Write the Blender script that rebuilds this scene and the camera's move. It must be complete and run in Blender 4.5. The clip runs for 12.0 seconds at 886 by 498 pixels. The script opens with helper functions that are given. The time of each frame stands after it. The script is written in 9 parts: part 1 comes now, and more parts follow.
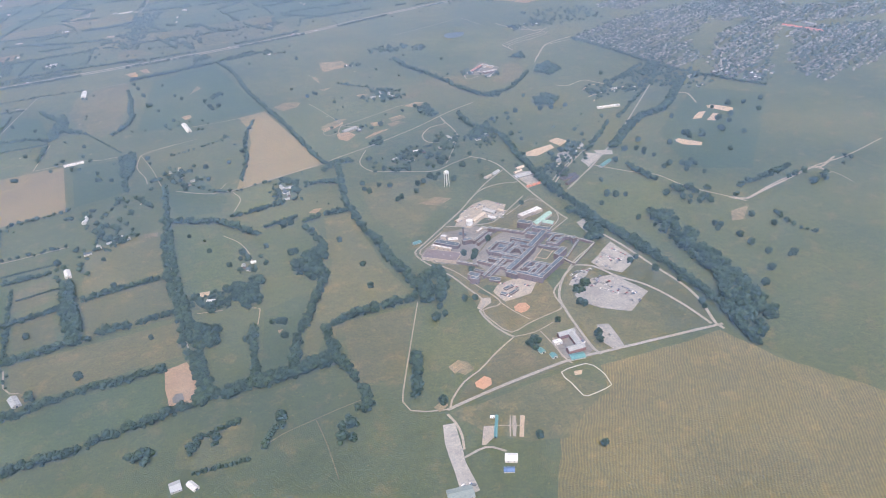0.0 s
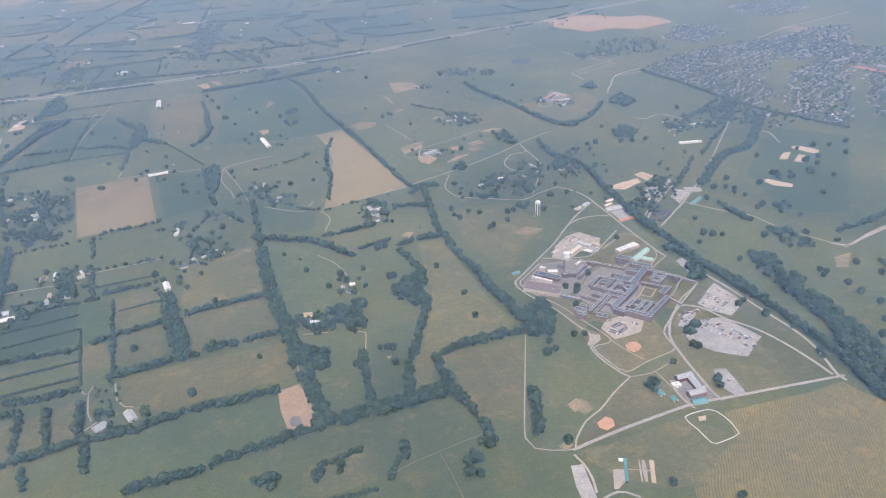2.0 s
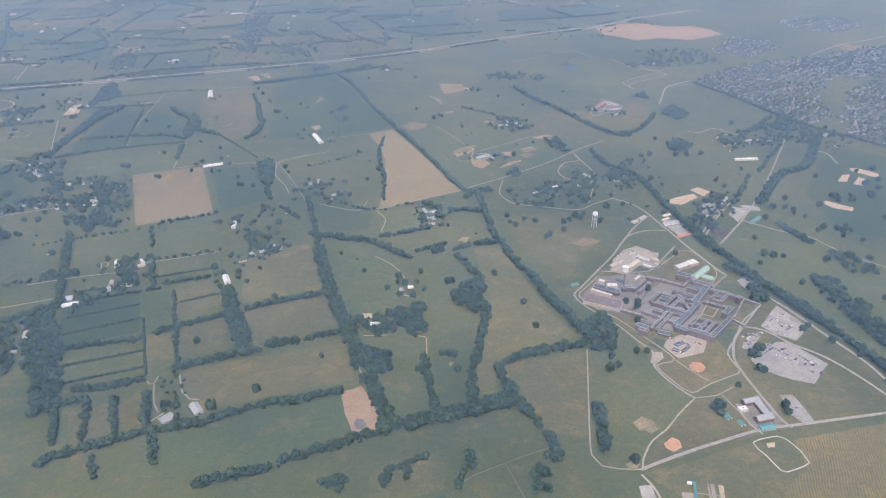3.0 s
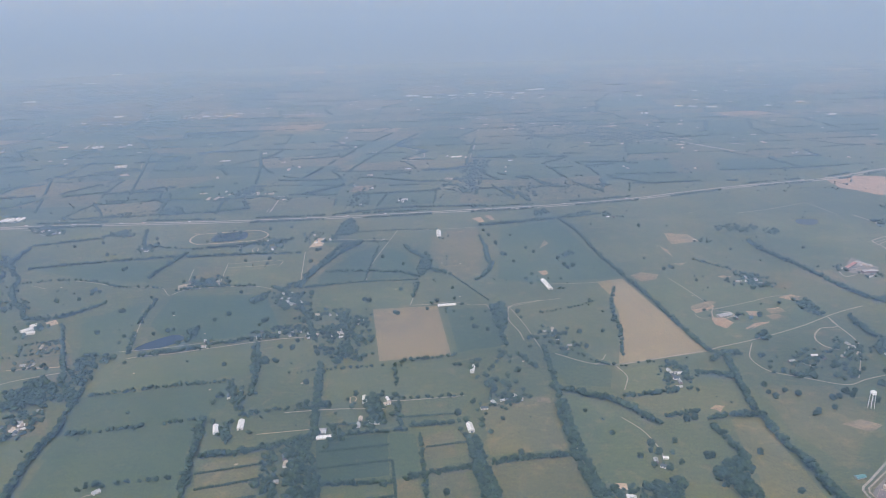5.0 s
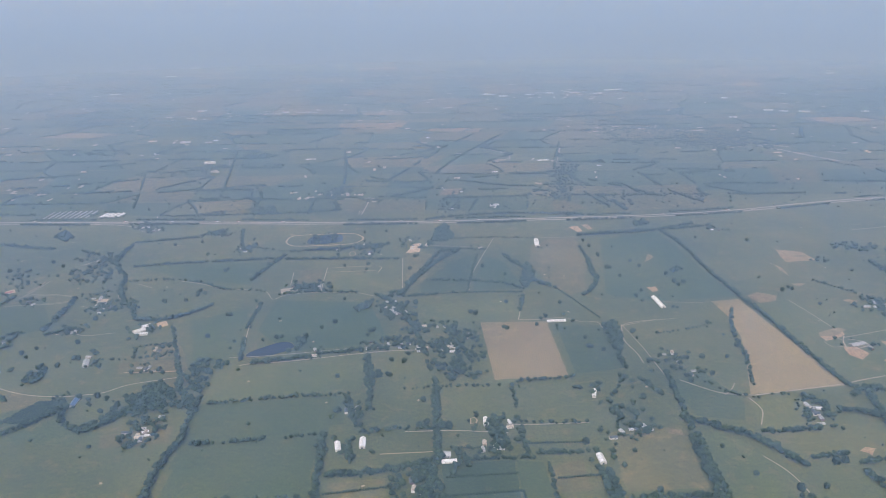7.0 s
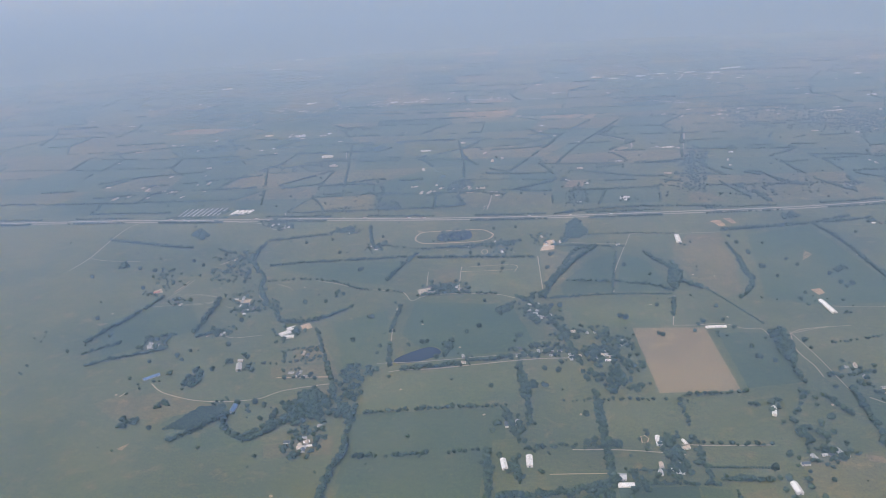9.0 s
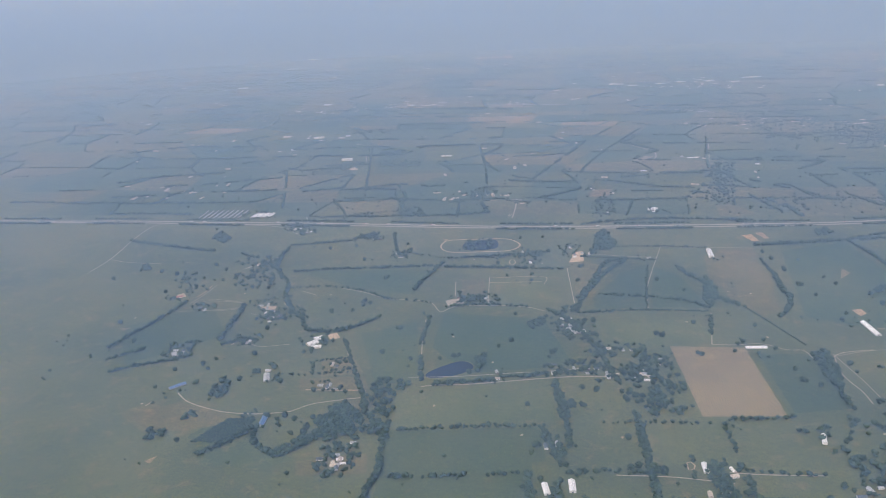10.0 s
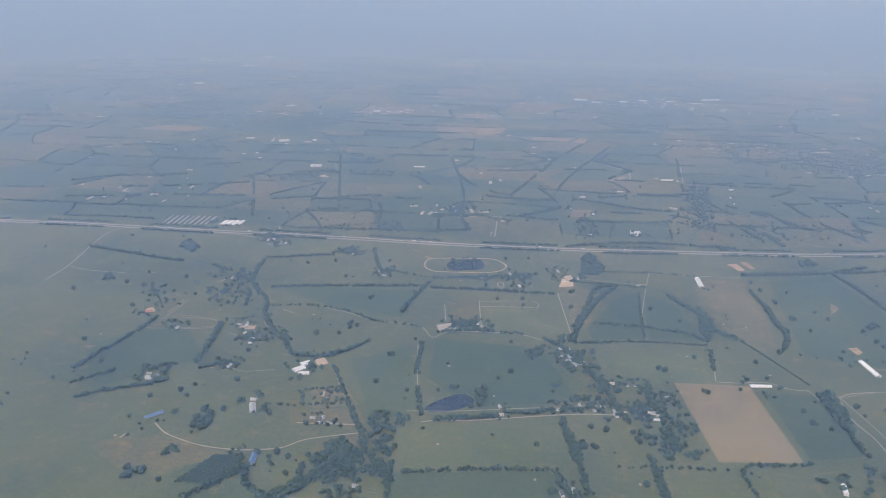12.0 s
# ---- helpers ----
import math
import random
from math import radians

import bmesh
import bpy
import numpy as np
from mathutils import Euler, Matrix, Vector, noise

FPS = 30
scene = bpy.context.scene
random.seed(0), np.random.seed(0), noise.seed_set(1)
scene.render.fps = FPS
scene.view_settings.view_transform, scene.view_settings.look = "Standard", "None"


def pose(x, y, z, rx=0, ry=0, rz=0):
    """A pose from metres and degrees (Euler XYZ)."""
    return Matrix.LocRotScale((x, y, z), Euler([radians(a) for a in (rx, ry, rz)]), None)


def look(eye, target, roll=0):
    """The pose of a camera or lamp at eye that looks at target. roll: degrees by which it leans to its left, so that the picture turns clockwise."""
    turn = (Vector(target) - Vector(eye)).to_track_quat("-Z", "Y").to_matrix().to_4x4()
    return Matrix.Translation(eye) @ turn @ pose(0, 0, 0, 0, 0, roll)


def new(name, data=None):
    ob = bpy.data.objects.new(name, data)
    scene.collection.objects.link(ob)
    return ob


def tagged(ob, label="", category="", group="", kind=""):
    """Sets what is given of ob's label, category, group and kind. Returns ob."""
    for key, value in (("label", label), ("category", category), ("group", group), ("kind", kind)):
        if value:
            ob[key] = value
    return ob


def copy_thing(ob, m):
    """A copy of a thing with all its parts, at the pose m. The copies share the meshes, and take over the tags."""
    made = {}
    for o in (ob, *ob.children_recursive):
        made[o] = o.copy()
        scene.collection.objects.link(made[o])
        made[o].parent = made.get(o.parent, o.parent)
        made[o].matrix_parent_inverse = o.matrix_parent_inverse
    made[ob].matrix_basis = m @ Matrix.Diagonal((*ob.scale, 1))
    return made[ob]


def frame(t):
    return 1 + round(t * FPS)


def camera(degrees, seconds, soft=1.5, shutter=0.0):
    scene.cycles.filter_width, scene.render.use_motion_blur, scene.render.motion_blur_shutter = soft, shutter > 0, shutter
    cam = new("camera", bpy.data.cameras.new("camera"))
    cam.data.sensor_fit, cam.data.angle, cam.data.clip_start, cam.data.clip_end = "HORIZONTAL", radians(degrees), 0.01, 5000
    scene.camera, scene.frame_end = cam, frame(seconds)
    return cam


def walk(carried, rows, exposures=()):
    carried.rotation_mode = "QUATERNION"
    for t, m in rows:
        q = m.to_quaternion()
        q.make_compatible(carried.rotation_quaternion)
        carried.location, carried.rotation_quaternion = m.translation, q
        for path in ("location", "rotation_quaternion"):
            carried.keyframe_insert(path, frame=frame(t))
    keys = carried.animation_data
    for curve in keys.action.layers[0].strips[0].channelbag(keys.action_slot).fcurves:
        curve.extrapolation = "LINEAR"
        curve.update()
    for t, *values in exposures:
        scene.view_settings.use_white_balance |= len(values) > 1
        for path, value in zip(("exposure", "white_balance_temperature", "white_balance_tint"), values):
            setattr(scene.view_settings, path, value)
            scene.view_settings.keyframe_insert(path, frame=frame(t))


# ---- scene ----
cam = camera(62.28, 12.0, soft=0.6)
# The country is built at 0.39 of its true size, so that it lies within the camera's range.
PATH = [
    (0.0, (178.78, -82.99, 286.42), (344.01, 389.76, 0.00), -4.346),
    (0.5, (163.57, -75.27, 288.67), (353.30, 395.92, 0.00), -5.001),
    (1.0, (148.46, -67.78, 291.08), (353.95, 427.55, 0.00), -4.681),
    (1.5, (133.43, -60.50, 293.62), (320.76, 464.42, 0.00), -3.370),
    (2.0, (118.47, -53.41, 296.29), (288.53, 469.08, 0.00), -1.957),
    (2.5, (103.56, -46.46, 299.06), (262.27, 476.64, 0.00), -0.618),
    (2.7, (97.62, -43.72, 300.19), (255.50, 480.36, 0.00), -0.054),
    (4.3, (50.24, -22.35, 309.65), (194.07, 748.87, 0.00), 0.587),
    (4.5, (44.34, -19.72, 310.87), (159.27, 837.71, 0.00), -0.069),
    (5.0, (29.57, -13.15, 313.91), (61.71, 948.39, 0.00), -1.344),
    (5.5, (14.79, -6.59, 316.96), (3.77, 912.83, 0.00), -1.368),
    (6.0, (0.00, 0.00, 320.00), (-35.25, 835.96, 0.00), -0.819),
    (6.5, (-14.82, 6.65, 323.01), (-57.83, 849.08, 0.00), -0.675),
    (6.7, (-20.76, 9.32, 324.20), (-60.11, 915.58, 0.00), -0.910),
    (8.3, (-68.59, 31.42, 333.32), (-203.39, 1131.43, 0.00), -2.643),
    (8.5, (-74.61, 34.29, 334.40), (-222.96, 1079.83, 0.00), -3.023),
    (9.0, (-89.74, 41.59, 337.00), (-259.47, 985.25, 0.00), -3.733),
    (9.5, (-104.97, 49.11, 339.47), (-282.22, 971.94, 0.00), -3.442),
    (10.0, (-120.30, 56.86, 341.79), (-302.44, 1021.09, 0.00), -2.630),
    (10.5, (-135.75, 64.88, 343.95), (-325.32, 1069.35, 0.00), -2.040),
    (11.0, (-151.32, 73.18, 345.92), (-333.35, 1078.74, 0.00), -1.232),
    (11.5, (-167.04, 81.80, 347.69), (-318.06, 1079.80, 0.00), -0.398),
    (12.0, (-182.90, 90.76, 349.25), (-289.42, 1102.04, 0.00), 1.046),
]
walk(cam, [(t, look(eye, target, roll)) for t, eye, target, roll in PATH],
     [(0.0, 0.64, 5900, 18), (2.7, 0.52, 5900, 18), (4.5, 0.30, 5830, 16), (6.5, 0.32, 5900, 16.5), (9.0, 0.25, 5950, 18), (12.0, 0.24, 5950, 18)])

# ---- light ----
SUN_HEIGHT, SUN_TURN = radians(58), radians(-165)
world = bpy.data.worlds.new("sky")
scene.world = world
world.use_nodes = True
wn = world.node_tree.nodes
sky = wn.new("ShaderNodeTexSky")
sky.sky_type = "NISHITA"
sky.sun_disc = False
sky.sun_elevation, sky.sun_rotation = SUN_HEIGHT, SUN_TURN
sky.air_density, sky.dust_density = 1.2, 2.0
world.node_tree.links.new(sky.outputs[0], wn["Background"].inputs[0])
wn["Background"].inputs[1].default_value = 0.11
sun = new("sun", bpy.data.lights.new("sun", "SUN"))
sun.data.energy, sun.data.angle, sun.data.color = 3.6, radians(0.53), (1.0, 0.95, 0.87)
to_sun = Vector((math.sin(SUN_TURN) * math.cos(SUN_HEIGHT), math.cos(SUN_TURN) * math.cos(SUN_HEIGHT), math.sin(SUN_HEIGHT)))
sun.matrix_world = look(to_sun * 600, (0, 0, 0))


# ---- materials ----
def nodes_of(name):
    m = bpy.data.materials.new(name)
    m.use_nodes = True
    return m, m.node_tree.nodes, m.node_tree.links, m.node_tree.nodes["Principled BSDF"]


def noise_node(nodes, links, scale, detail=4.0, rough=0.55, where=None):
    n = nodes.new("ShaderNodeTexNoise")
    n.inputs["Scale"].default_value, n.inputs["Detail"].default_value, n.inputs["Roughness"].default_value = scale, detail, rough
    if where is not None:
        links.new(where, n.inputs["Vector"])
    return n.outputs["Fac"]


def ramp_node(nodes, links, fac, stops):
    r = nodes.new("ShaderNodeValToRGB")
    while len(r.color_ramp.elements) < len(stops):
        r.color_ramp.elements.new(0.5)
    for e, (at, c) in zip(r.color_ramp.elements, stops):
        e.position, e.color = at, (*c, 1)
    links.new(fac, r.inputs[0])
    return r.outputs[0]


def mix_node(nodes, links, fac, a, b, how="MIX"):
    n = nodes.new("ShaderNodeMix")
    n.data_type, n.blend_type = "RGBA", how
    for value, slot in ((fac, n.inputs[0]), (a, n.inputs[6]), (b, n.inputs[7])):
        if isinstance(value, (int, float)):
            slot.default_value = value
        elif isinstance(value, tuple):
            slot.default_value = (*value, 1)
        else:
            links.new(value, slot)
    return n.outputs[2]


def surface(name, dark, light, scale=0.3, rough=0.9, metal=0.0, bump=0.0, vary=0.25, fine=6.0, spec=0.2):
    """A plain weathered surface: two tones at two scales, and a shade of its own for each object and island."""
    m, nodes, links, b = nodes_of(name)
    where = nodes.new("ShaderNodeNewGeometry")
    big = noise_node(nodes, links, scale, 3, 0.6, where.outputs["Position"])
    small = noise_node(nodes, links, scale * fine, 2, 0.6, where.outputs["Position"])
    c = ramp_node(nodes, links, big, ((0.3, dark), (0.7, light)))
    c = mix_node(nodes, links, 0.35, c, ramp_node(nodes, links, small, ((0.3, tuple(v * 0.6 for v in dark)), (0.7, tuple(min(1, v * 1.2) for v in light)))))
    info = nodes.new("ShaderNodeObjectInfo")
    add = nodes.new("ShaderNodeMath")
    add.operation = "ADD"
    links.new(info.outputs["Random"], add.inputs[0])
    links.new(where.outputs["Random Per Island"], add.inputs[1])
    frac = nodes.new("ShaderNodeMath")
    frac.operation = "FRACT"
    links.new(add.outputs[0], frac.inputs[0])
    shade = ramp_node(nodes, links, frac.outputs[0], ((0.0, (1 - vary,) * 3), (1.0, (1 + vary * 0.4,) * 3)))
    links.new(mix_node(nodes, links, 1.0, c, shade, "MULTIPLY"), b.inputs["Base Color"])
    b.inputs["Roughness"].default_value, b.inputs["Metallic"].default_value, b.inputs["Specular IOR Level"].default_value = rough, metal, spec
    if bump:
        bn = nodes.new("ShaderNodeBump")
        bn.inputs["Strength"].default_value, bn.inputs["Distance"].default_value = bump, 0.3
        links.new(small, bn.inputs["Height"])
        links.new(bn.outputs[0], b.inputs["Normal"])
    return m


def grass(name, dark, mid, light, dry, dry_at=0.62, rows=0.0, row_turn=0.0, row_gap=3.0, grain=1.0):
    """Pasture: broad tones, clumps, dry patches, and mown or sown rows where asked for."""
    m, nodes, links, b = nodes_of(name)
    geo = nodes.new("ShaderNodeNewGeometry")
    where = geo.outputs["Position"]
    info = nodes.new("ShaderNodeObjectInfo")
    broad = noise_node(nodes, links, 0.006, 5, 0.6, where)
    clump = noise_node(nodes, links, 0.06, 5, 0.65, where)
    fine = noise_node(nodes, links, 0.7, 3, 0.7, where)
    c = ramp_node(nodes, links, broad, ((0.36, dark), (0.5, mid), (0.64, light)))
    c = mix_node(nodes, links, ramp_node(nodes, links, clump, ((dry_at - 0.06, (0, 0, 0)), (dry_at + 0.12, (0.75,) * 3))), c, dry)
    c = mix_node(nodes, links, 0.5 * grain, c, ramp_node(nodes, links, fine, ((0.3, (0.45,) * 3), (0.7, (1.5,) * 3))), "MULTIPLY")
    tuft = noise_node(nodes, links, 0.22, 4, 0.7, where)
    c = mix_node(nodes, links, 0.6 * grain, c, ramp_node(nodes, links, tuft, ((0.3, (0.66, 0.7, 0.66)), (0.7, (1.34, 1.3, 1.3)))), "MULTIPLY")
    speck = noise_node(nodes, links, 0.45, 2, 0.5, where)
    c = mix_node(nodes, links, ramp_node(nodes, links, speck, ((0.68, (0, 0, 0)), (0.74, (0.55,) * 3))), c, tuple(v * 1.35 for v in dry))
    own = nodes.new("ShaderNodeMath")
    own.operation = "ADD"
    links.new(info.outputs["Random"], own.inputs[0])
    links.new(geo.outputs["Random Per Island"], own.inputs[1])
    share = nodes.new("ShaderNodeMath")
    share.operation = "FRACT"
    links.new(own.outputs[0], share.inputs[0])
    tint = ramp_node(nodes, links, share.outputs[0], ((0.0, (0.78, 0.85, 0.82)), (0.35, (1.07, 1.03, 0.92)), (0.7, (0.9, 0.98, 0.94)), (1.0, (1.14, 1.12, 1.0))))
    c = mix_node(nodes, links, 1.0, c, tint, "MULTIPLY")
    if rows:
        turn = nodes.new("ShaderNodeMapping")
        turn.inputs["Rotation"].default_value = (0, 0, row_turn)
        links.new(where, turn.inputs["Vector"])
        w = nodes.new("ShaderNodeTexWave")
        w.inputs["Scale"].default_value = 0.314 / row_gap
        w.inputs["Distortion"].default_value, w.inputs["Detail"].default_value, w.inputs["Detail Scale"].default_value = 9.0, 2.0, 0.2
        links.new(turn.outputs[0], w.inputs["Vector"])
        c = mix_node(nodes, links, rows, c, ramp_node(nodes, links, w.outputs["Fac"], ((0.35, (0.75,) * 3), (0.8, (1.45, 1.38, 1.25)))), "MULTIPLY")
    links.new(c, b.inputs["Base Color"])
    b.inputs["Roughness"].default_value, b.inputs["Specular IOR Level"].default_value = 0.95, 0.1
    bn = nodes.new("ShaderNodeBump")
    bn.inputs["Strength"].default_value, bn.inputs["Distance"].default_value = 0.5, 0.4
    links.new(fine, bn.inputs["Height"])
    links.new(bn.outputs[0], b.inputs["Normal"])
    return m


def leaf_material(name, dark, light):
    m, nodes, links, b = nodes_of(name)
    geo = nodes.new("ShaderNodeNewGeometry")
    info = nodes.new("ShaderNodeObjectInfo")
    small = noise_node(nodes, links, 1.2, 2, 0.7, geo.outputs["Position"])
    add = nodes.new("ShaderNodeMath")
    add.operation = "ADD"
    links.new(info.outputs["Random"], add.inputs[0])
    links.new(geo.outputs["Random Per Island"], add.inputs[1])
    frac = nodes.new("ShaderNodeMath")
    frac.operation = "FRACT"
    links.new(add.outputs[0], frac.inputs[0])
    c = ramp_node(nodes, links, frac.outputs[0], ((0.0, dark), (0.6, tuple((a + d) / 2 for a, d in zip(dark, light))), (1.0, light)))
    c = mix_node(nodes, links, 0.6, c, ramp_node(nodes, links, small, ((0.3, (0.55,) * 3), (0.7, (1.3,) * 3))), "MULTIPLY")
    links.new(c, b.inputs["Base Color"])
    b.inputs["Roughness"].default_value, b.inputs["Specular IOR Level"].default_value = 0.85, 0.15
    return m


PASTURE = grass("pasture", (0.056, 0.073, 0.023), (0.079, 0.094, 0.028), (0.104, 0.111, 0.034), (0.156, 0.130, 0.055), 0.60)
DARK_PASTURE = grass("dark_pasture", (0.040, 0.062, 0.022), (0.056, 0.076, 0.025), (0.076, 0.090, 0.030), (0.138, 0.119, 0.046), 0.66)
DRY_PASTURE = grass("dry_pasture", (0.080, 0.083, 0.028), (0.104, 0.101, 0.034), (0.131, 0.118, 0.043), (0.190, 0.150, 0.061), 0.58)
STUBBLE = grass("stubble", (0.162, 0.134, 0.066), (0.191, 0.155, 0.076), (0.219, 0.176, 0.087), (0.262, 0.210, 0.105), 0.6, 0.25, radians(-5), 2.0, grain=0.35)
HAYFIELD = grass("hayfield", (0.116, 0.103, 0.039), (0.142, 0.122, 0.046), (0.172, 0.141, 0.054), (0.222, 0.170, 0.070), 0.60, 0.5, radians(32), 1.6)
MOWN = grass("mown_lawn", (0.090, 0.089, 0.032), (0.115, 0.106, 0.038), (0.144, 0.123, 0.046), (0.210, 0.158, 0.066), 0.57)
ASPHALT = surface("asphalt", (0.21, 0.20, 0.185), (0.36, 0.34, 0.31), 0.09, 0.9, vary=0.15)
CONCRETE = surface("concrete", (0.24, 0.222, 0.195), (0.345, 0.32, 0.283), 0.08, 0.85, vary=0.12)
GRAVEL = surface("gravel", (0.25, 0.22, 0.18), (0.37, 0.325, 0.265), 0.2, 0.95, vary=0.12)
SOIL = surface("bare_soil", (0.27, 0.18, 0.10), (0.41, 0.30, 0.18), 0.12, 0.98, vary=0.2)
YARD = surface("worn_paving", (0.12, 0.112, 0.095), (0.25, 0.23, 0.195), 0.09, 0.9, vary=0.1)
DARK_YARD = surface("dark_asphalt", (0.10, 0.10, 0.095), (0.18, 0.175, 0.165), 0.08, 0.9, vary=0.1)
PATCHY = grass("patchy_soil", (0.16, 0.128, 0.075), (0.22, 0.172, 0.10), (0.28, 0.215, 0.13), (0.11, 0.105, 0.055), 0.55)
CLAY = surface("orange_clay", (0.34, 0.19, 0.10), (0.50, 0.29, 0.16), 0.25, 0.98, vary=0.1)
SAND = surface("sand", (0.36, 0.275, 0.185), (0.47, 0.37, 0.26), 0.2, 0.95, vary=0.1)
WATER = surface("pond_water", (0.012, 0.018, 0.024), (0.016, 0.023, 0.03), 0.05, 0.16, spec=0.25, vary=0.05)
LEAVES = leaf_material("leaves", (0.014, 0.030, 0.009), (0.052, 0.080, 0.023))
WHITE_WALL = surface("white_wall", (0.50, 0.49, 0.47), (0.64, 0.63, 0.60), 0.5, 0.7, vary=0.15)
GREY_WALL = surface("grey_wall", (0.30, 0.30, 0.30), (0.42, 0.42, 0.41), 0.5, 0.7)
TAN_WALL = surface("tan_wall", (0.36, 0.31, 0.26), (0.48, 0.42, 0.35), 0.5, 0.85)
BRICK_WALL = surface("brick_wall", (0.125, 0.095, 0.088), (0.19, 0.14, 0.125), 0.6, 0.9)
RED_BRICK = surface("red_brick_wall", (0.17, 0.085, 0.065), (0.25, 0.13, 0.10), 0.6, 0.9)
ORANGE_WALL = surface("orange_paint", (0.50, 0.20, 0.10), (0.62, 0.28, 0.16), 0.6, 0.6)
WHITE_ROOF = surface("white_metal_roof", (0.56, 0.56, 0.56), (0.74, 0.74, 0.74), 0.4, 0.5, vary=0.2, spec=0.4)
GREY_ROOF = surface("grey_metal_roof", (0.27, 0.28, 0.29), (0.40, 0.41, 0.42), 0.4, 0.5, spec=0.4)
SLATE_ROOF = surface("slate_roof", (0.058, 0.072, 0.088), (0.115, 0.135, 0.155), 0.4, 0.8, vary=0.3)
DARK_ROOF = surface("dark_shingle_roof", (0.06, 0.06, 0.07), (0.13, 0.125, 0.125), 0.6, 0.9, vary=0.4)
SHINGLES = surface("mixed_shingle_roofs", (0.05, 0.05, 0.055), (0.38, 0.37, 0.36), 0.35, 0.85, vary=0.7, fine=3.0)
BROWN_ROOF = surface("brown_flat_roof", (0.16, 0.125, 0.115), (0.23, 0.185, 0.17), 0.3, 0.9)
TAN_ROOF = surface("tan_metal_roof", (0.42, 0.36, 0.29), (0.54, 0.47, 0.39), 0.4, 0.6)
TEAL_ROOF = surface("teal_metal_roof", (0.075, 0.19, 0.20), (0.12, 0.27, 0.27), 0.4, 0.5, spec=0.4)
TEAL_GREY = surface("grey_green_roof", (0.20, 0.24, 0.23), (0.28, 0.32, 0.30), 0.4, 0.6)
COPPER_ROOF = surface("copper_roof", (0.24, 0.37, 0.32), (0.36, 0.50, 0.44), 0.5, 0.7)
BLUE_ROOF = surface("blue_metal_roof", (0.06, 0.11, 0.24), (0.10, 0.17, 0.33), 0.4, 0.5, spec=0.4)
RED_ROOF = surface("faded_red_roof", (0.34, 0.12, 0.09), (0.45, 0.18, 0.13), 0.4, 0.7)
PARAPET = surface("pale_coping", (0.36, 0.345, 0.32), (0.50, 0.48, 0.45), 0.8, 0.8)
GLASS = surface("dark_window", (0.015, 0.018, 0.022), (0.04, 0.045, 0.05), 1.0, 0.15, spec=0.5)
STEEL = surface("painted_steel", (0.58, 0.59, 0.60), (0.70, 0.71, 0.72), 0.8, 0.5, spec=0.4)
TYRE = surface("rubber", (0.02, 0.02, 0.02), (0.035, 0.035, 0.035), 3.0, 0.9)
PAINT = [surface("car_paint_" + n, tuple(v * 0.9 for v in c), c, 2.0, 0.3, spec=0.5, vary=0.1) for n, c in (("white", (0.75, 0.75, 0.74)), ("silver", (0.45, 0.46, 0.47)), ("black", (0.03, 0.03, 0.035)), ("red", (0.35, 0.04, 0.03)), ("blue", (0.05, 0.09, 0.22)), ("grey", (0.16, 0.165, 0.17)))]
BALE = surface("hay_bale", (0.32, 0.25, 0.13), (0.45, 0.36, 0.20), 2.0, 0.95)
BARK = surface("bark", (0.06, 0.045, 0.03), (0.11, 0.085, 0.06), 2.0, 0.95)

# ---- helpers for building ----


def mesh_object(name, verts, faces, material, parent=None, label=""):
    me = bpy.data.meshes.new(name)
    me.from_pydata(verts, [], faces)
    me.materials.append(material)
    ob = new(name, me)
    if parent:
        ob.parent = parent
    return tagged(ob, label)


def from_arrays(name, verts, quads, tris, material):
    """One mesh out of large arrays of corners, fast."""
    me = bpy.data.meshes.new(name)
    loops = np.concatenate([quads.ravel(), tris.ravel()]).astype(np.int32)
    sizes = np.concatenate([np.full(len(quads), 4), np.full(len(tris), 3)]).astype(np.int32)
    me.vertices.add(len(verts))
    me.vertices.foreach_set("co", np.asarray(verts, np.float32).ravel())
    me.loops.add(len(loops))
    me.loops.foreach_set("vertex_index", loops)
    me.polygons.add(len(sizes))
    me.polygons.foreach_set("loop_start", np.concatenate([[0], np.cumsum(sizes)[:-1]]).astype(np.int32))
    me.polygons.foreach_set("loop_total", sizes)
    me.update(calc_edges=True)
    me.validate()
    me.materials.append(material)
    return me

# ---- ground and haze ----
def ground_sheet():
    """One sheet to the horizon, finer near the middle, with gentle swells far out."""
    edge = [-12000, -8000, -6000, -4500, -3500, -2600, -2000, -1500, -1100, -800, -500, -250, 0, 250, 500, 800, 1100, 1500, 2000, 2600, 3500, 4500, 6000, 8000, 12000]
    n = len(edge)
    verts = [(x, y + 600, 0) for y in edge for x in edge]
    faces = [(j * n + i, j * n + i + 1, (j + 1) * n + i + 1, (j + 1) * n + i) for j in range(n - 1) for i in range(n - 1)]
    return tagged(mesh_object("ground", verts, faces, PASTURE), "green pasture land reaching to the hazy horizon", "ground", kind="structure")


ground = ground_sheet()


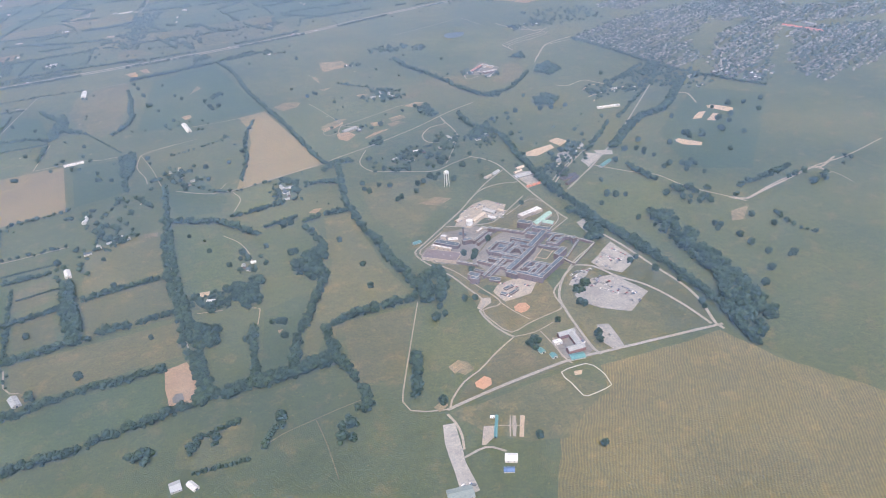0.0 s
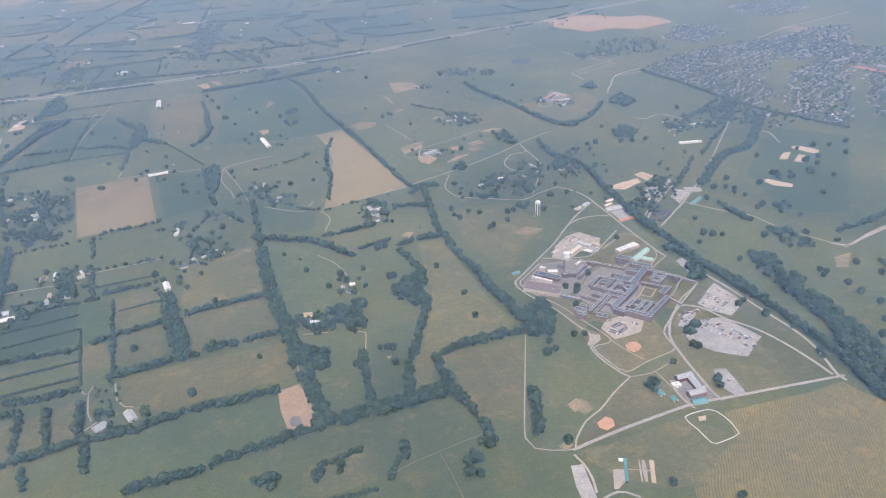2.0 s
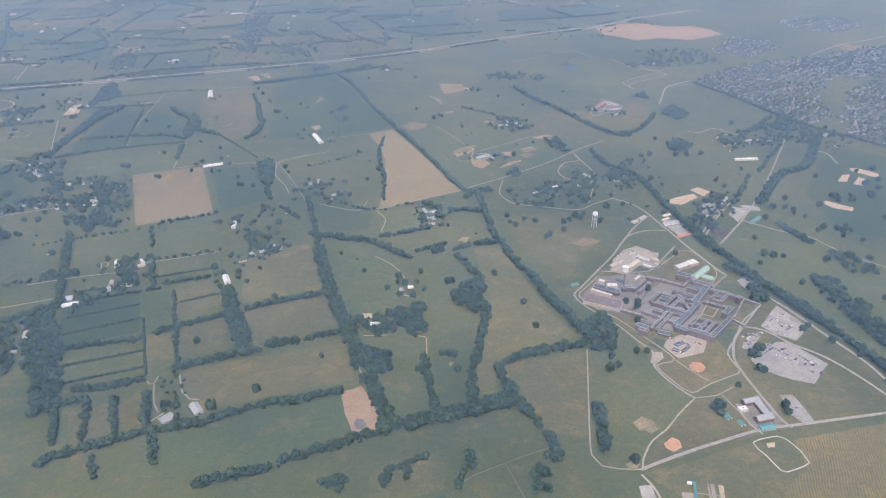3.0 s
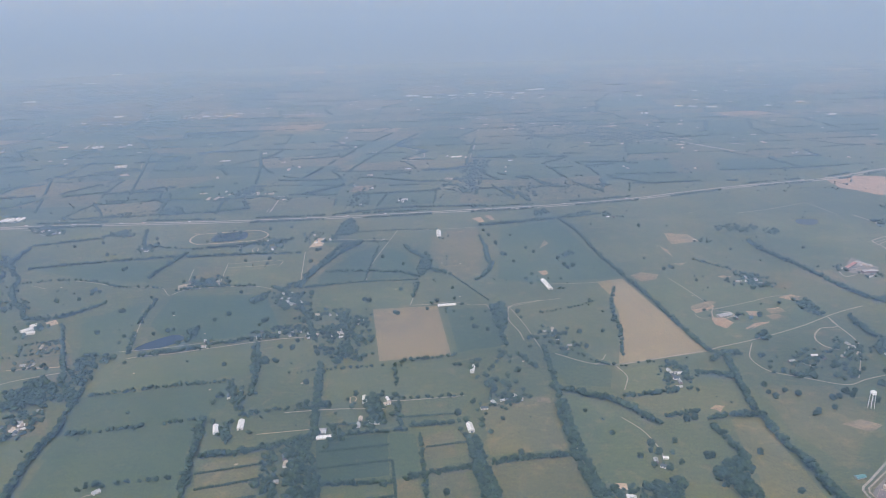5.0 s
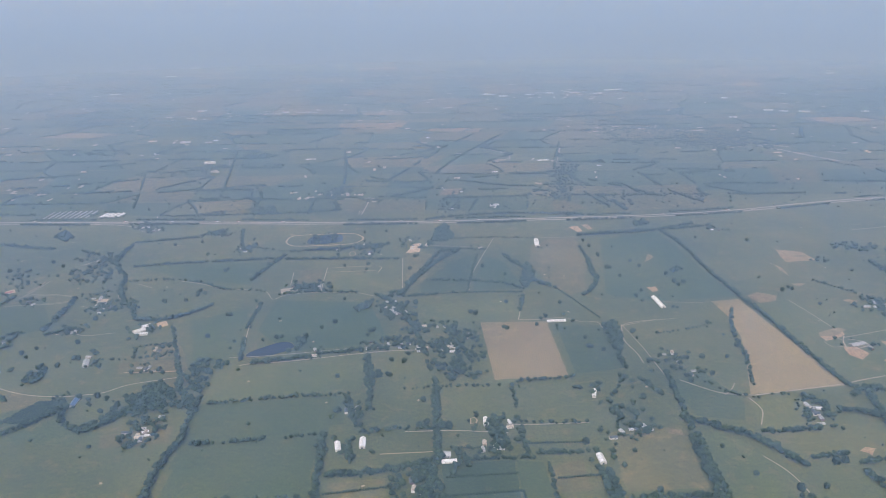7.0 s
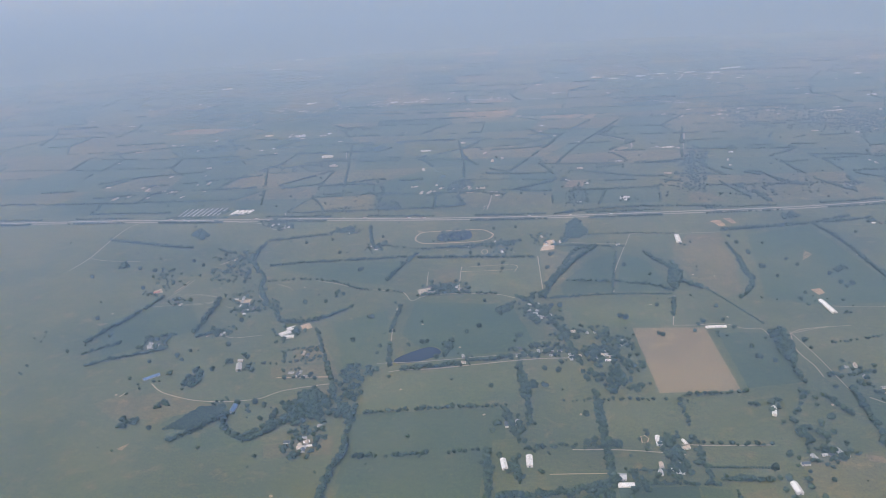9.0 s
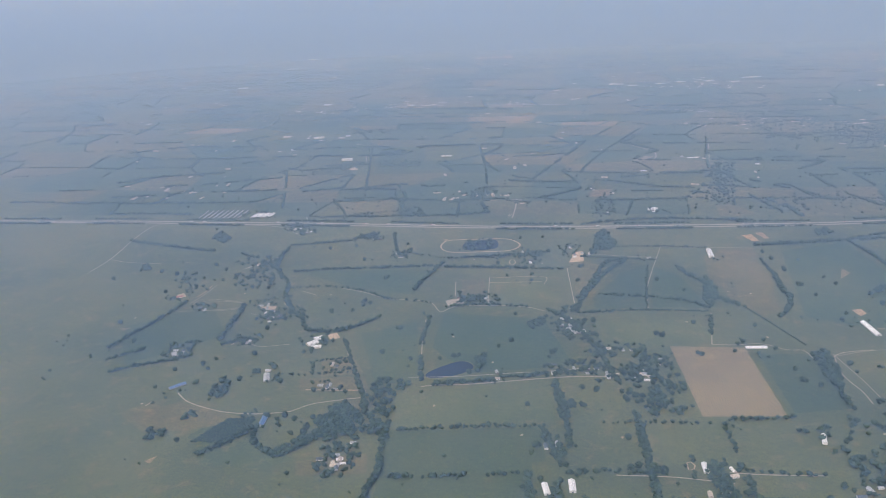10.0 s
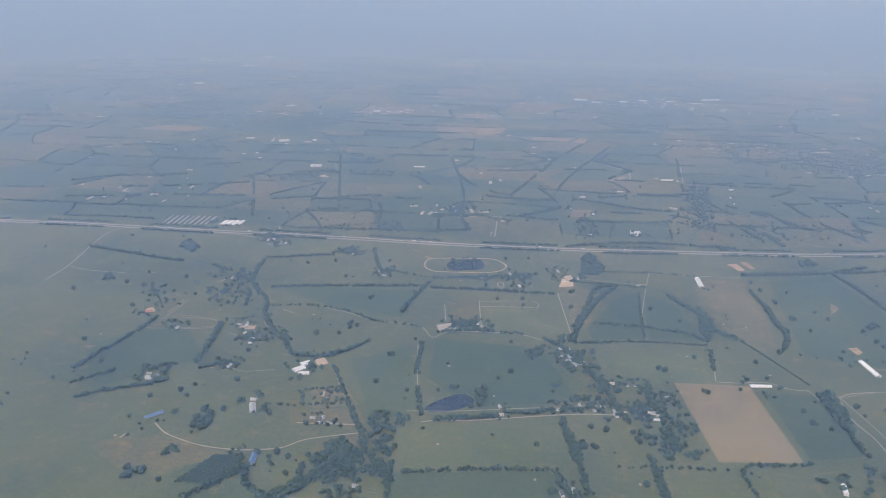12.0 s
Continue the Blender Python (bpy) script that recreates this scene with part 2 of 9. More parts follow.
def haze_layer():
    """The damp summer air below and round the aircraft."""
    bm = bmesh.new()
    bmesh.ops.create_cube(bm, size=1.0)
    bmesh.ops.scale(bm, vec=(24000, 24000, 470), verts=bm.verts)
    bmesh.ops.translate(bm, vec=(0, 600, 190), verts=bm.verts)
    me = bpy.data.meshes.new("haze")
    bm.to_mesh(me)
    bm.free()
    m = bpy.data.materials.new("haze")
    m.use_nodes = True
    nodes, links = m.node_tree.nodes, m.node_tree.links
    nodes.remove(nodes["Principled BSDF"])
    v = nodes.new("ShaderNodeVolumeScatter")
    v.inputs["Color"].default_value = (0.38, 0.60, 1.0, 1)
    v.inputs["Density"].default_value = 0.00047
    v.inputs["Anisotropy"].default_value = 0.0
    links.new(v.outputs[0], nodes["Material Output"].inputs["Volume"])
    me.materials.append(m)
    ob = new("haze", me)
    ob.display_type = "WIRE"
    return tagged(ob, "pale blue summer haze over the country", "haze", kind="structure")


haze = haze_layer()


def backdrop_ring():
    """The far distance, where the land is lost in the haze, painted as a glow that brightens upward."""
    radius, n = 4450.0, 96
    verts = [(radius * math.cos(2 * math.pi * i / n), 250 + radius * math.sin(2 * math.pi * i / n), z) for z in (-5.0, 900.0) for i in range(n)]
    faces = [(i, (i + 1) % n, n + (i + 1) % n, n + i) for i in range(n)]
    m = bpy.data.materials.new("haze_glow")
    m.use_nodes = True
    nodes, links = m.node_tree.nodes, m.node_tree.links
    nodes.remove(nodes["Principled BSDF"])
    # Emission carries the haze colour: land tone below, brighter blue haze above.
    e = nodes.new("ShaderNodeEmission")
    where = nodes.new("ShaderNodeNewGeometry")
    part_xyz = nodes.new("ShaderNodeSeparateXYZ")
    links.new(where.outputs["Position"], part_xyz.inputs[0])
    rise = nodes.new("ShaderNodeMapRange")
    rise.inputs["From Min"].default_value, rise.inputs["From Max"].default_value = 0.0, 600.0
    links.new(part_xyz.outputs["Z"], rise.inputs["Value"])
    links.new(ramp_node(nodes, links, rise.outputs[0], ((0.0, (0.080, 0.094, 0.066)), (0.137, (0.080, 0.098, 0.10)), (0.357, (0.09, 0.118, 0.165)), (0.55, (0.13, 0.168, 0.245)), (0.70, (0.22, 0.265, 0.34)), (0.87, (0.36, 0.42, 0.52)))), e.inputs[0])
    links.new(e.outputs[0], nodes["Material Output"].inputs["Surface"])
    return tagged(mesh_object("backdrop", verts, faces, m), "glowing backdrop ring painted as pale blue hazy distance without a clear horizon", "backdrop", kind="structure")


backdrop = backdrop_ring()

# ---- builders for the land ----
S = 0.39  # metres here for each true metre
LEVEL = [0]


def layer(base):
    LEVEL[0] += 1
    return base + 0.0016 * LEVEL[0]


def smooth_line(points, step, closed=False):
    """Points along a curve that passes softly through the given ones."""
    p = [Vector((x, y)) for x, y in points]
    n = len(p)
    line = []
    for i in range(n if closed else n - 1):
        a, b = p[i], p[(i + 1) % n]
        before = p[i - 1] if (closed or i) else a * 2 - b
        after = p[(i + 2) % n] if (closed or i + 2 < n) else b * 2 - a
        count = max(1, int((b - a).length / step))
        for k in range(count):
            t = k / count
            line.append(0.5 * ((2 * a) + (b - before) * t + (2 * before - 5 * a + 4 * b - after) * t * t + (3 * a - before - 3 * b + after) * t ** 3))
    if not closed:
        line.append(p[-1])
    return line


CLEAR = []  # land where no stray tree grows


def field(points, material, label):
    """A patch of land with an uneven edge."""
    if material not in (PASTURE, DARK_PASTURE, DRY_PASTURE):
        CLEAR.append(list(points))
    edge = []
    n = len(points)
    for i in range(n):
        a, b = Vector(points[i]), Vector(points[(i + 1) % n])
        count = max(2, int((b - a).length / 9))
        side = Vector((a.y - b.y, b.x - a.x)).normalized()
        for k in range(count):
            q = a.lerp(b, k / count)
            edge.append(q + side * noise.noise(Vector((q.x * 0.11, q.y * 0.11, 3.0))) * min(0.7 if material is STUBBLE else 2.2, (b - a).length * 0.06))
    bm = bmesh.new()
    z = layer(0.02)
    bmesh.ops.contextual_create(bm, geom=[bm.verts.new((q.x, q.y, z)) for q in edge])
    bmesh.ops.triangulate(bm, faces=bm.faces[:])
    for f in bm.faces:
        if f.normal.z < 0:
            f.normal_flip()
    me = bpy.data.meshes.new("field")
    bm.to_mesh(me)
    bm.free()
    me.materials.append(material)
    name = "yard" if material in (ASPHALT, GRAVEL, YARD, DARK_YARD) else "bare_ground" if material in (SOIL, SAND, CLAY) else "field"
    return tagged(new(name, me), label, name.replace("_", " "), kind="structure")


def strip(line, width, z, closed=False, thick=0.05, shift=0.0):
    """Corners and faces of a road's body along a line."""
    verts, faces = [], []
    n = len(line)
    for i, q in enumerate(line):
        a = line[i - 1] if (closed or i) else q
        b = line[(i + 1) % n] if (closed or i + 1 < n) else q
        along = (b - a).normalized()
        side = Vector((-along.y, along.x))
        for off, h in ((-0.5, -thick), (-0.5, 0), (0.5, 0), (0.5, -thick)):
            c = q + side * (off * width + shift)
            verts.append((c.x, c.y, z + h))
    for i in range(n if closed else n - 1):
        j = (i + 1) % n
        for k in range(3):
            faces.append((4 * i + k, 4 * j + k, 4 * j + k + 1, 4 * i + k + 1)[::-1])
    return verts, faces


def road(points, width, material, label, closed=False, name="road"):
    verts, faces = strip(smooth_line(points, 5.0, closed), width * S, layer(0.15), closed)
    return tagged(mesh_object(name, verts, faces, material), label, name.replace("_", " "), kind="structure")


def pond(points, label):
    line = smooth_line(points, 1.5, True)
    mid = sum(line, Vector((0, 0))) / len(line)
    n = len(line)
    z = layer(0.16)
    verts = [(q.x, q.y, z) for q in line]
    water = tagged(mesh_object("water", verts, [tuple(range(n))], WATER), label, "pond", kind="structure")
    bank = [(mid.x + (q.x - mid.x) * k, mid.y + (q.y - mid.y) * k, h) for k, h in ((1.0, z + 0.02), (1.03, z + 0.12), (1.09, 0.0)) for q in line]
    faces = [(r * n + i, (r + 1) * n + i, (r + 1) * n + (i + 1) % n, r * n + (i + 1) % n) for r in range(2) for i in range(n)]
    tagged(mesh_object("bank", bank, faces, DRY_PASTURE), "grassy bank round a pond", "bank", kind="structure")
    return water


# ---- trees ----
GOLD = (1 + 5 ** 0.5) / 2
ICO = np.array([(-1, GOLD, 0), (1, GOLD, 0), (-1, -GOLD, 0), (1, -GOLD, 0), (0, -1, GOLD), (0, 1, GOLD), (0, -1, -GOLD), (0, 1, -GOLD), (GOLD, 0, -1), (GOLD, 0, 1), (-GOLD, 0, -1), (-GOLD, 0, 1)]) / (1 + GOLD ** 2) ** 0.5
ICO_FACES = np.array([(0, 11, 5), (0, 5, 1), (0, 1, 7), (0, 7, 10), (0, 10, 11), (1, 5, 9), (5, 11, 4), (11, 10, 2), (10, 7, 6), (7, 1, 8), (3, 9, 4), (3, 4, 2), (3, 2, 6), (3, 6, 8), (3, 8, 9), (4, 9, 5), (2, 4, 11), (6, 2, 10), (8, 6, 7), (9, 8, 1)])
rng = np.random.default_rng(7)


def crown_cloud(clumps, leaves):
    """A crown of uneven clumps and loose sprays of leaves, about one unit wide and standing on the ground."""
    verts, tris, base = [], [], 0
    for k in range(clumps):
        a, r = rng.uniform(0, 2 * math.pi), 0.30 * rng.uniform(0, 1) ** 0.5
        if k == 0:
            a, r = 0.0, 0.0
        z = rng.uniform(0.28, 0.84) - 0.25 * (r / 0.34) ** 2 if k else 0.55
        size = rng.uniform(0.14, 0.23) if k else 0.33
        shape = ICO * (1 + rng.uniform(-0.28, 0.3, (12, 1))) * np.array([size, size, size * 0.85])
        verts.append(shape + (r * math.cos(a), r * math.sin(a), z))
        tris.append(ICO_FACES + base)
        base += 12
    for k in range(leaves):
        d = rng.normal(size=3)
        d /= np.linalg.norm(d)
        d[2] = abs(d[2]) * 1.1 - 0.25
        at = np.array([0, 0, 0.56]) + d * np.array([0.43, 0.43, 0.38]) * rng.uniform(0.8, 1.08)
        s = rng.uniform(0.05, 0.1)
        u, v = rng.normal(size=3), rng.normal(size=3)
        u, v = u / np.linalg.norm(u) * s, v / np.linalg.norm(v) * s
        verts.append(np.array([at - u - v * 0.4, at + u - v * 0.4, at + v]))
        tris.append(np.array([(0, 1, 2)]) + base)
        base += 3
    return np.concatenate(verts), np.concatenate(tris)


NEAREST_CROWNS = [crown_cloud(8, 34) for _ in range(10)]
NEAR_CROWNS = [crown_cloud(4, 14) for _ in range(10)]
FAR_CROWNS = [crown_cloud(2, 0) for _ in range(8)]
FARTHEST_CROWNS = [crown_cloud(1, 0) for _ in range(8)]
ROWS = []  # x, y, crown width, height of each tree that stands in a row or a wood


def plant(x, y, height):
    h = height * S * rng.uniform(0.85, 1.6)
    ROWS.append((x, y, h * rng.uniform(0.95, 1.35), h))


def hedge(points, width, height, gap):
    """Trees along a line, close together, at uneven steps."""
    line = smooth_line(points, 2.0)
    step = 0.55 * height * S * gap * (0.6 if height <= 7 else 1.0)
    if width <= 6 < height:
        step *= 1.65
    rows = max(1, int(width / height + 0.4))
    length = 0.0
    due = [rng.uniform(0, step) for _ in range(rows)]
    for a, b in zip(line, line[1:]):
        along = (b - a)
        if along.length < 1e-6:
            continue
        side = Vector((-along.y, along.x)).normalized()
        length += along.length
        for r in range(rows):
            while due[r] < length:
                off = ((r + 0.5) / rows - 0.5) * width * S + rng.uniform(-0.3, 0.3) * height * S
                q = b + side * off
                if rng.uniform() > 0.06 and not (q.y > 1250 and noise.noise(Vector((q.x * 0.025, q.y * 0.025, 2.0))) < -0.2):
                    plant(q.x, q.y, height)
                due[r] += step * rng.uniform(0.6, 1.4)


def inside(x, y, points):
    hit = False
    for (x0, y0), (x1, y1) in zip(points, points[1:] + points[:1]):
        if (y0 > y) != (y1 > y) and x < (x1 - x0) * (y - y0) / (y1 - y0) + x0:
            hit = not hit
    return hit


def wood(points, density, height):
    """Trees thrown over a patch of land, closer where they gather in groups."""
    xs, ys = [p[0] for p in points], [p[1] for p in points]
    step = 0.62 * height * S / max(density, 0.05) ** 0.5
    for _ in range(int((max(xs) - min(xs)) * (max(ys) - min(ys)) / step ** 2 * (0.85 if density >= 0.7 else 0.5))):
        x, y = rng.uniform(min(xs), max(xs)), rng.uniform(min(ys), max(ys))
        if inside(x, y, points) and noise.noise(Vector((x * 0.05, y * 0.05, 5.0))) > (-0.6 if density >= 0.7 else rng.uniform(-0.75, 0.45)):
            plant(x, y, height)


SINGLES = []
HOMES = []  # houses and barns, with trees round them


def single_tree(x, y, height):
    SINGLES.append((x, y, height * S * rng.uniform(1.0, 1.5)))



# ---- builders for buildings ----
def part(name, bm, material, parent, label=""):
    me = bpy.data.meshes.new(name)
    bm.to_mesh(me)
    bm.free()
    me.materials.append(material)
    ob = new(name, me)
    ob.parent = parent
    return tagged(ob, label)


def box(bm, x0, x1, y0, y1, z0, z1):
    v = [bm.verts.new((x, y, z)) for z in (z0, z1) for x, y in ((x0, y0), (x1, y0), (x1, y1), (x0, y1))]
    for f in ((3, 2, 1, 0), (4, 5, 6, 7), (0, 1, 5, 4), (1, 2, 6, 5), (2, 3, 7, 6), (3, 0, 4, 7)):
        bm.faces.new([v[i] for i in f])
    return v


def pane_mesh(name, w, h, material):
    me = bpy.data.meshes.new(name)
    bm = bmesh.new()
    box(bm, -w / 2, w / 2, -0.02, 0.03, 0, h)
    bm.to_mesh(me)
    bm.free()
    me.materials.append(material)
    return me


WINDOW_MESH = pane_mesh("window", 1.3 * S, 1.7 * S, GLASS)
DOOR_MESH = pane_mesh("door", 3.0 * S, 3.2 * S, GLASS)


def building(name, x, y, turn, length, width, height, style, wall, roof, label, category, group=""):
    """A building on the ground: walls, a gabled or flat roof, windows and a door. Sizes in true metres."""
    root = new(name)
    root.empty_display_size = 0.2
    root.matrix_basis = Matrix.Translation((x, y, 0)) @ Matrix.Rotation(turn, 4, "Z")
    a, b, h = length * S / 2, width * S / 2, height * S
    bm = bmesh.new()
    eaves = h if style == "flat" else max(h - b * 0.55, h * 0.55)
    if style == "flat":
        box(bm, -a, a, -b, b, -0.1, h - 0.05)
        part("body", bm, wall, root)
        bm = bmesh.new()
        box(bm, -a + 0.12, a - 0.12, -b + 0.12, b - 0.12, h - 0.048, h + 0.02)
        part("roof", bm, roof, root)
        bm = bmesh.new()
        t, up = 0.6 * S, h + 0.24
        for x0, x1, y0, y1 in ((-a - 0.02, a + 0.02, -b - 0.02, -b + t), (-a - 0.02, a + 0.02, b - t, b + 0.02), (-a - 0.02, -a + t, -b + t, b - t), (a - t, a + 0.02, -b + t, b - t)):
            box(bm, x0, x1, y0, y1, h - 0.04, up)
        part("parapet", bm, PARAPET if wall is BRICK_WALL else wall, root, "pale stone coping" if wall is BRICK_WALL else "")
        units = min(3, int(length / 14))
        for k in range(units):
            bm = bmesh.new()
            cx = -a + 2 * a * (k + 0.5 + 0.2 * math.sin(3.0 * k + x)) / units
            box(bm, cx - 0.5, cx + 0.5, -0.28, 0.32, h + 0.02, h + 0.5)
            part("roof_vent", bm, GREY_ROOF, root, "grey metal roof vent")
    else:
        v = box(bm, -a, a, -b, b, -0.1, eaves)
        for s in (-1, 1):
            bm.faces.new([bm.verts.new(p) for p in ((s * a, -b, eaves), (s * a, b, eaves), (s * a, 0, h - 0.06))])
        part("body", bm, wall, root)
        for s in (-1, 1):
            bm = bmesh.new()
            over, drop = 0.16, (h - eaves) / b * 0.16
            p = [(-a - over, 0, h), (a + over, 0, h), (a + over, s * (b + over), eaves - drop), (-a - over, s * (b + over), eaves - drop)]
            top = [bm.verts.new(q) for q in p]
            low = [bm.verts.new((q[0], q[1], q[2] - 0.07)) for q in p]
            for f in ((0, 1, 2, 3), (7, 6, 5, 4), (0, 4, 5, 1), (1, 5, 6, 2), (2, 6, 7, 3), (3, 7, 4, 0)):
                bm.faces.new([(top + low)[i] for i in f])
            bmesh.ops.recalc_face_normals(bm, faces=bm.faces[:])
            part("roof_slope", bm, roof, root)
        bm = bmesh.new()
        box(bm, -a - 0.16, a + 0.16, -0.1, 0.1, h - 0.05, h + 0.05)
        part("ridge", bm, roof, root)
    floors = min(2, max(1, int((height if style == "flat" else eaves / S) / 4.0)))
    many = min(4, max(2, int(length / 6.0)))
    if category in ("barn", "stable", "shed", "house"):
        floors, many = 1, 2
    if category in ("shelter", "greenhouse", "warehouse", "container"):
        floors = 0
    for s in (-1, 1):
        for f in range(floors):
            for k in range(many):
                o = new("window", WINDOW_MESH)
                o.parent = root
                o.matrix_basis = Matrix.Translation((-a + 2 * a * (k + 0.5) / many, s * (b + 0.012), (1.2 + 4.0 * f) * S)) @ Matrix.Rotation(0 if s < 0 else math.pi, 4, "Z")
    if category != "warehouse":
        o = new("door", DOOR_MESH)
        o.parent = root
        o.matrix_basis = Matrix.Translation((a + 0.012, 0, 0)) @ Matrix.Rotation(math.pi / 2, 4, "Z")
    if category in ("barn", "stable", "shed", "house") and y < 1500:
        HOMES.append((x, y, max(a, b)))
    return tagged(root, label, category, group)


def cylinder(bm, r0, r1, z0, z1, n=20, at=(0, 0)):
    bmesh.ops.create_cone(bm, segments=n, radius1=r0, radius2=r1, depth=z1 - z0, cap_ends=True, matrix=Matrix.Translation((at[0], at[1], (z0 + z1) / 2)))


def water_tower(x, y):
    root = new("water_tower")
    root.matrix_basis = Matrix.Translation((x, y, 0))
    top, r = 38 * S, 6.0 * S
    bm = bmesh.new()
    cylinder(bm, r * 0.35, r, top - 8 * S, top - 5 * S)
    cylinder(bm, r, r, top - 5 * S, top - 1 * S)
    cylinder(bm, r * 1.02, r * 0.15, top - 1 * S, top + 2.6 * S)
    part("tank", bm, STEEL, root, "white painted steel tank")
    bm = bmesh.new()
    cylinder(bm, r * 1.12, r * 1.12, top - 5.2 * S, top - 4.9 * S)
    part("walkway", bm, STEEL, root)
    bm = bmesh.new()
    cylinder(bm, 0.7 * S, 0.7 * S, 0, top - 7 * S, 10)
    part("riser_pipe", bm, STEEL, root)
    for k in range(6):
        q = k * math.pi / 3
        a, b = Vector((math.cos(q) * r * 1.15, math.sin(q) * r * 1.15, -0.1)), Vector((math.cos(q) * r * 0.92, math.sin(q) * r * 0.92, top - 5 * S))
        bm = bmesh.new()
        bmesh.ops.create_cone(bm, segments=8, radius1=0.4 * S, radius2=0.4 * S, depth=(b - a).length, cap_ends=True, matrix=Matrix.Translation((a + b) / 2) @ (b - a).to_track_quat("Z", "Y").to_matrix().to_4x4())
        part("leg", bm, STEEL, root)
    for z in (0.33, 0.66):
        for k in range(6):
            rad = r * (1.15 - 0.23 * z)
            a, b = [Vector((math.cos(q) * rad, math.sin(q) * rad, z * (top - 5 * S))) for q in (k * math.pi / 3, (k + 1) * math.pi / 3)]
            bm = bmesh.new()
            bmesh.ops.create_cone(bm, segments=6, radius1=0.2 * S, radius2=0.2 * S, depth=(b - a).length, cap_ends=True, matrix=Matrix.Translation((a + b) / 2) @ (b - a).to_track_quat("Z", "Y").to_matrix().to_4x4())
            part("brace", bm, STEEL, root)
    return tagged(root, "white steel water tower on six legs in dry grass", "water tower")


def storage_tank(x, y):
    root = new("storage_tank")
    root.matrix_basis = Matrix.Translation((x, y, 0))
    bm = bmesh.new()
    cylinder(bm, 7 * S, 7 * S, -0.1, 11 * S, 28)
    part("shell", bm, STEEL, root)
    bm = bmesh.new()
    cylinder(bm, 7.15 * S, 1.0 * S, 11 * S, 12.6 * S, 28)
    part("roof", bm, WHITE_ROOF, root)
    return tagged(root, "round white steel storage tank with a coned roof", "tank")


def chimney_stack(x, y):
    root = new("chimney_stack")
    root.matrix_basis = Matrix.Translation((x, y, 0))
    bm = bmesh.new()
    cylinder(bm, 2.3 * S, 1.5 * S, -0.1, 34 * S, 16)
    part("shaft", bm, BRICK_WALL, root)
    bm = bmesh.new()
    cylinder(bm, 1.8 * S, 1.9 * S, 34 * S, 35.5 * S, 16)
    part("rim", bm, SLATE_ROOF, root, "dark sooty rim")
    return tagged(root, "tall brown brick chimney stack beside the boiler house", "chimney")


def car_model(paint):
    root = new("car")
    root.empty_display_size = 0.1
    l, w = 4.7 * S / 2, 1.85 * S / 2
    bm = bmesh.new()
    outline = [(-l, 0.35), (-l, 0.85), (-l * 0.9, 0.95), (l * 0.55, 0.95), (l * 0.95, 0.75), (l, 0.35)]
    for s in (-1, 1):
        f = bm.faces.new([bm.verts.new((x, s * w, z * S)) for x, z in outline])
    bm.verts.ensure_lookup_table()
    n = len(outline)
    for i in range(n):
        j = (i + 1) % n
        bm.faces.new([bm.verts[i], bm.verts[j], bm.verts[n + j], bm.verts[n + i]])
    bmesh.ops.recalc_face_normals(bm, faces=bm.faces[:])
    part("body", bm, paint, root)
    bm = bmesh.new()
    v = box(bm, -l * 0.75, l * 0.35, -w * 0.9, w * 0.9, 0.95 * S, 1.4 * S)
    for q in v[4:]:
        q.co.x, q.co.y = q.co.x * 0.75, q.co.y * 0.85
    part("cabin_glass", bm, GLASS, root)
    bm = bmesh.new()
    box(bm, -l * 0.56, l * 0.26, -w * 0.76, w * 0.76, 1.4 * S, 1.46 * S)
    part("cabin_roof", bm, paint, root)
    for sx in (-0.62, 0.62):
        for sy in (-1, 1):
            bm = bmesh.new()
            bmesh.ops.create_cone(bm, segments=10, radius1=0.33 * S, radius2=0.33 * S, depth=0.2 * S, cap_ends=True, matrix=Matrix.Translation((sx * l, sy * w * 0.94, 0.33 * S)) @ Matrix.Rotation(math.pi / 2, 4, "X"))
            part("wheel", bm, TYRE, root)
    return root


CAR_NAMES = ("white", "silver", "black", "red", "blue", "grey")
CARS = []
car_dice = random.Random(3)


def car_row(a, b, count):
    if not CARS:
        for paint, n in zip(PAINT, CAR_NAMES):
            CARS.append([tagged(car_model(paint), n + " parked car on grey asphalt", "car", "parked cars"), False])
    a, b = Vector(a), Vector(b)
    turn = math.atan2(b.y - a.y, b.x - a.x) + math.pi / 2
    for k in range(count):
        q = a.lerp(b, (k + 0.5) / count)
        entry = CARS[car_dice.choice((0, 0, 1, 1, 2, 3, 4, 5, 5))]
        m = Matrix.Translation((q.x, q.y, 0.16)) @ Matrix.Rotation(turn + car_dice.uniform(-0.05, 0.05) + car_dice.choice((0, math.pi)), 4, "Z")
        if entry[1]:
            copy_thing(entry[0], m)
        else:
            entry[0].matrix_basis = m
            entry[1] = True


# ---- fields ----
field([(-24.3, 742.0), (47.1, 744.9), (56.5, 621.5), (-12.0, 613.7)], STUBBLE, "square brown harvested field with sown rows")
field([(239.7, 802.3), (273.1, 809.8), (299.2, 607.0), (209.8, 590.4), (225.8, 646.4), (241.5, 707.6), (245.3, 754.6)], STUBBLE, "tapering brown harvested field with cut rows")
field([(49.4, 1013.4), (111.9, 1023.1), (115.0, 931.7), (101.7, 834.7), (83.4, 822.1), (58.2, 863.6), (42.8, 936.3)], DRY_PASTURE, "pale rounded hay meadow between dark hedges")
field([(259.4, 487.2), (295.0, 488.7), (294.0, 400.2), (300.7, 342.0), (262.7, 337.8), (235.1, 327.2), (234.3, 304.9), (211.5, 299.2), (228.7, 350.9), (244.3, 375.3), (258.1, 403.2), (264.6, 446.6)], DRY_PASTURE, "long pale green pasture beside a creek")
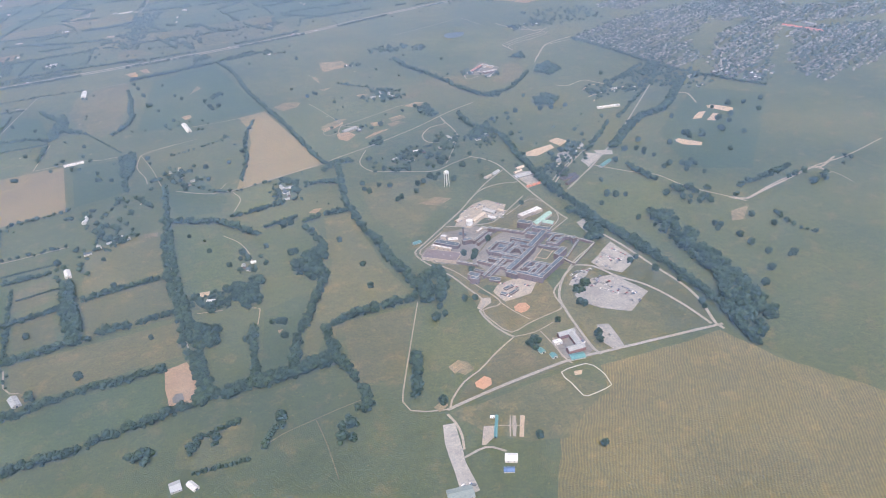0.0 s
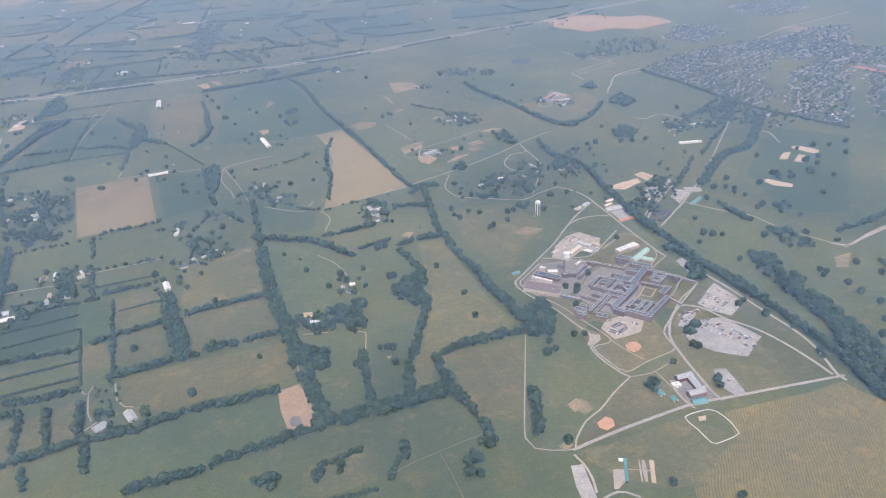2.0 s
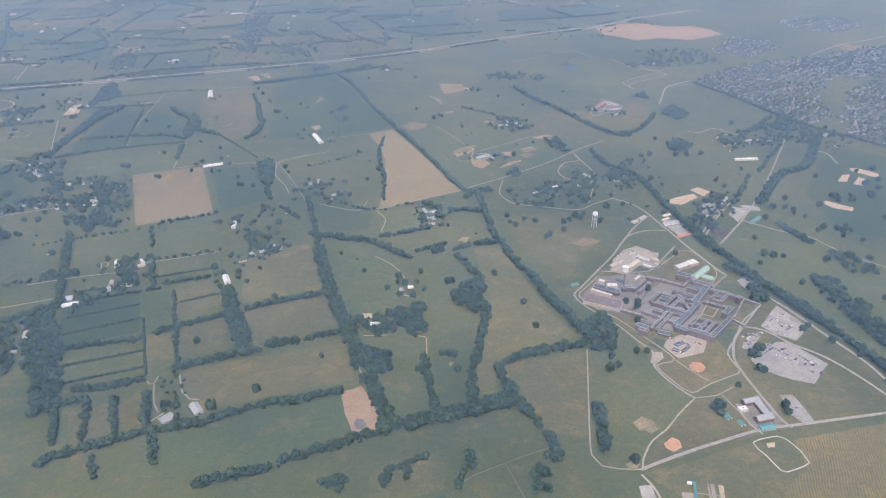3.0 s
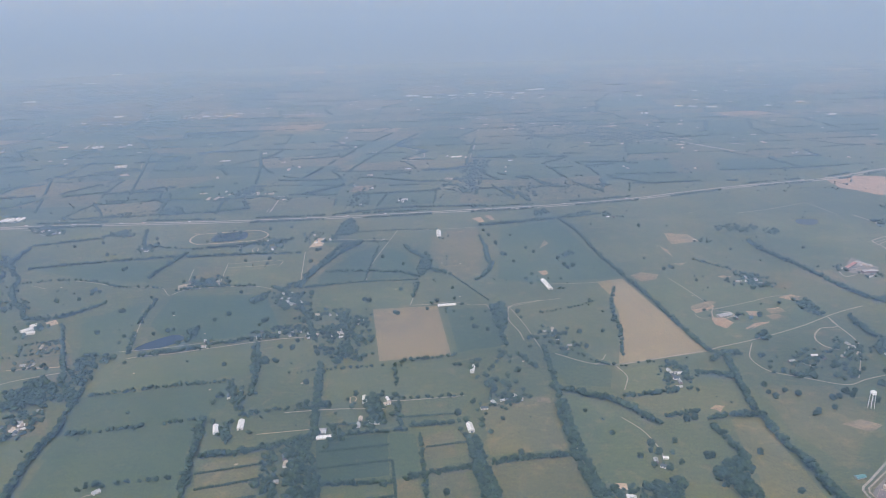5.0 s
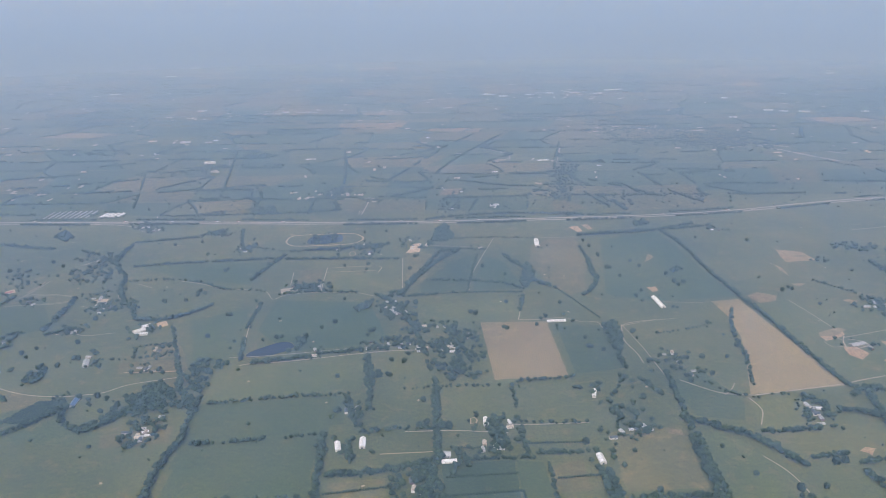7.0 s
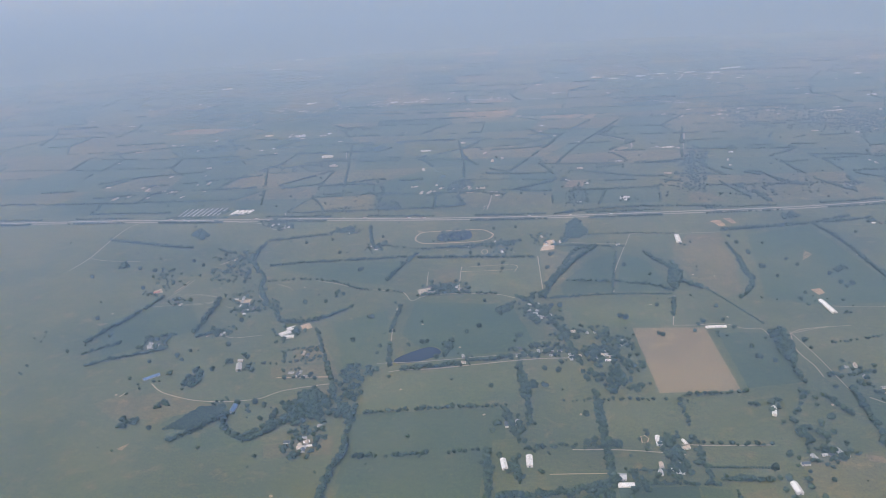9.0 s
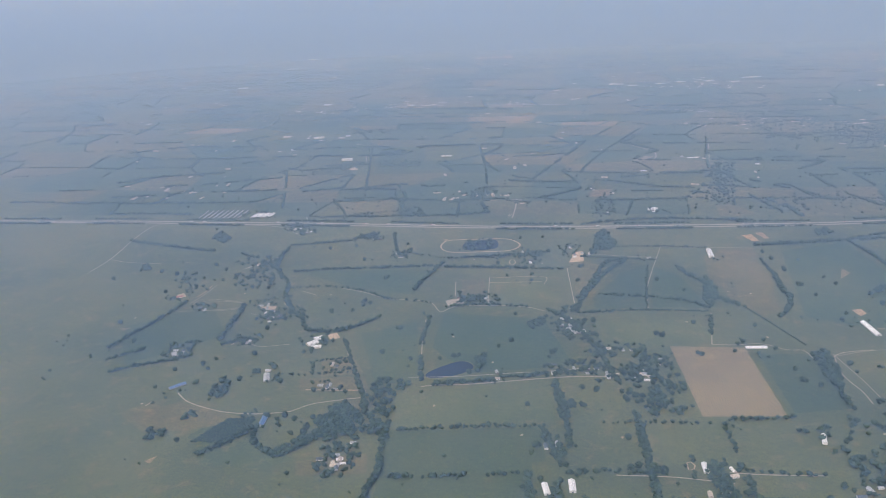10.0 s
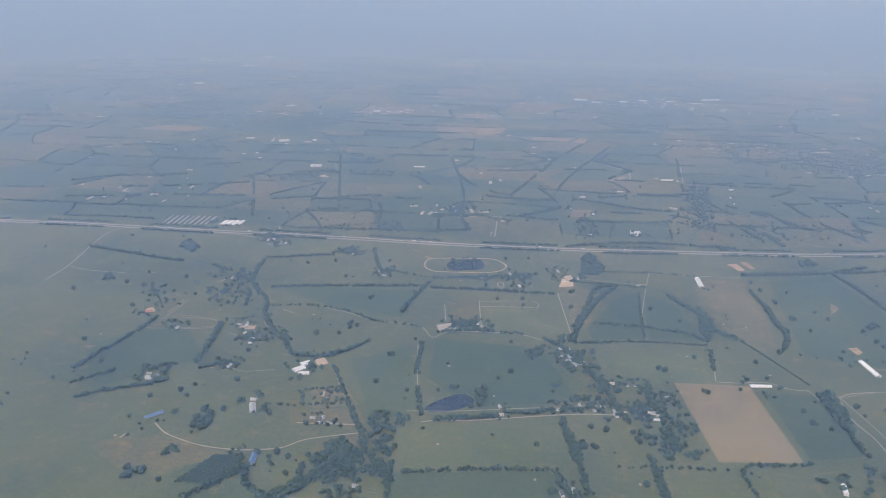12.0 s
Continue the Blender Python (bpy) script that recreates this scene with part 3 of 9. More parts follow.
field([(343.7, 261.4), (378.2, 269.5), (417.2, 319.2), (464.7, 350.6), (473.8, 304.7), (476.7, 263.8), (465.7, 218.6), (406.8, 224.1), (361.4, 222.8), (283.9, 217.9), (310.2, 241.8)], DRY_PASTURE, "green-brown mown lawn round the car parks")
field([(335.3, 185.5), (368.6, 190.6), (377.4, 213.8), (428.4, 210.6), (463.5, 211.4), (475.0, 175.0), (560.0, 40.0), (380.0, -20.0), (285.0, 95.0), (310.3, 144.9)], HAYFIELD, "dry hay field mown in curved rows")
field([(279.8, 213.8), (354.4, 218.4), (371.8, 193.5), (351.5, 184.3), (329.6, 169.6), (310.1, 175.8), (292.2, 190.4)], MOWN, "dry mown grass beside the country road")
field([(341.2, 257.5), (354.2, 223.6), (298.9, 219.2), (287.1, 220.6), (291.6, 228.7), (312.3, 242.2)], MOWN, "dry mown grass with a worn ball diamond")
field([(-55.1, 482.6), (-0.6, 488.8), (2.6, 434.5), (-49.4, 428.1)], DARK_PASTURE, "deep green pasture between hedgerows")
field([(0.7, 488.8), (21.4, 486.5), (25.0, 435.2), (5.0, 433.1)], DARK_PASTURE, "deep green pasture between hedgerows")
field([(26.5, 482.5), (50.2, 491.2), (52.5, 453.5), (28.0, 450.0)], DRY_PASTURE, "dry pale green paddock between hedgerows")
field([(31.6, 439.0), (55.0, 443.1), (62.2, 396.2), (32.4, 395.8)], DRY_PASTURE, "dry pale green paddock between hedgerows")
field([(-136.8, 459.0), (-95.7, 465.0), (-86.0, 399.8), (-133.5, 401.0)], DRY_PASTURE, "dry pale green paddock between hedgerows")
field([(5.0, 429.2), (23.3, 430.0), (26.9, 397.1), (7.4, 397.5)], DRY_PASTURE, "dry pale green paddock between hedgerows")
field([(76.2, 528.7), (136.7, 538.5), (135.5, 458.3), (76.5, 452.8)], DRY_PASTURE, "dry pale green paddock between hedgerows")
field([(77.3, 442.5), (137.2, 447.6), (138.3, 388.7), (80.0, 390.1)], DRY_PASTURE, "dry pale green paddock between hedgerows")
field([(-269.2, 554.7), (-144.4, 580.3), (-138.9, 537.8), (-244.0, 510.4)], DARK_PASTURE, "deep green pasture between hedgerows")
field([(-256.7, 502.5), (-156.5, 510.1), (-144.4, 419.2), (-252.4, 406.8)], DARK_PASTURE, "deep green pasture between hedgerows")
field([(-276.5, 624.0), (-138.4, 662.4), (-132.5, 596.7), (-268.5, 574.1)], PASTURE, "green pasture between hedgerows")
field([(-273.6, 565.4), (-148.2, 583.4), (-149.7, 488.2), (-258.8, 472.0)], DARK_PASTURE, "deep green pasture between hedgerows")
field([(-322.8, 614.7), (-300.1, 616.1), (-291.4, 601.0), (-335.6, 581.8)], DRY_PASTURE, "dry pale green paddock between hedgerows")
field([(-65.8, 598.9), (-4.9, 605.5), (3.4, 545.1), (-59.3, 545.4)], PASTURE, "green pasture between hedgerows")
field([(8.2, 604.9), (61.7, 618.9), (72.9, 542.7), (8.2, 544.9)], PASTURE, "green pasture between hedgerows")
field([(153.8, 530.6), (180.5, 525.1), (197.5, 463.7), (185.8, 404.7), (150.0, 411.6), (143.5, 504.6)], PASTURE, "green pasture between hedgerows")
field([(111.9, 532.0), (137.0, 540.4), (143.5, 504.6)], DRY_PASTURE, "dry pale green paddock between hedgerows")
field([(150.4, 530.6), (180.0, 515.4), (197.1, 478.5), (198.0, 440.3), (178.0, 408.6), (149.4, 413.9), (147.6, 475.2)], PASTURE, "green pasture between hedgerows")
field([(218.4, 486.9), (253.6, 496.7), (256.1, 439.8), (223.2, 414.6), (206.5, 437.5)], PASTURE, "green pasture between hedgerows")
field([(246.7, 328.1), (297.3, 325.2), (265.7, 257.1), (238.1, 260.8), (240.3, 290.0)], DRY_PASTURE, "dry pale green paddock between hedgerows")
field([(154.3, 382.1), (195.0, 372.6), (183.1, 302.7), (155.8, 300.4), (145.4, 320.5)], PASTURE, "green pasture between hedgerows")
field([(199.8, 367.4), (234.5, 378.5), (208.2, 300.3), (187.1, 304.2)], PASTURE, "green pasture between hedgerows")
field([(20.1, 318.0), (130.5, 328.2), (126.4, 289.0), (74.5, 281.7), (23.7, 284.6)], PASTURE, "green pasture between hedgerows")
field([(33.8, 380.6), (144.3, 381.8), (141.4, 339.7), (40.1, 334.8)], DRY_PASTURE, "dry pale green paddock between hedgerows")
field([(301.0, 324.0), (341.4, 314.5), (336.2, 259.1), (281.5, 220.1), (269.5, 253.3)], PASTURE, "green pasture between hedgerows")
field([(74.1, 272.8), (139.1, 284.9), (172.4, 255.0), (131.4, 241.7), (118.6, 236.8), (41.8, 261.3)], PASTURE, "green pasture between hedgerows")
field([(319.0, 541.0), (379.6, 534.1), (384.1, 482.3), (327.3, 416.5), (310.0, 472.7)], DRY_PASTURE, "dry pale green paddock between hedgerows")
field([(143.4, 613.3), (181.6, 629.6), (199.7, 577.9), (191.4, 548.0), (154.3, 554.2)], DARK_PASTURE, "deep green pasture between hedgerows")
field([(204.7, 577.7), (247.9, 586.8), (248.3, 546.0), (201.5, 533.5)], PASTURE, "green pasture between hedgerows")
field([(201.1, 524.4), (299.5, 553.8), (290.9, 508.3), (217.6, 498.1)], PASTURE, "green pasture between hedgerows")
field([(290.4, 864.8), (344.8, 776.5), (425.2, 794.6), (473.3, 681.2), (385.9, 637.5), (303.2, 616.8), (285.3, 764.8)], PASTURE, "green pasture between hedgerows")
field([(150.6, 1034.8), (241.7, 1073.2), (272.0, 815.5), (175.1, 802.1), (124.5, 823.7)], DARK_PASTURE, "deep green pasture between hedgerows")
field([(-98.1, 856.0), (-61.2, 942.9), (-23.6, 978.1), (-39.0, 836.7), (-94.8, 826.1)], DARK_PASTURE, "deep green pasture between hedgerows")
field([(-19.3, 965.0), (8.3, 938.5), (29.1, 838.8), (-33.6, 840.3)], DARK_PASTURE, "deep green pasture between hedgerows")
field([(-126.7, 971.9), (-104.0, 983.4), (-69.9, 955.7), (-98.1, 856.0), (-112.6, 846.7)], DRY_PASTURE, "dry pale green paddock between hedgerows")
field([(-97.4, 789.4), (15.0, 810.7), (24.1, 757.5), (-29.4, 743.8), (-85.3, 738.6)], PASTURE, "green pasture between hedgerows")
field([(75.5, 807.4), (108.5, 745.1), (49.4, 754.5), (31.4, 791.6)], PASTURE, "green pasture between hedgerows")
field([(57.6, 731.7), (116.8, 736.6), (109.8, 638.7), (62.2, 626.0)], DARK_PASTURE, "deep green pasture between hedgerows")
field([(-262.8, 804.6), (-151.6, 797.5), (-118.8, 692.6), (-216.5, 668.7), (-261.5, 718.2)], DARK_PASTURE, "deep green pasture between hedgerows")
field([(-344.0, 745.0), (-290.0, 779.4), (-261.3, 652.3), (-300.0, 637.0)], DARK_PASTURE, "deep green pasture between hedgerows")
field([(-490.0, 924.2), (-304.2, 936.6), (-310.5, 853.7), (-400.0, 877.4)], DARK_PASTURE, "deep green pasture between hedgerows")
field([(-446.9, 845.0), (-353.1, 831.8), (-335.9, 787.8), (-406.0, 764.3)], PASTURE, "green pasture between hedgerows")
field([(-624.0, 735.8), (-545.0, 807.4), (-493.0, 725.3), (-566.6, 653.5)], DARK_PASTURE, "deep green pasture between hedgerows")
field([(-442.3, 571.0), (-392.3, 561.2), (-371.1, 533.1), (-334.2, 520.4), (-354.8, 503.8), (-408.5, 502.7)], PASTURE, "green pasture between hedgerows")
field([(-515.8, 627.5), (-440.4, 648.5), (-345.0, 611.6), (-410.4, 579.8), (-467.6, 589.8)], PASTURE, "green pasture between hedgerows")
field([(-370.7, 556.2), (-335.6, 581.8), (-318.0, 540.7), (-345.2, 525.9)], PASTURE, "green pasture between hedgerows")
field([(-256.4, 904.3), (-229.3, 913.1), (-221.2, 848.5), (-252.6, 847.8)], DRY_PASTURE, "dry pale green paddock between hedgerows")
field([(-221.9, 908.5), (-160.1, 907.1), (-130.4, 844.4), (-215.6, 836.6)], PASTURE, "green pasture between hedgerows")
field([(-540.3, 1113.5), (-395.9, 1115.1), (-389.9, 1088.3), (-517.3, 1047.6)], PASTURE, "green pasture between hedgerows")
field([(-781.0, 932.5), (-784.1, 1086.9), (-565.6, 1082.4), (-544.6, 983.2), (-726.7, 927.8)], PASTURE, "green pasture between hedgerows")
field([(649.1, 864.6), (741.5, 879.5), (749.2, 720.5), (628.0, 713.9), (616.6, 791.5)], PASTURE, "green pasture between hedgerows")
field([(543.7, 1034.9), (686.3, 1022.9), (620.5, 845.1), (520.5, 851.3), (499.9, 947.2)], PASTURE, "green pasture between hedgerows")
field([(499.0, 444.4), (562.8, 411.8), (530.4, 359.6), (485.8, 364.7)], PASTURE, "green pasture between hedgerows")
field([(749.6, 607.9), (805.5, 550.1), (649.9, 394.7), (602.2, 422.3), (629.2, 508.1)], DARK_PASTURE, "deep green pasture between hedgerows")
field([(129.9, 329.0), (143.7, 331.6), (146.1, 320.3), (148.3, 301.7), (148.1, 289.6), (139.9, 289.7), (130.4, 289.2), (129.4, 308.9)], SOIL, "bare orange soil plot between hedges")
field([(301.2, 256.4), (306.5, 252.0), (307.5, 243.7), (300.2, 240.9), (294.7, 247.8)], PATCHY, "bare reddish brown soil with sparse grass")
field([(-627.2, 735.4), (-611.4, 737.5), (-616.0, 728.3)], PATCHY, "bare reddish brown soil with sparse grass")
field([(-455.0, 502.8), (-447.8, 511.0), (-448.8, 500.2)], PATCHY, "bare reddish brown soil with sparse grass")
field([(205.7, 973.6), (211.4, 957.5), (193.2, 936.5)], PATCHY, "bare reddish brown soil with sparse grass")
field([(290.6, 817.2), (320.2, 818.6), (300.5, 798.1)], PATCHY, "bare reddish brown soil with sparse grass")
field([(381.9, 988.1), (413.5, 977.2), (420.2, 943.7), (375.6, 935.3)], PATCHY, "bare reddish brown soil with sparse grass")
field([(-311.8, 1067.4), (-302.1, 1063.8), (-304.1, 1055.0)], PATCHY, "bare reddish brown soil with sparse grass")
field([(-379.9, 737.6), (-371.3, 744.1), (-363.5, 732.0), (-372.0, 725.7)], SAND, "pale bare sand pad with worn edges")
field([(-479.9, 806.0), (-465.5, 807.8), (-464.6, 798.4), (-478.9, 796.6)], SAND, "pale bare sand pad with worn edges")
field([(-266.0, 1317.8), (-248.4, 1325.1), (-247.6, 1286.1), (-262.2, 1287.3)], SAND, "pale bare sand pad with worn edges")
field([(-1623.3, 3829.0), (-1596.3, 3884.5), (-1548.4, 3751.0), (-1591.7, 3731.9)], SAND, "pale bare sand pad with worn edges")
field([(-275.8, 1297.2), (-261.2, 1298.7), (-263.7, 1273.4), (-277.0, 1272.1)], SAND, "pale bare sand pad with worn edges")
field([(-608.3, 831.8), (-602.0, 839.6), (-593.2, 828.4), (-598.4, 824.3)], SAND, "pale bare sand pad with worn edges")
field([(142.6, 410.6), (161.1, 408.6), (160.3, 404.1), (143.3, 406.5)], SAND, "pale bare sand pad with worn edges")
field([(360.1, 215.6), (365.4, 214.9), (362.7, 211.3), (358.6, 212.1)], SAND, "pale bare sand pad with worn edges")
field([(302.4, 231.6), (309.8, 234.7), (312.4, 230.9), (310.9, 225.9), (304.6, 224.0), (301.7, 227.9)], SOIL, "worn orange ball diamond infield")
field([(272.3, 206.8), (279.3, 205.6), (274.6, 185.1), (272.8, 167.6), (272.3, 156.3), (262.6, 155.4), (265.2, 172.4), (268.0, 193.2)], ASPHALT, "worn grey asphalt yard with patches")
field([(514.3, 510.0), (524.2, 506.7), (519.7, 494.4), (508.4, 494.1)], ASPHALT, "worn grey asphalt yard with patches")
field([(548.9, 502.7), (564.6, 493.3), (559.9, 485.2), (546.1, 489.7)], ASPHALT, "worn grey asphalt yard with patches")
field([(389.1, 438.2), (410.0, 442.0), (417.3, 421.6), (407.8, 414.5), (385.7, 426.8)], ASPHALT, "worn grey asphalt yard with patches")
field([(385.2, 388.3), (405.5, 392.8), (410.6, 380.0), (393.3, 372.2), (380.8, 376.2)], ASPHALT, "worn grey asphalt yard with patches")
field([(456.1, 493.1), (477.4, 488.6), (473.5, 458.8), (454.8, 456.6)], ASPHALT, "worn grey asphalt yard with patches")
field([(292.2, 196.3), (297.8, 194.3), (293.7, 186.3), (287.6, 183.0), (285.5, 184.1)], GRAVEL, "pale gravel ground with tracks")
field([(310.3, 197.3), (312.6, 196.1), (304.8, 181.9), (303.2, 182.8)], GRAVEL, "pale gravel ground with tracks")
field([(314.2, 195.8), (316.4, 194.6), (308.6, 179.9), (306.4, 181.1)], GRAVEL, "pale gravel ground with tracks")
field([(308.9, 198.0), (309.8, 197.6), (302.4, 183.2), (301.6, 183.6)], GRAVEL, "pale gravel ground with tracks")
field([(-267.9, 839.4), (-249.4, 848.2), (-244.2, 832.9), (-262.5, 824.3)], GRAVEL, "pale gravel ground with tracks")

field([(-150.8, 2098.3), (-86.1, 2204.7), (3.7, 2130.9), (-21.4, 1991.9), (-158.7, 2019.9)], STUBBLE, "pale brown far harvested field")
field([(-394.6, 2381.6), (-317.7, 2423.0), (-217.0, 2308.9), (-229.9, 2173.7), (-337.0, 2209.5)], PATCHY, "reddish brown far field")
field([(-991.9, 2066.4), (-891.6, 2059.4), (-864.9, 1973.7), (-941.1, 1957.5)], DRY_PASTURE, "pale far field")
field([(-45.7, 1566.7), (6.6, 1637.3), (40.0, 1622.6), (14.3, 1548.8), (-38.1, 1520.7)], PATCHY, "bare quarry ground in pasture")
field([(-678.0, 4199.9), (-465.2, 4268.8), (-451.7, 3993.6), (-631.5, 3937.9)], PATCHY, "brown hazy far field")
field([(-245.1, 3538.5), (-141.6, 3619.2), (-130.4, 3425.2), (-229.1, 3374.9)], PATCHY, "brown hazy far field")
field([(-1028.5, 1350.0), (-1012.2, 1408.1), (-961.9, 1371.1), (-969.3, 1326.1)], PATCHY, "reddish brown far field")
field([(199.5, 1435.7), (296.7, 1460.6), (300.0, 1311.4), (271.2, 1319.5), (246.3, 1391.0)], DRY_PASTURE, "dry pale far field")
field([(103.3, 1253.6), (136.6, 1253.1), (159.0, 1204.7), (100.9, 1189.6)], DRY_PASTURE, "dry pale far paddock")
field([(-24.2, 1247.6), (16.9, 1286.3), (47.3, 1275.3), (32.7, 1212.2), (-21.1, 1197.6)], DRY_PASTURE, "dry pale paddock")
field([(-98.5, 1300.1), (-86.3, 1348.1), (-53.6, 1353.8), (-63.1, 1306.1)], PATCHY, "brown square paddock")
field([(-460.3, 1576.4), (-340.5, 1626.2), (-307.3, 1415.2), (-421.4, 1394.8)], DARK_PASTURE, "green far paddock")
field([(-571.3, 1687.3), (-469.4, 1732.4), (-409.4, 1418.1), (-503.3, 1401.3)], DARK_PASTURE, "green far paddock")
field([(-311.8, 1719.1), (-212.1, 1802.4), (-172.1, 1746.2), (-208.1, 1651.2), (-292.5, 1635.2)], DRY_PASTURE, "pale far meadow")
field([(-196.4, 1405.9), (-108.1, 1421.5), (-119.3, 1247.3), (-197.0, 1234.2)], DARK_PASTURE, "green far paddock")
field([(-661.0, 1352.1), (-558.0, 1383.0), (-526.9, 1271.9), (-617.7, 1245.6)], DARK_PASTURE, "green far paddock")
field([(307.3, 1431.3), (475.0, 1460.4), (422.7, 1338.5), (315.5, 1304.5)], DARK_PASTURE, "green far golf course")
field([(-278.1, 1266.0), (-269.8, 1316.4), (-250.1, 1316.1), (-253.8, 1270.2)], SAND, "pale riding arena")
field([(285.3, 819.0), (301.0, 829.9), (320.2, 818.6), (312.5, 803.0), (292.9, 796.3)], PATCHY, "worn orange ground")
field([(391.3, 685.8), (406.1, 688.4), (409.5, 679.7), (393.5, 673.9)], PATCHY, "worn orange ground")
field([(261.2, 505.4), (268.2, 511.1), (275.4, 508.8), (267.1, 502.3)], SOIL, "worn orange track verge")
field([(353.4, 475.1), (372.1, 480.4), (384.0, 470.7), (369.0, 462.1)], PATCHY, "worn ground in pasture")

field([(322.8, 393.4), (356.6, 420.3), (382.1, 415.0), (397.9, 410.8), (449.6, 443.4), (454.5, 389.3), (427.0, 368.3), (436.4, 345.1), (424.8, 324.5), (392.0, 296.0), (385.7, 275.3), (361.8, 273.6), (343.1, 265.7), (335.6, 298.0), (338.7, 342.3)], MOWN, "dry mown grass inside the perimeter fence")
field([(326.2, 390.5), (353.8, 414.5), (382.9, 411.7), (391.8, 397.3), (365.2, 370.0), (344.7, 360.9), (329.0, 373.4)], YARD, "worn paving between the workshops")
field([(384.3, 386.7), (401.3, 394.2), (412.5, 383.1), (416.4, 369.1), (399.8, 324.8), (377.7, 322.9), (363.0, 336.7), (356.5, 362.8)], YARD, "worn pale paving between the blocks")
field([(352.9, 320.7), (374.7, 325.4), (387.6, 315.3), (376.2, 301.8), (355.4, 301.0)], GRAVEL, "pale building ground with stores")
field([(378.2, 437.6), (395.4, 450.1), (409.2, 453.4), (421.0, 436.3), (410.9, 421.6), (394.2, 422.0), (376.3, 410.0), (367.5, 420.7)], GRAVEL, "pale gravel yard with vans")
field([(434.7, 318.9), (463.5, 338.9), (466.7, 309.3), (447.0, 296.7), (437.2, 307.4)], ASPHALT, "worn grey asphalt car park")
field([(402.4, 286.5), (423.2, 300.1), (440.8, 296.6), (448.8, 268.1), (425.1, 252.5), (409.6, 265.1), (401.2, 277.5)], ASPHALT, "worn grey asphalt car park")
field([(404.5, 299.7), (415.0, 309.3), (431.0, 313.2), (422.9, 306.0), (408.1, 295.7)], ASPHALT, "worn grey asphalt drop-off yard")
field([(457.3, 378.7), (464.8, 381.1), (466.0, 366.5), (455.5, 359.9)], ASPHALT, "worn grey asphalt pad beside the treeline")
field([(396.9, 250.1), (404.7, 247.6), (400.5, 223.4), (392.6, 223.8), (390.9, 232.5), (393.2, 240.8)], ASPHALT, "worn grey asphalt car park")
field([(397.3, 340.6), (411.3, 353.3), (418.6, 345.1), (406.8, 330.3), (396.0, 326.1)], MOWN, "dry lawn in a courtyard")
field([(425.7, 335.4), (441.3, 347.8), (449.7, 343.4), (429.8, 326.0)], DRY_PASTURE, "green lawn in a walled yard")
field([(394.2, 317.6), (409.5, 321.7), (416.0, 318.0), (392.5, 300.0)], DARK_PASTURE, "green lawn beside a brick block")
field([(342.9, 321.0), (352.7, 326.6), (358.8, 321.7), (348.8, 312.1)], DARK_PASTURE, "green lawn inside the fence")
field([(367.9, 287.6), (363.7, 284.4), (359.5, 283.8), (356.9, 287.9), (358.2, 292.7), (363.1, 295.1), (367.5, 293.7)], CLAY, "worn orange ball diamond in the yard")
field([(342.6, 312.7), (348.5, 310.1), (346.3, 304.6), (336.6, 299.7), (335.0, 302.2)], GRAVEL, "pale gravel turning ground")
field([(314.4, 195.3), (316.6, 194.0), (308.5, 179.6), (306.4, 180.8)], SAND, "pale orange sand strip on a range")

field([(132.5, 298.3), (135.2, 301.6), (139.1, 300.4), (139.7, 293.9), (136.3, 291.9), (132.8, 293.5)], DARK_YARD, "dark patch in bare soil")
field([(364.1, 249.0), (383.6, 254.4), (382.1, 244.4), (383.2, 229.5), (369.7, 223.2), (360.0, 230.5)], YARD, "worn paving round the brick building")
field([(367.9, 260.0), (384.4, 261.4), (382.6, 254.1), (366.7, 249.3)], DRY_PASTURE, "green court beside the brick building")
field([(683.8, 523.4), (701.9, 537.1), (710.6, 535.9), (692.3, 520.2)], SAND, "pale bare sand pad with worn edges")
field([(693.9, 513.1), (713.7, 527.6), (717.8, 520.8), (700.6, 507.0)], SAND, "pale bare sand pad with worn edges")
field([(722.7, 550.1), (730.2, 549.9), (741.5, 529.4), (735.6, 522.4), (729.0, 524.4), (719.0, 543.6)], SAND, "pale bare sand pad with worn edges")
field([(633.4, 485.7), (638.1, 486.4), (651.1, 466.3), (644.7, 459.8), (632.2, 470.6), (630.3, 480.5)], SAND, "pale bare sand strip with worn edges")
field([(488.8, 531.8), (520.5, 537.3), (519.0, 527.6), (493.8, 517.2), (485.8, 523.5)], SAND, "pale orange sand ring beside trees")
field([(522.4, 546.8), (534.4, 550.6), (539.7, 536.5), (526.6, 528.4)], SAND, "pale orange sand pad beside trees")

field([(320.2, 709.7), (332.9, 722.7), (348.1, 725.5), (348.4, 713.6), (336.6, 704.2), (322.0, 697.9)], SOIL, "bare orange ground round a stable complex")
field([(333.3, 685.0), (345.1, 684.7), (351.4, 670.0), (337.9, 657.0), (330.0, 666.6)], SOIL, "bare orange ground round a stable complex")
field([(375.5, 698.7), (390.8, 695.5), (384.0, 684.5), (375.5, 687.3)], SOIL, "worn orange ground in pasture")
field([(398.4, 702.6), (417.3, 706.1), (405.0, 692.6)], SOIL, "worn orange ground in pasture")
field([(387.8, 805.0), (396.7, 809.1), (400.7, 800.6), (391.8, 799.0)], SOIL, "worn orange ground in pasture")
field([(356.9, 655.8), (370.8, 667.0), (388.1, 670.2), (385.0, 665.8), (369.7, 660.3), (358.2, 650.2)], SOIL, "worn orange ground in pasture")
field([(427.6, 733.4), (445.1, 740.3), (453.2, 733.3), (438.1, 723.5)], SOIL, "worn orange ground beside a lane")
field([(515.0, 513.9), (529.6, 511.9), (514.5, 492.1), (502.6, 494.7)], ASPHALT, "grey asphalt yard among trees")
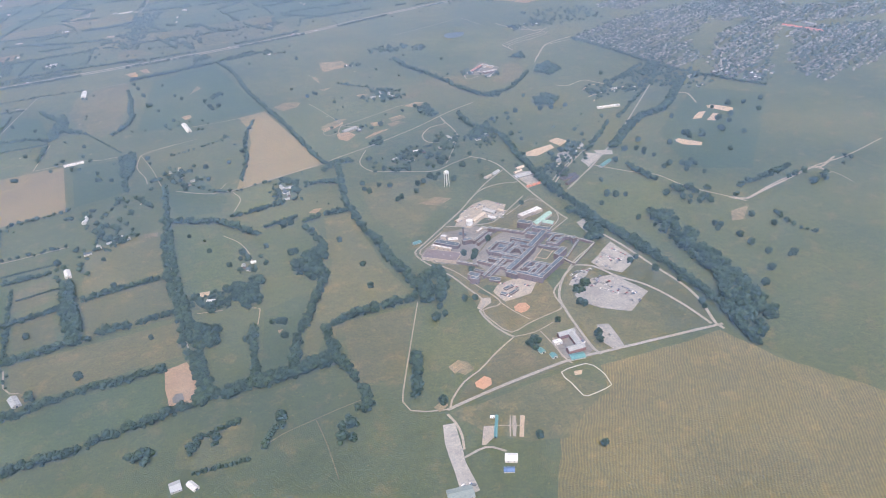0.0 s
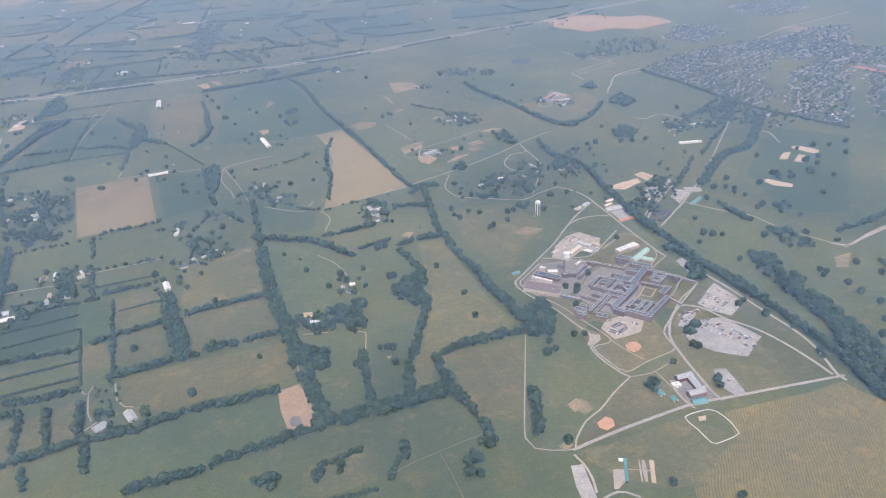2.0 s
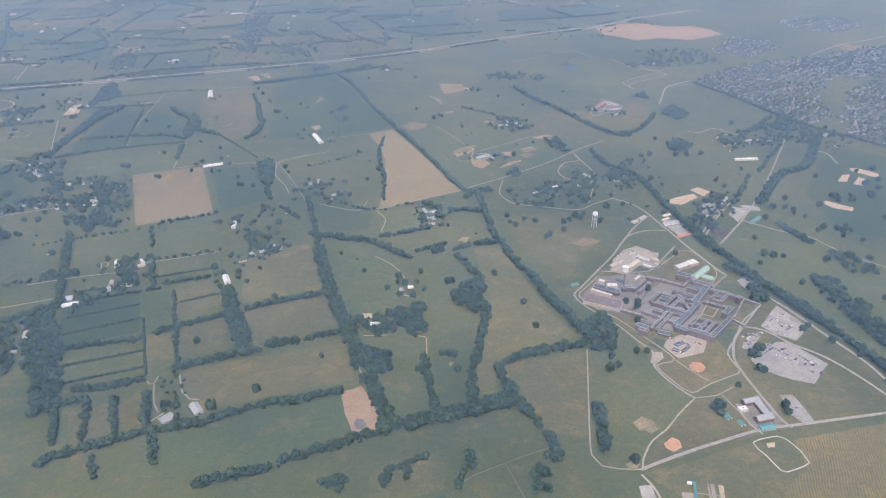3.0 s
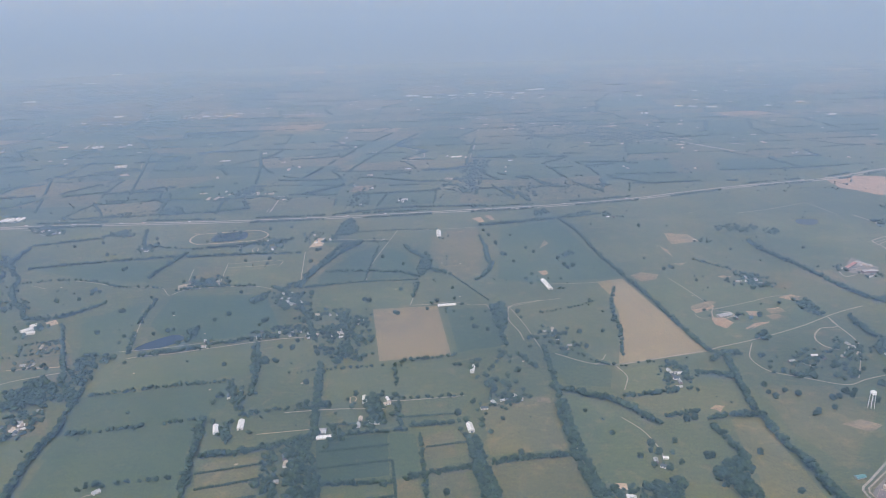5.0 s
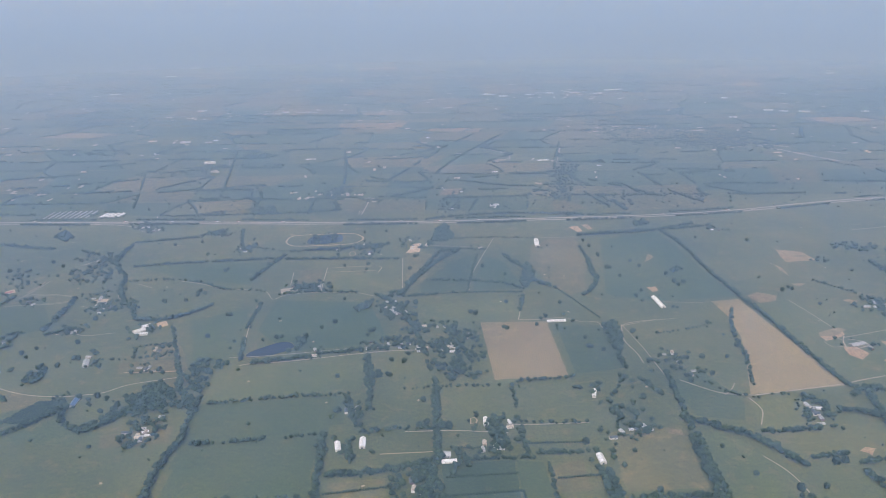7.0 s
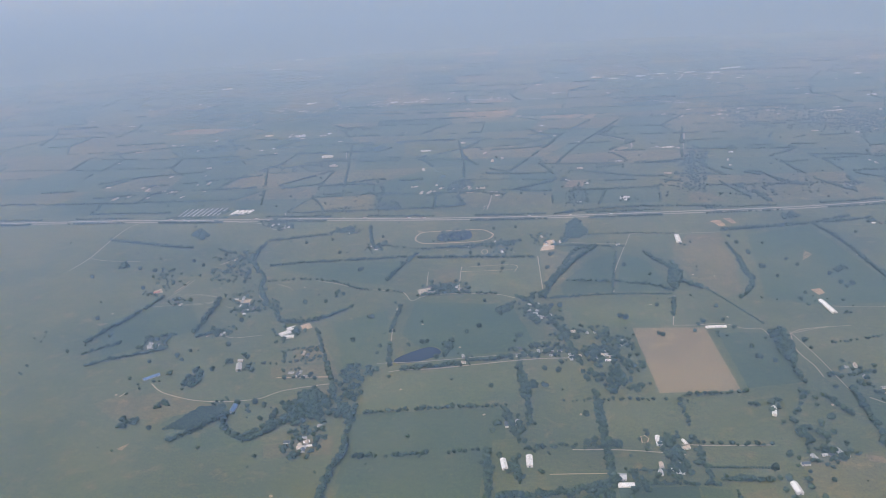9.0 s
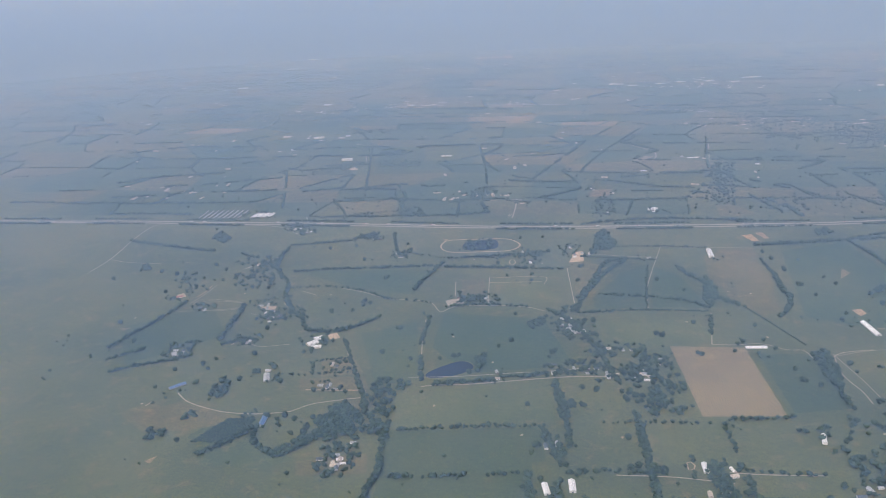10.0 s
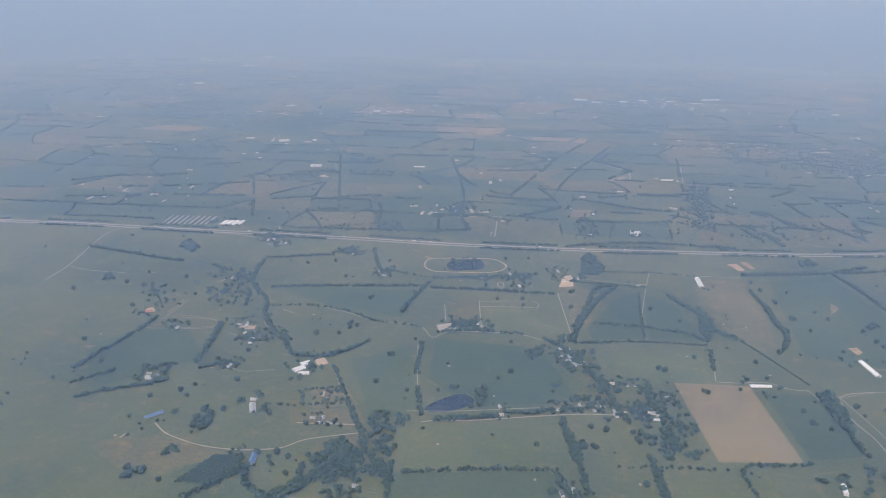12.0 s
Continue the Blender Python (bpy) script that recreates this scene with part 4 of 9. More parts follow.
field([(539.0, 500.4), (553.3, 490.1), (523.6, 469.4), (525.2, 485.9)], ASPHALT, "grey asphalt yard with parked cars")
field([(70.2, 1038.2), (118.9, 1045.8), (115.1, 1004.7), (60.1, 1002.1)], MOWN, "brown paddock above a meadow")
field([(-482.3, 797.4), (-482.5, 804.7), (-467.7, 806.9), (-465.3, 798.4)], SAND, "pale sand riding ring")

field([(782.3, 1279.1), (843.8, 1303.1), (891.4, 1297.8), (929.5, 1254.5), (976.9, 1249.0), (994.7, 1213.7), (991.9, 1165.2), (947.1, 1154.9), (906.8, 1138.8), (856.2, 1172.1), (808.1, 1159.2), (790.1, 1200.9), (772.9, 1217.4)], SOIL, "bare tan building ground with tracks")
field([(1102.8, 1025.2), (1151.6, 1046.3), (1181.8, 1011.3), (1184.7, 928.9), (1147.9, 892.1), (1134.8, 999.9)], PATCHY, "bare tan building ground with tracks")

# ---- water ----
pond([(-256.8, 660.0), (-253.5, 668.8), (-242.0, 681.0), (-229.7, 690.3), (-219.9, 689.5), (-213.4, 679.6), (-221.7, 668.0), (-236.2, 658.8), (-251.4, 655.7)], "dark still pond in a pasture")
pond([(-272.3, 1019.6), (-274.3, 1047.7), (-251.4, 1060.1), (-231.5, 1062.4), (-226.3, 1029.5), (-247.1, 1017.9)], "shallow blue pond inside the oval track")
pond([(-169.2, 786.9), (-157.6, 796.7), (-151.5, 789.2), (-160.1, 780.0)], "small farm pond with grassy banks")
pond([(601.4, 1033.5), (628.5, 1027.8), (612.3, 1003.6), (593.1, 1010.3)], "small farm pond with grassy banks")

# ---- roads ----
HIGHWAY = [(-1287.0, 1122.9), (-1024.7, 1126.6), (-850.5, 1132.0), (-698.9, 1129.3), (-546.2, 1130.6), (-409.5, 1127.8), (-283.9, 1124.6), (-109.7, 1128.5), (63.3, 1142.4), (245.7, 1159.6), (396.4, 1187.7), (503.0, 1221.3), (613.4, 1252.6), (801.1, 1292.1), (932.1, 1351.6), (1082.0, 1391.8)]
road([(279.3, 217.0), (308.8, 221.4), (341.1, 224.5), (365.6, 225.9), (391.9, 223.1), (430.5, 219.2), (468.4, 215.3)], 5.58, CONCRETE, "pale country road")
road([(450.4, 504.0), (426.1, 486.6), (404.0, 466.4), (381.4, 443.9), (359.1, 425.4), (334.3, 404.9), (322.3, 394.4), (323.0, 380.4), (327.9, 366.3), (334.9, 348.2), (338.7, 329.6), (342.7, 310.6), (341.2, 304.9), (335.2, 298.1), (336.5, 279.9), (341.5, 264.4), (343.3, 262.1)], 4, CONCRETE, "pale perimeter road")
road([(352.5, 414.9), (333.0, 399.9), (325.3, 391.7), (330.7, 372.0), (339.7, 352.9), (345.8, 330.3), (352.5, 301.2), (337.4, 298.1), (338.8, 280.4), (344.0, 267.1), (360.5, 271.5), (384.6, 275.7)], 3, GRAVEL, "pale track inside the fence")
road([(384.6, 275.7), (387.9, 279.2), (390.9, 296.3), (407.8, 310.9), (426.3, 327.9), (449.1, 341.9), (442.3, 353.5)], 3, CONCRETE, "pale fence road")
road([(343.3, 262.1), (357.4, 260.5), (373.4, 264.9)], 2.5, GRAVEL, "pale gravel track")
road([(343.3, 262.1), (326.1, 252.3), (310.0, 241.3), (297.1, 235.3), (284.6, 223.7), (280.8, 217.5)], 3, GRAVEL, "pale gravel track")
road([(420.1, 320.5), (406.2, 310.0), (392.2, 291.1), (387.9, 275.9), (385.1, 258.1), (383.1, 241.2), (381.9, 228.8), (383.1, 222.1)], 4.5, CONCRETE, "pale drive past the brick building")
road([(421.4, 321.7), (432.7, 314.1), (437.8, 301.9), (440.8, 293.6), (451.2, 277.5), (457.5, 258.0), (460.9, 236.7), (462.2, 218.6)], 5, CONCRETE, "pale access road to the car parks")
road([(465.2, 351.3), (468.9, 329.5), (471.2, 301.6), (472.7, 286.2), (474.8, 264.4), (473.3, 245.2), (468.8, 229.9), (464.9, 217.7), (465.7, 210.7)], 5, CONCRETE, "pale curving road along the treeline")
road([(435.6, 550.3), (446.3, 535.3), (451.6, 517.0), (451.8, 490.6), (451.8, 465.9), (451.3, 446.2), (452.0, 420.7), (452.9, 394.7), (454.3, 387.4)], 4.5, CONCRETE, "pale drive along the fence")
road([(453.5, 387.7), (439.7, 379.7), (425.0, 370.7)], 3, CONCRETE, "pale service road")
road([(412.5, 418.0), (426.3, 426.0), (443.5, 435.4), (451.4, 424.1), (449.2, 394.0), (427.0, 374.6)], 2.5, CONCRETE, "pale fence road")
road([(393.2, 456.4), (412.9, 472.8), (432.4, 477.1), (450.0, 472.6)], 4, CONCRETE, "pale service road")
road([(359.2, 422.4), (372.8, 417.0), (393.0, 411.4), (404.3, 415.7), (441.4, 443.9)], 4, CONCRETE, "pale service road")
road([(352.6, 299.9), (355.8, 287.6), (361.1, 274.4)], 2, GRAVEL, "worn path beside the ball diamond")
road([(364.7, 250.0), (361.7, 238.6), (361.2, 230.7), (363.0, 222.2)], 3, GRAVEL, "service drive beside the brick building")
road([(361.1, 259.8), (361.4, 251.0), (361.7, 238.6)], 2.5, GRAVEL, "service drive beside the brick building")
road([(279.8, 217.0), (267.8, 220.8), (259.8, 225.6), (258.1, 234.6), (266.3, 254.3), (279.7, 283.1), (300.6, 327.7)], 2.48, GRAVEL, "pale farm track")
road([(212.1, 588.2), (250.7, 597.5), (298.5, 609.3), (315.0, 615.9), (357.4, 630.4), (412.8, 654.7), (454.1, 678.0), (477.4, 689.8), (504.8, 701.0)], 4.34, GRAVEL, "pale country lane")
road([(452.5, 674.7), (448.9, 651.6), (430.5, 648.7), (413.5, 628.3), (412.7, 608.6), (422.0, 600.7)], 4.34, GRAVEL, "looped pale drive")
road([(450.6, 665.8), (450.4, 633.2), (446.7, 608.8), (432.7, 589.1)], 4.34, GRAVEL, "looped pale drive")
road([(155.2, 615.3), (173.2, 599.8), (188.0, 590.9), (212.1, 588.2)], 3.72, GRAVEL, "pale country lane")
road([(481.8, 436.2), (511.6, 458.3), (531.3, 473.3), (600.7, 533.1), (719.5, 649.4)], 4.96, CONCRETE, "straight pale road between houses")
road([(480.2, 460.2), (502.4, 480.3), (531.2, 500.2), (557.1, 517.2)], 3.72, CONCRETE, "pale side road")
road([(529.8, 471.2), (550.7, 441.7), (567.2, 424.3), (574.8, 391.2), (592.1, 359.2), (599.8, 344.7)], 4.34, GRAVEL, "pale lane across pasture")
road([(722.0, 603.3), (730.3, 594.6), (719.6, 564.3)], 3.1, GRAVEL, "short pale drive")
road([(643.8, 809.0), (668.3, 843.1), (698.4, 878.4), (746.6, 887.5)], 4.34, GRAVEL, "pale lane")
road([(696.8, 1051.1), (707.6, 996.3), (736.0, 949.5), (715.8, 931.9), (655.4, 909.4), (644.8, 881.4)], 3.72, GRAVEL, "winding pale lane")
road([(695.0, 1039.6), (728.2, 970.4), (762.5, 977.0)], 3.1, GRAVEL, "pale lane")
road([(895.7, 750.3), (869.2, 705.0), (830.1, 656.7)], 8.4, CONCRETE, "pale suburb street")
road([(903.2, 753.4), (952.0, 775.1), (1004.6, 788.2), (1065.6, 810.0)], 4.96, CONCRETE, "pale suburb street")
road([(1041.9, 988.1), (1141.8, 1035.2), (1223.3, 1055.8), (1351.9, 1095.9)], 7, CONCRETE, "pale suburb road")
road([(-776.5, 900.2), (-778.7, 955.8), (-796.5, 1042.9), (-801.7, 1109.0), (-765.9, 1125.2), (-647.4, 1122.6), (-576.0, 1109.6), (-541.9, 1079.5), (-530.8, 1086.2), (-535.8, 1114.0), (-560.7, 1172.3), (-609.4, 1252.8)], 4.34, CONCRETE, "pale bending road")
road([(-781.4, 953.2), (-743.6, 941.4), (-690.9, 938.7)], 3.1, GRAVEL, "pale farm lane")
road([(-353.8, 622.7), (-328.3, 625.3), (-306.3, 626.5)], 3.1, SOIL, "reddish new drive")
road([(-272.3, 654.9), (-226.1, 661.2), (-175.2, 672.3), (-124.1, 683.5), (-107.0, 691.0)], 2.48, CONCRETE, "pale lane beside the pond")
road([(-587.2, 785.9), (-569.1, 785.0), (-512.8, 798.6), (-513.0, 814.8), (-566.2, 821.4), (-570.5, 794.4)], 1.86, GRAVEL, "pale paddock track")
road([(-223.0, 1171.4), (-216.9, 1215.0), (-214.9, 1257.8), (-231.3, 1290.8)], 2.48, GRAVEL, "pale farm drive")
road([(-560.7, 924.0), (-547.2, 949.1), (-537.5, 961.3)], 2.48, GRAVEL, "pale farm drive")
road([(-352.3, 2631.3), (-274.1, 2466.6), (-252.2, 2265.9), (-205.8, 2143.7)], 3.1, CONCRETE, "far pale road")
road([(-1004.1, 4216.2), (-834.2, 3581.8), (-683.2, 3061.8), (-586.6, 2902.4), (-446.5, 2783.5)], 24.5, GRAVEL, "far pale road cutting through woods")
road([(-417.4, 2420.7), (-155.2, 2377.8), (8.5, 2351.0), (195.6, 2220.4), (346.1, 2094.8), (488.7, 1887.1), (675.7, 1761.1), (791.8, 1656.1)], 21, CONCRETE, "far pale highway")
road([(636.7, 1766.1), (749.3, 1559.9), (825.2, 1472.8), (877.7, 1428.1)], 24.5, CONCRETE, "far pale motorway")
road([(-12.2, 1768.6), (47.2, 1659.8), (26.7, 1558.5), (-3.7, 1537.7)], 7, GRAVEL, "far pale track")
road([(162.7, 1695.5), (189.6, 1891.6)], 7, CONCRETE, "far pale lane")
road([(277.7, 213.6), (279.3, 205.6), (278.7, 194.7), (275.7, 184.6)], 3.72, GRAVEL, "dirt road into the gravel yard")
road([(273.1, 179.2), (282.3, 181.1), (286.1, 181.4), (290.1, 179.8), (295.5, 174.2)], 3.72, CONCRETE, "concrete drive to a shed")
road([(299.8, 193.3), (311.4, 187.6)], 1.86, GRAVEL, "gravel path across a range")
road([(352.9, 217.9), (370.0, 218.5), (373.2, 214.9), (374.8, 204.5), (373.3, 195.4), (356.3, 192.9), (353.9, 194.6), (353.4, 206.5)], 1.9, WHITE_WALL, "white looped running track", True, name="running_track")
road([(-307.1, 1029.6), (-303.6, 1054.2), (-284.1, 1061.4), (-219.9, 1068.7), (-203.1, 1058.3), (-195.2, 1042.5), (-202.6, 1023.1), (-223.5, 1013.9), (-280.9, 1007.2), (-297.2, 1012.1)], 7, SAND, "pale oval horse training track", True, name="horse_track")

road([(591.6, 356.7), (602.1, 348.4), (642.7, 360.2), (697.1, 370.8), (741.4, 375.0), (799.2, 389.5)], 4, GRAVEL, "pale lane across pasture")
road([(695.3, 368.9), (702.3, 353.5), (701.0, 331.0)], 2.5, GRAVEL, "pale lane branching across pasture")
road([(175.5, 232.6), (188.4, 238.4), (206.9, 242.0), (222.5, 244.8), (240.2, 247.0)], 1.6, PATCHY, "worn pinkish field track")
road([(208.4, 241.3), (209.5, 218.9), (209.2, 192.8)], 1.6, PATCHY, "worn pinkish field track")
road([(17.0, 749.5), (22.8, 786.7), (28.4, 826.2)], 3, GRAVEL, "white farm lane")
road([(16.7, 748.4), (39.8, 749.4), (65.0, 754.1), (85.1, 742.8), (100.6, 742.8), (105.1, 723.7)], 3, GRAVEL, "white fenced farm lane")
road([(-2.9, 1043.8), (-22.2, 951.7), (-32.4, 898.6), (-35.7, 866.8), (-37.3, 834.4)], 3, GRAVEL, "white fenced farm lane")
road([(-2.9, 1043.8), (65.5, 1043.8), (117.9, 1047.8)], 2.5, GRAVEL, "white fenced farm lane")
road([(-101.6, 1011.3), (-58.1, 1003.7), (-11.5, 1000.9)], 2.5, GRAVEL, "white fenced farm lane")
road([(125.4, 733.7), (121.2, 703.4), (123.5, 685.2), (128.2, 668.2), (129.8, 647.7)], 3, GRAVEL, "pale farm lane")
road([(125.0, 732.6), (136.0, 741.5), (165.0, 749.8)], 3, GRAVEL, "pale farm lane")
road([(-403.6, 867.4), (-370.3, 855.9), (-340.4, 839.7), (-314.0, 837.5), (-284.1, 831.3), (-268.2, 806.0), (-254.4, 820.9), (-217.4, 827.9), (-173.9, 827.1), (-149.4, 816.5)], 3, GRAVEL, "pale farm lane lined with trees")
road([(-280.6, 785.0), (-274.9, 737.7), (-267.5, 693.8), (-261.9, 662.2)], 3, GRAVEL, "pale farm lane")
road([(-264.5, 897.0), (-258.3, 852.0)], 3, GRAVEL, "pale farm drive")
road([(-224.3, 915.4), (-220.1, 870.4), (-215.6, 828.2)], 3, GRAVEL, "pale farm drive")
road([(-224.2, 913.6), (-157.9, 922.0), (-154.7, 896.7)], 2, SAND, "worn arena track")
road([(-223.2, 898.1), (-158.0, 904.6)], 2, SAND, "worn arena track")
road([(-257.1, 638.6), (-245.2, 643.0), (-215.9, 647.0), (-181.7, 655.5), (-142.0, 665.7), (-111.9, 671.7), (-82.0, 674.0)], 4, GRAVEL, "pale lane under trees")
road([(-358.6, 731.6), (-338.2, 683.8), (-322.5, 655.6), (-308.4, 622.6), (-303.9, 615.4)], 4.3, GRAVEL, "pale country lane under trees")
road([(-303.9, 615.4), (-322.4, 609.5), (-348.5, 599.2), (-363.4, 585.7), (-376.2, 581.6), (-398.4, 577.8), (-427.6, 579.3), (-455.6, 587.7), (-468.7, 594.3), (-481.8, 605.6)], 3.5, GRAVEL, "pale farm drive")
road([(-309.1, 627.8), (-336.1, 624.9), (-363.0, 623.0)], 3, SAND, "worn pinkish drive")
road([(-128.1, 953.8), (-122.1, 885.1), (-118.0, 839.7), (-116.0, 820.1)], 3, GRAVEL, "pale farm lane")
road([(-570.7, 867.8), (-572.2, 833.5), (-576.5, 807.4)], 2.5, GRAVEL, "pale farm track")
road([(-562.3, 798.8), (-563.0, 814.1), (-544.3, 816.9), (-514.9, 813.6), (-512.0, 795.9), (-544.2, 788.1), (-562.3, 798.8)], 2, GRAVEL, "pale paddock track")
road([(-413.0, 711.9), (-441.7, 704.3), (-455.2, 709.3)], 2.5, GRAVEL, "pale farm track")
road([(-213.2, 2547.6), (-50.5, 2460.0), (175.6, 2321.4), (288.6, 2087.6), (382.2, 1954.1), (499.1, 1832.4), (603.3, 1737.8)], 10, CONCRETE, "pale far highway")
road([(187.8, 2293.5), (450.6, 2381.5), (661.8, 2427.6)], 6, CONCRETE, "pale far road")
road([(191.9, 1881.9), (168.3, 1722.4), (146.2, 1582.4)], 4, GRAVEL, "pale far lane")
road([(84.4, 1610.4), (147.7, 1602.2)], 4, GRAVEL, "pale far lane")
road([(-3.5, 1760.3), (48.5, 1672.0), (23.4, 1579.3)], 4, GRAVEL, "pale far lane")
road([(-611.9, 1723.7), (-569.7, 1582.8)], 4, GRAVEL, "pale far lane")
road([(-784.7, 1677.0), (-794.4, 1864.7), (-825.8, 1982.0)], 4, GRAVEL, "pale far lane")
road([(-223.8, 1181.3), (-220.9, 1214.6), (-215.9, 1246.9), (-222.4, 1289.2), (-235.5, 1300.8)], 4, GRAVEL, "pale far farm drive")
road([(-256.5, 411.1), (-221.8, 416.3), (-205.7, 425.2), (-199.2, 426.9)], 3, GRAVEL, "pale farm track")
road([(-103.2, 494.4), (-85.7, 496.2), (-59.1, 498.7)], 2.5, SAND, "worn paddock track")
road([(-86.5, 525.9), (-46.1, 528.2), (-3.6, 525.6)], 3, GRAVEL, "pale farm lane")
road([(-4.6, 538.6), (17.5, 538.3), (62.9, 542.1)], 3, GRAVEL, "pale farm lane")
road([(31.5, 375.1), (33.5, 356.5), (38.1, 348.1), (43.9, 345.7)], 3, GRAVEL, "pale farm drive")
road([(139.1, 518.1), (141.0, 477.4), (142.8, 432.3), (143.0, 385.8), (145.9, 344.4), (149.3, 318.1), (149.1, 298.7)], 3, GRAVEL, "pale farm lane between trees")
road([(205.8, 583.7), (210.0, 564.2), (200.9, 540.3)], 3, GRAVEL, "pale farm drive")
road([(186.5, 497.3), (197.1, 478.5), (201.9, 457.5), (202.3, 438.9)], 2.5, GRAVEL, "pale farm track")
road([(327.5, 804.7), (335.4, 768.9), (343.2, 725.1), (343.8, 705.6)], 2.5, GRAVEL, "pale farm track")
road([(343.8, 705.6), (391.3, 722.9), (425.1, 736.4), (453.2, 733.3)], 3, GRAVEL, "pale farm lane")
road([(347.6, 620.7), (333.0, 591.8), (335.1, 569.5), (343.2, 559.8), (362.6, 549.2), (391.4, 534.2), (413.1, 542.1), (438.3, 549.5)], 3, GRAVEL, "pale drive under trees")
road([(187.6, 588.4), (198.0, 601.1), (202.3, 609.3)], 3, GRAVEL, "pale farm drive")
road([(647.6, 912.1), (686.7, 931.8), (740.1, 948.1)], 2.5, GRAVEL, "pale far drive")
road([(125.4, 736.9), (135.8, 685.1), (140.7, 648.4), (143.9, 625.9)], 2, GRAVEL, "pale fenced lane")
road([(126.3, 733.1), (157.1, 746.0), (186.5, 752.8)], 2, GRAVEL, "pale fenced lane")
road([(183.0, 799.4), (213.1, 797.6), (240.8, 798.8)], 2, GRAVEL, "pale fenced lane")
road([(192.2, 374.9), (197.2, 371.8), (192.7, 352.2)], 2, SAND, "worn orange field path")
road([(154.9, 385.5), (172.4, 381.3)], 2, SAND, "worn orange field path")

road([(344.9, 709.0), (338.1, 696.2), (335.3, 678.9), (345.8, 680.8), (359.9, 688.9), (358.5, 696.8), (344.5, 701.5)], 3, GRAVEL, "looped pale stable drive")
road([(339.2, 699.6), (330.5, 706.2), (319.2, 695.2), (323.4, 682.9), (334.4, 686.4)], 2, GRAVEL, "looped pale stable drive")
road([(529.7, 497.9), (510.2, 482.9), (487.7, 462.6), (474.7, 448.9)], 4, GRAVEL, "pale lane between houses")
road([(11.5, 329.3), (18.1, 335.0), (23.0, 338.7)], 3, GRAVEL, "pale farm drive")
road([(15.9, 369.2), (16.8, 350.5), (19.7, 340.8)], 2.5, GRAVEL, "pale farm drive")
road([(9.6, 377.3), (13.5, 370.0), (15.8, 370.4), (18.2, 376.9)], 2.5, GRAVEL, "pale farm drive")
road([(408.5, 545.1), (427.9, 575.2), (443.3, 601.7)], 2.5, GRAVEL, "pale drive under trees")
road([(-430.5, 782.1), (-442.4, 798.9), (-456.4, 811.6), (-465.4, 833.5)], 2.5, GRAVEL, "pale farm drive")
road([(-451.1, 855.2), (-438.9, 848.8), (-428.2, 842.3)], 2.5, GRAVEL, "pale farm track")
road([(-488.2, 784.9), (-477.1, 780.8), (-462.7, 784.4), (-460.9, 791.8)], 2, GRAVEL, "white paddock fence line")

# ---- trees in rows and woods ----
hedge([(-55.1, 363.4), (-39.3, 362.7), (-23.8, 365.5)], 8, 10, 1.0)
hedge([(-33.2, 374.8), (-15.0, 373.5), (8.3, 375.6)], 12, 11, 0.8)
hedge([(-44.9, 310.5), (-27.5, 317.1), (12.4, 322.1), (43.9, 322.2), (76.9, 328.1), (104.1, 327.2), (130.8, 329.0)], 12, 11, 0.85)
hedge([(39.0, 271.7), (59.4, 273.7), (80.4, 273.5), (99.4, 278.9), (125.6, 282.5), (152.9, 286.2)], 13, 12, 0.8)
hedge([(-47.6, 424.2), (-28.2, 424.7), (4.6, 423.2)], 10, 10, 1.1)
hedge([(11.8, 427.3), (30.5, 432.3), (45.9, 435.6), (63.7, 440.0)], 11, 10, 0.9)
hedge([(75.9, 440.8), (102.9, 445.2), (139.5, 447.8)], 12, 11, 0.8)
hedge([(25.2, 381.2), (39.3, 383.0), (53.7, 383.5), (64.7, 386.6), (83.3, 386.6)], 11, 11, 0.95)
hedge([(87.2, 389.5), (98.7, 390.6), (108.3, 390.3)], 16, 12, 0.75)
hedge([(114.2, 391.3), (126.2, 392.4), (142.1, 392.4)], 9, 10, 1.0)
hedge([(-40.1, 486.7), (-8.6, 489.1), (13.8, 490.5)], 9, 9, 1.0)
hedge([(15.6, 497.0), (36.7, 497.4), (56.0, 499.4)], 10, 10, 0.85)
hedge([(-52.6, 465.5), (0.6, 471.9)], 3, 4, 0.8)
hedge([(-51.1, 444.3), (2.2, 451.5)], 3, 4, 0.8)
hedge([(-44.8, 405.3), (7.3, 409.4)], 3, 4, 0.8)
hedge([(-41.7, 385.9), (7.0, 389.8)], 3, 4, 0.8)
hedge([(8.2, 510.5), (58.1, 513.2)], 3, 4, 0.8)
hedge([(28.2, 466.3), (59.9, 471.2)], 3, 4, 0.8)
hedge([(-46.7, 503.3), (-16.4, 504.9)], 3, 4, 0.9)
hedge([(65.2, 476.4), (67.7, 437.9), (71.9, 406.4), (75.0, 384.6)], 26, 13, 0.75)
hedge([(24.4, 487.0), (27.6, 428.0), (30.8, 382.6)], 6, 8, 0.9)
hedge([(4.1, 452.5), (10.1, 381.3)], 3, 4, 0.8)
wood([(-76.8, 477.0), (-61.0, 483.7), (-47.6, 424.2), (-39.0, 361.0), (-54.0, 357.8)], 0.85, 12)
hedge([(-66.5, 613.5), (-63.2, 576.2), (-60.6, 531.0), (-56.9, 482.4)], 13, 12, 0.9)
hedge([(-40.7, 361.5), (-37.5, 325.0)], 8, 10, 0.9)
hedge([(-23.2, 361.4), (-21.6, 327.1)], 8, 10, 0.9)
hedge([(-7.1, 361.8), (-3.9, 326.4)], 8, 10, 0.9)
hedge([(17.4, 317.1), (18.9, 295.4)], 8, 10, 0.9)
hedge([(-14.3, 310.6), (-11.8, 293.4)], 8, 10, 1.0)
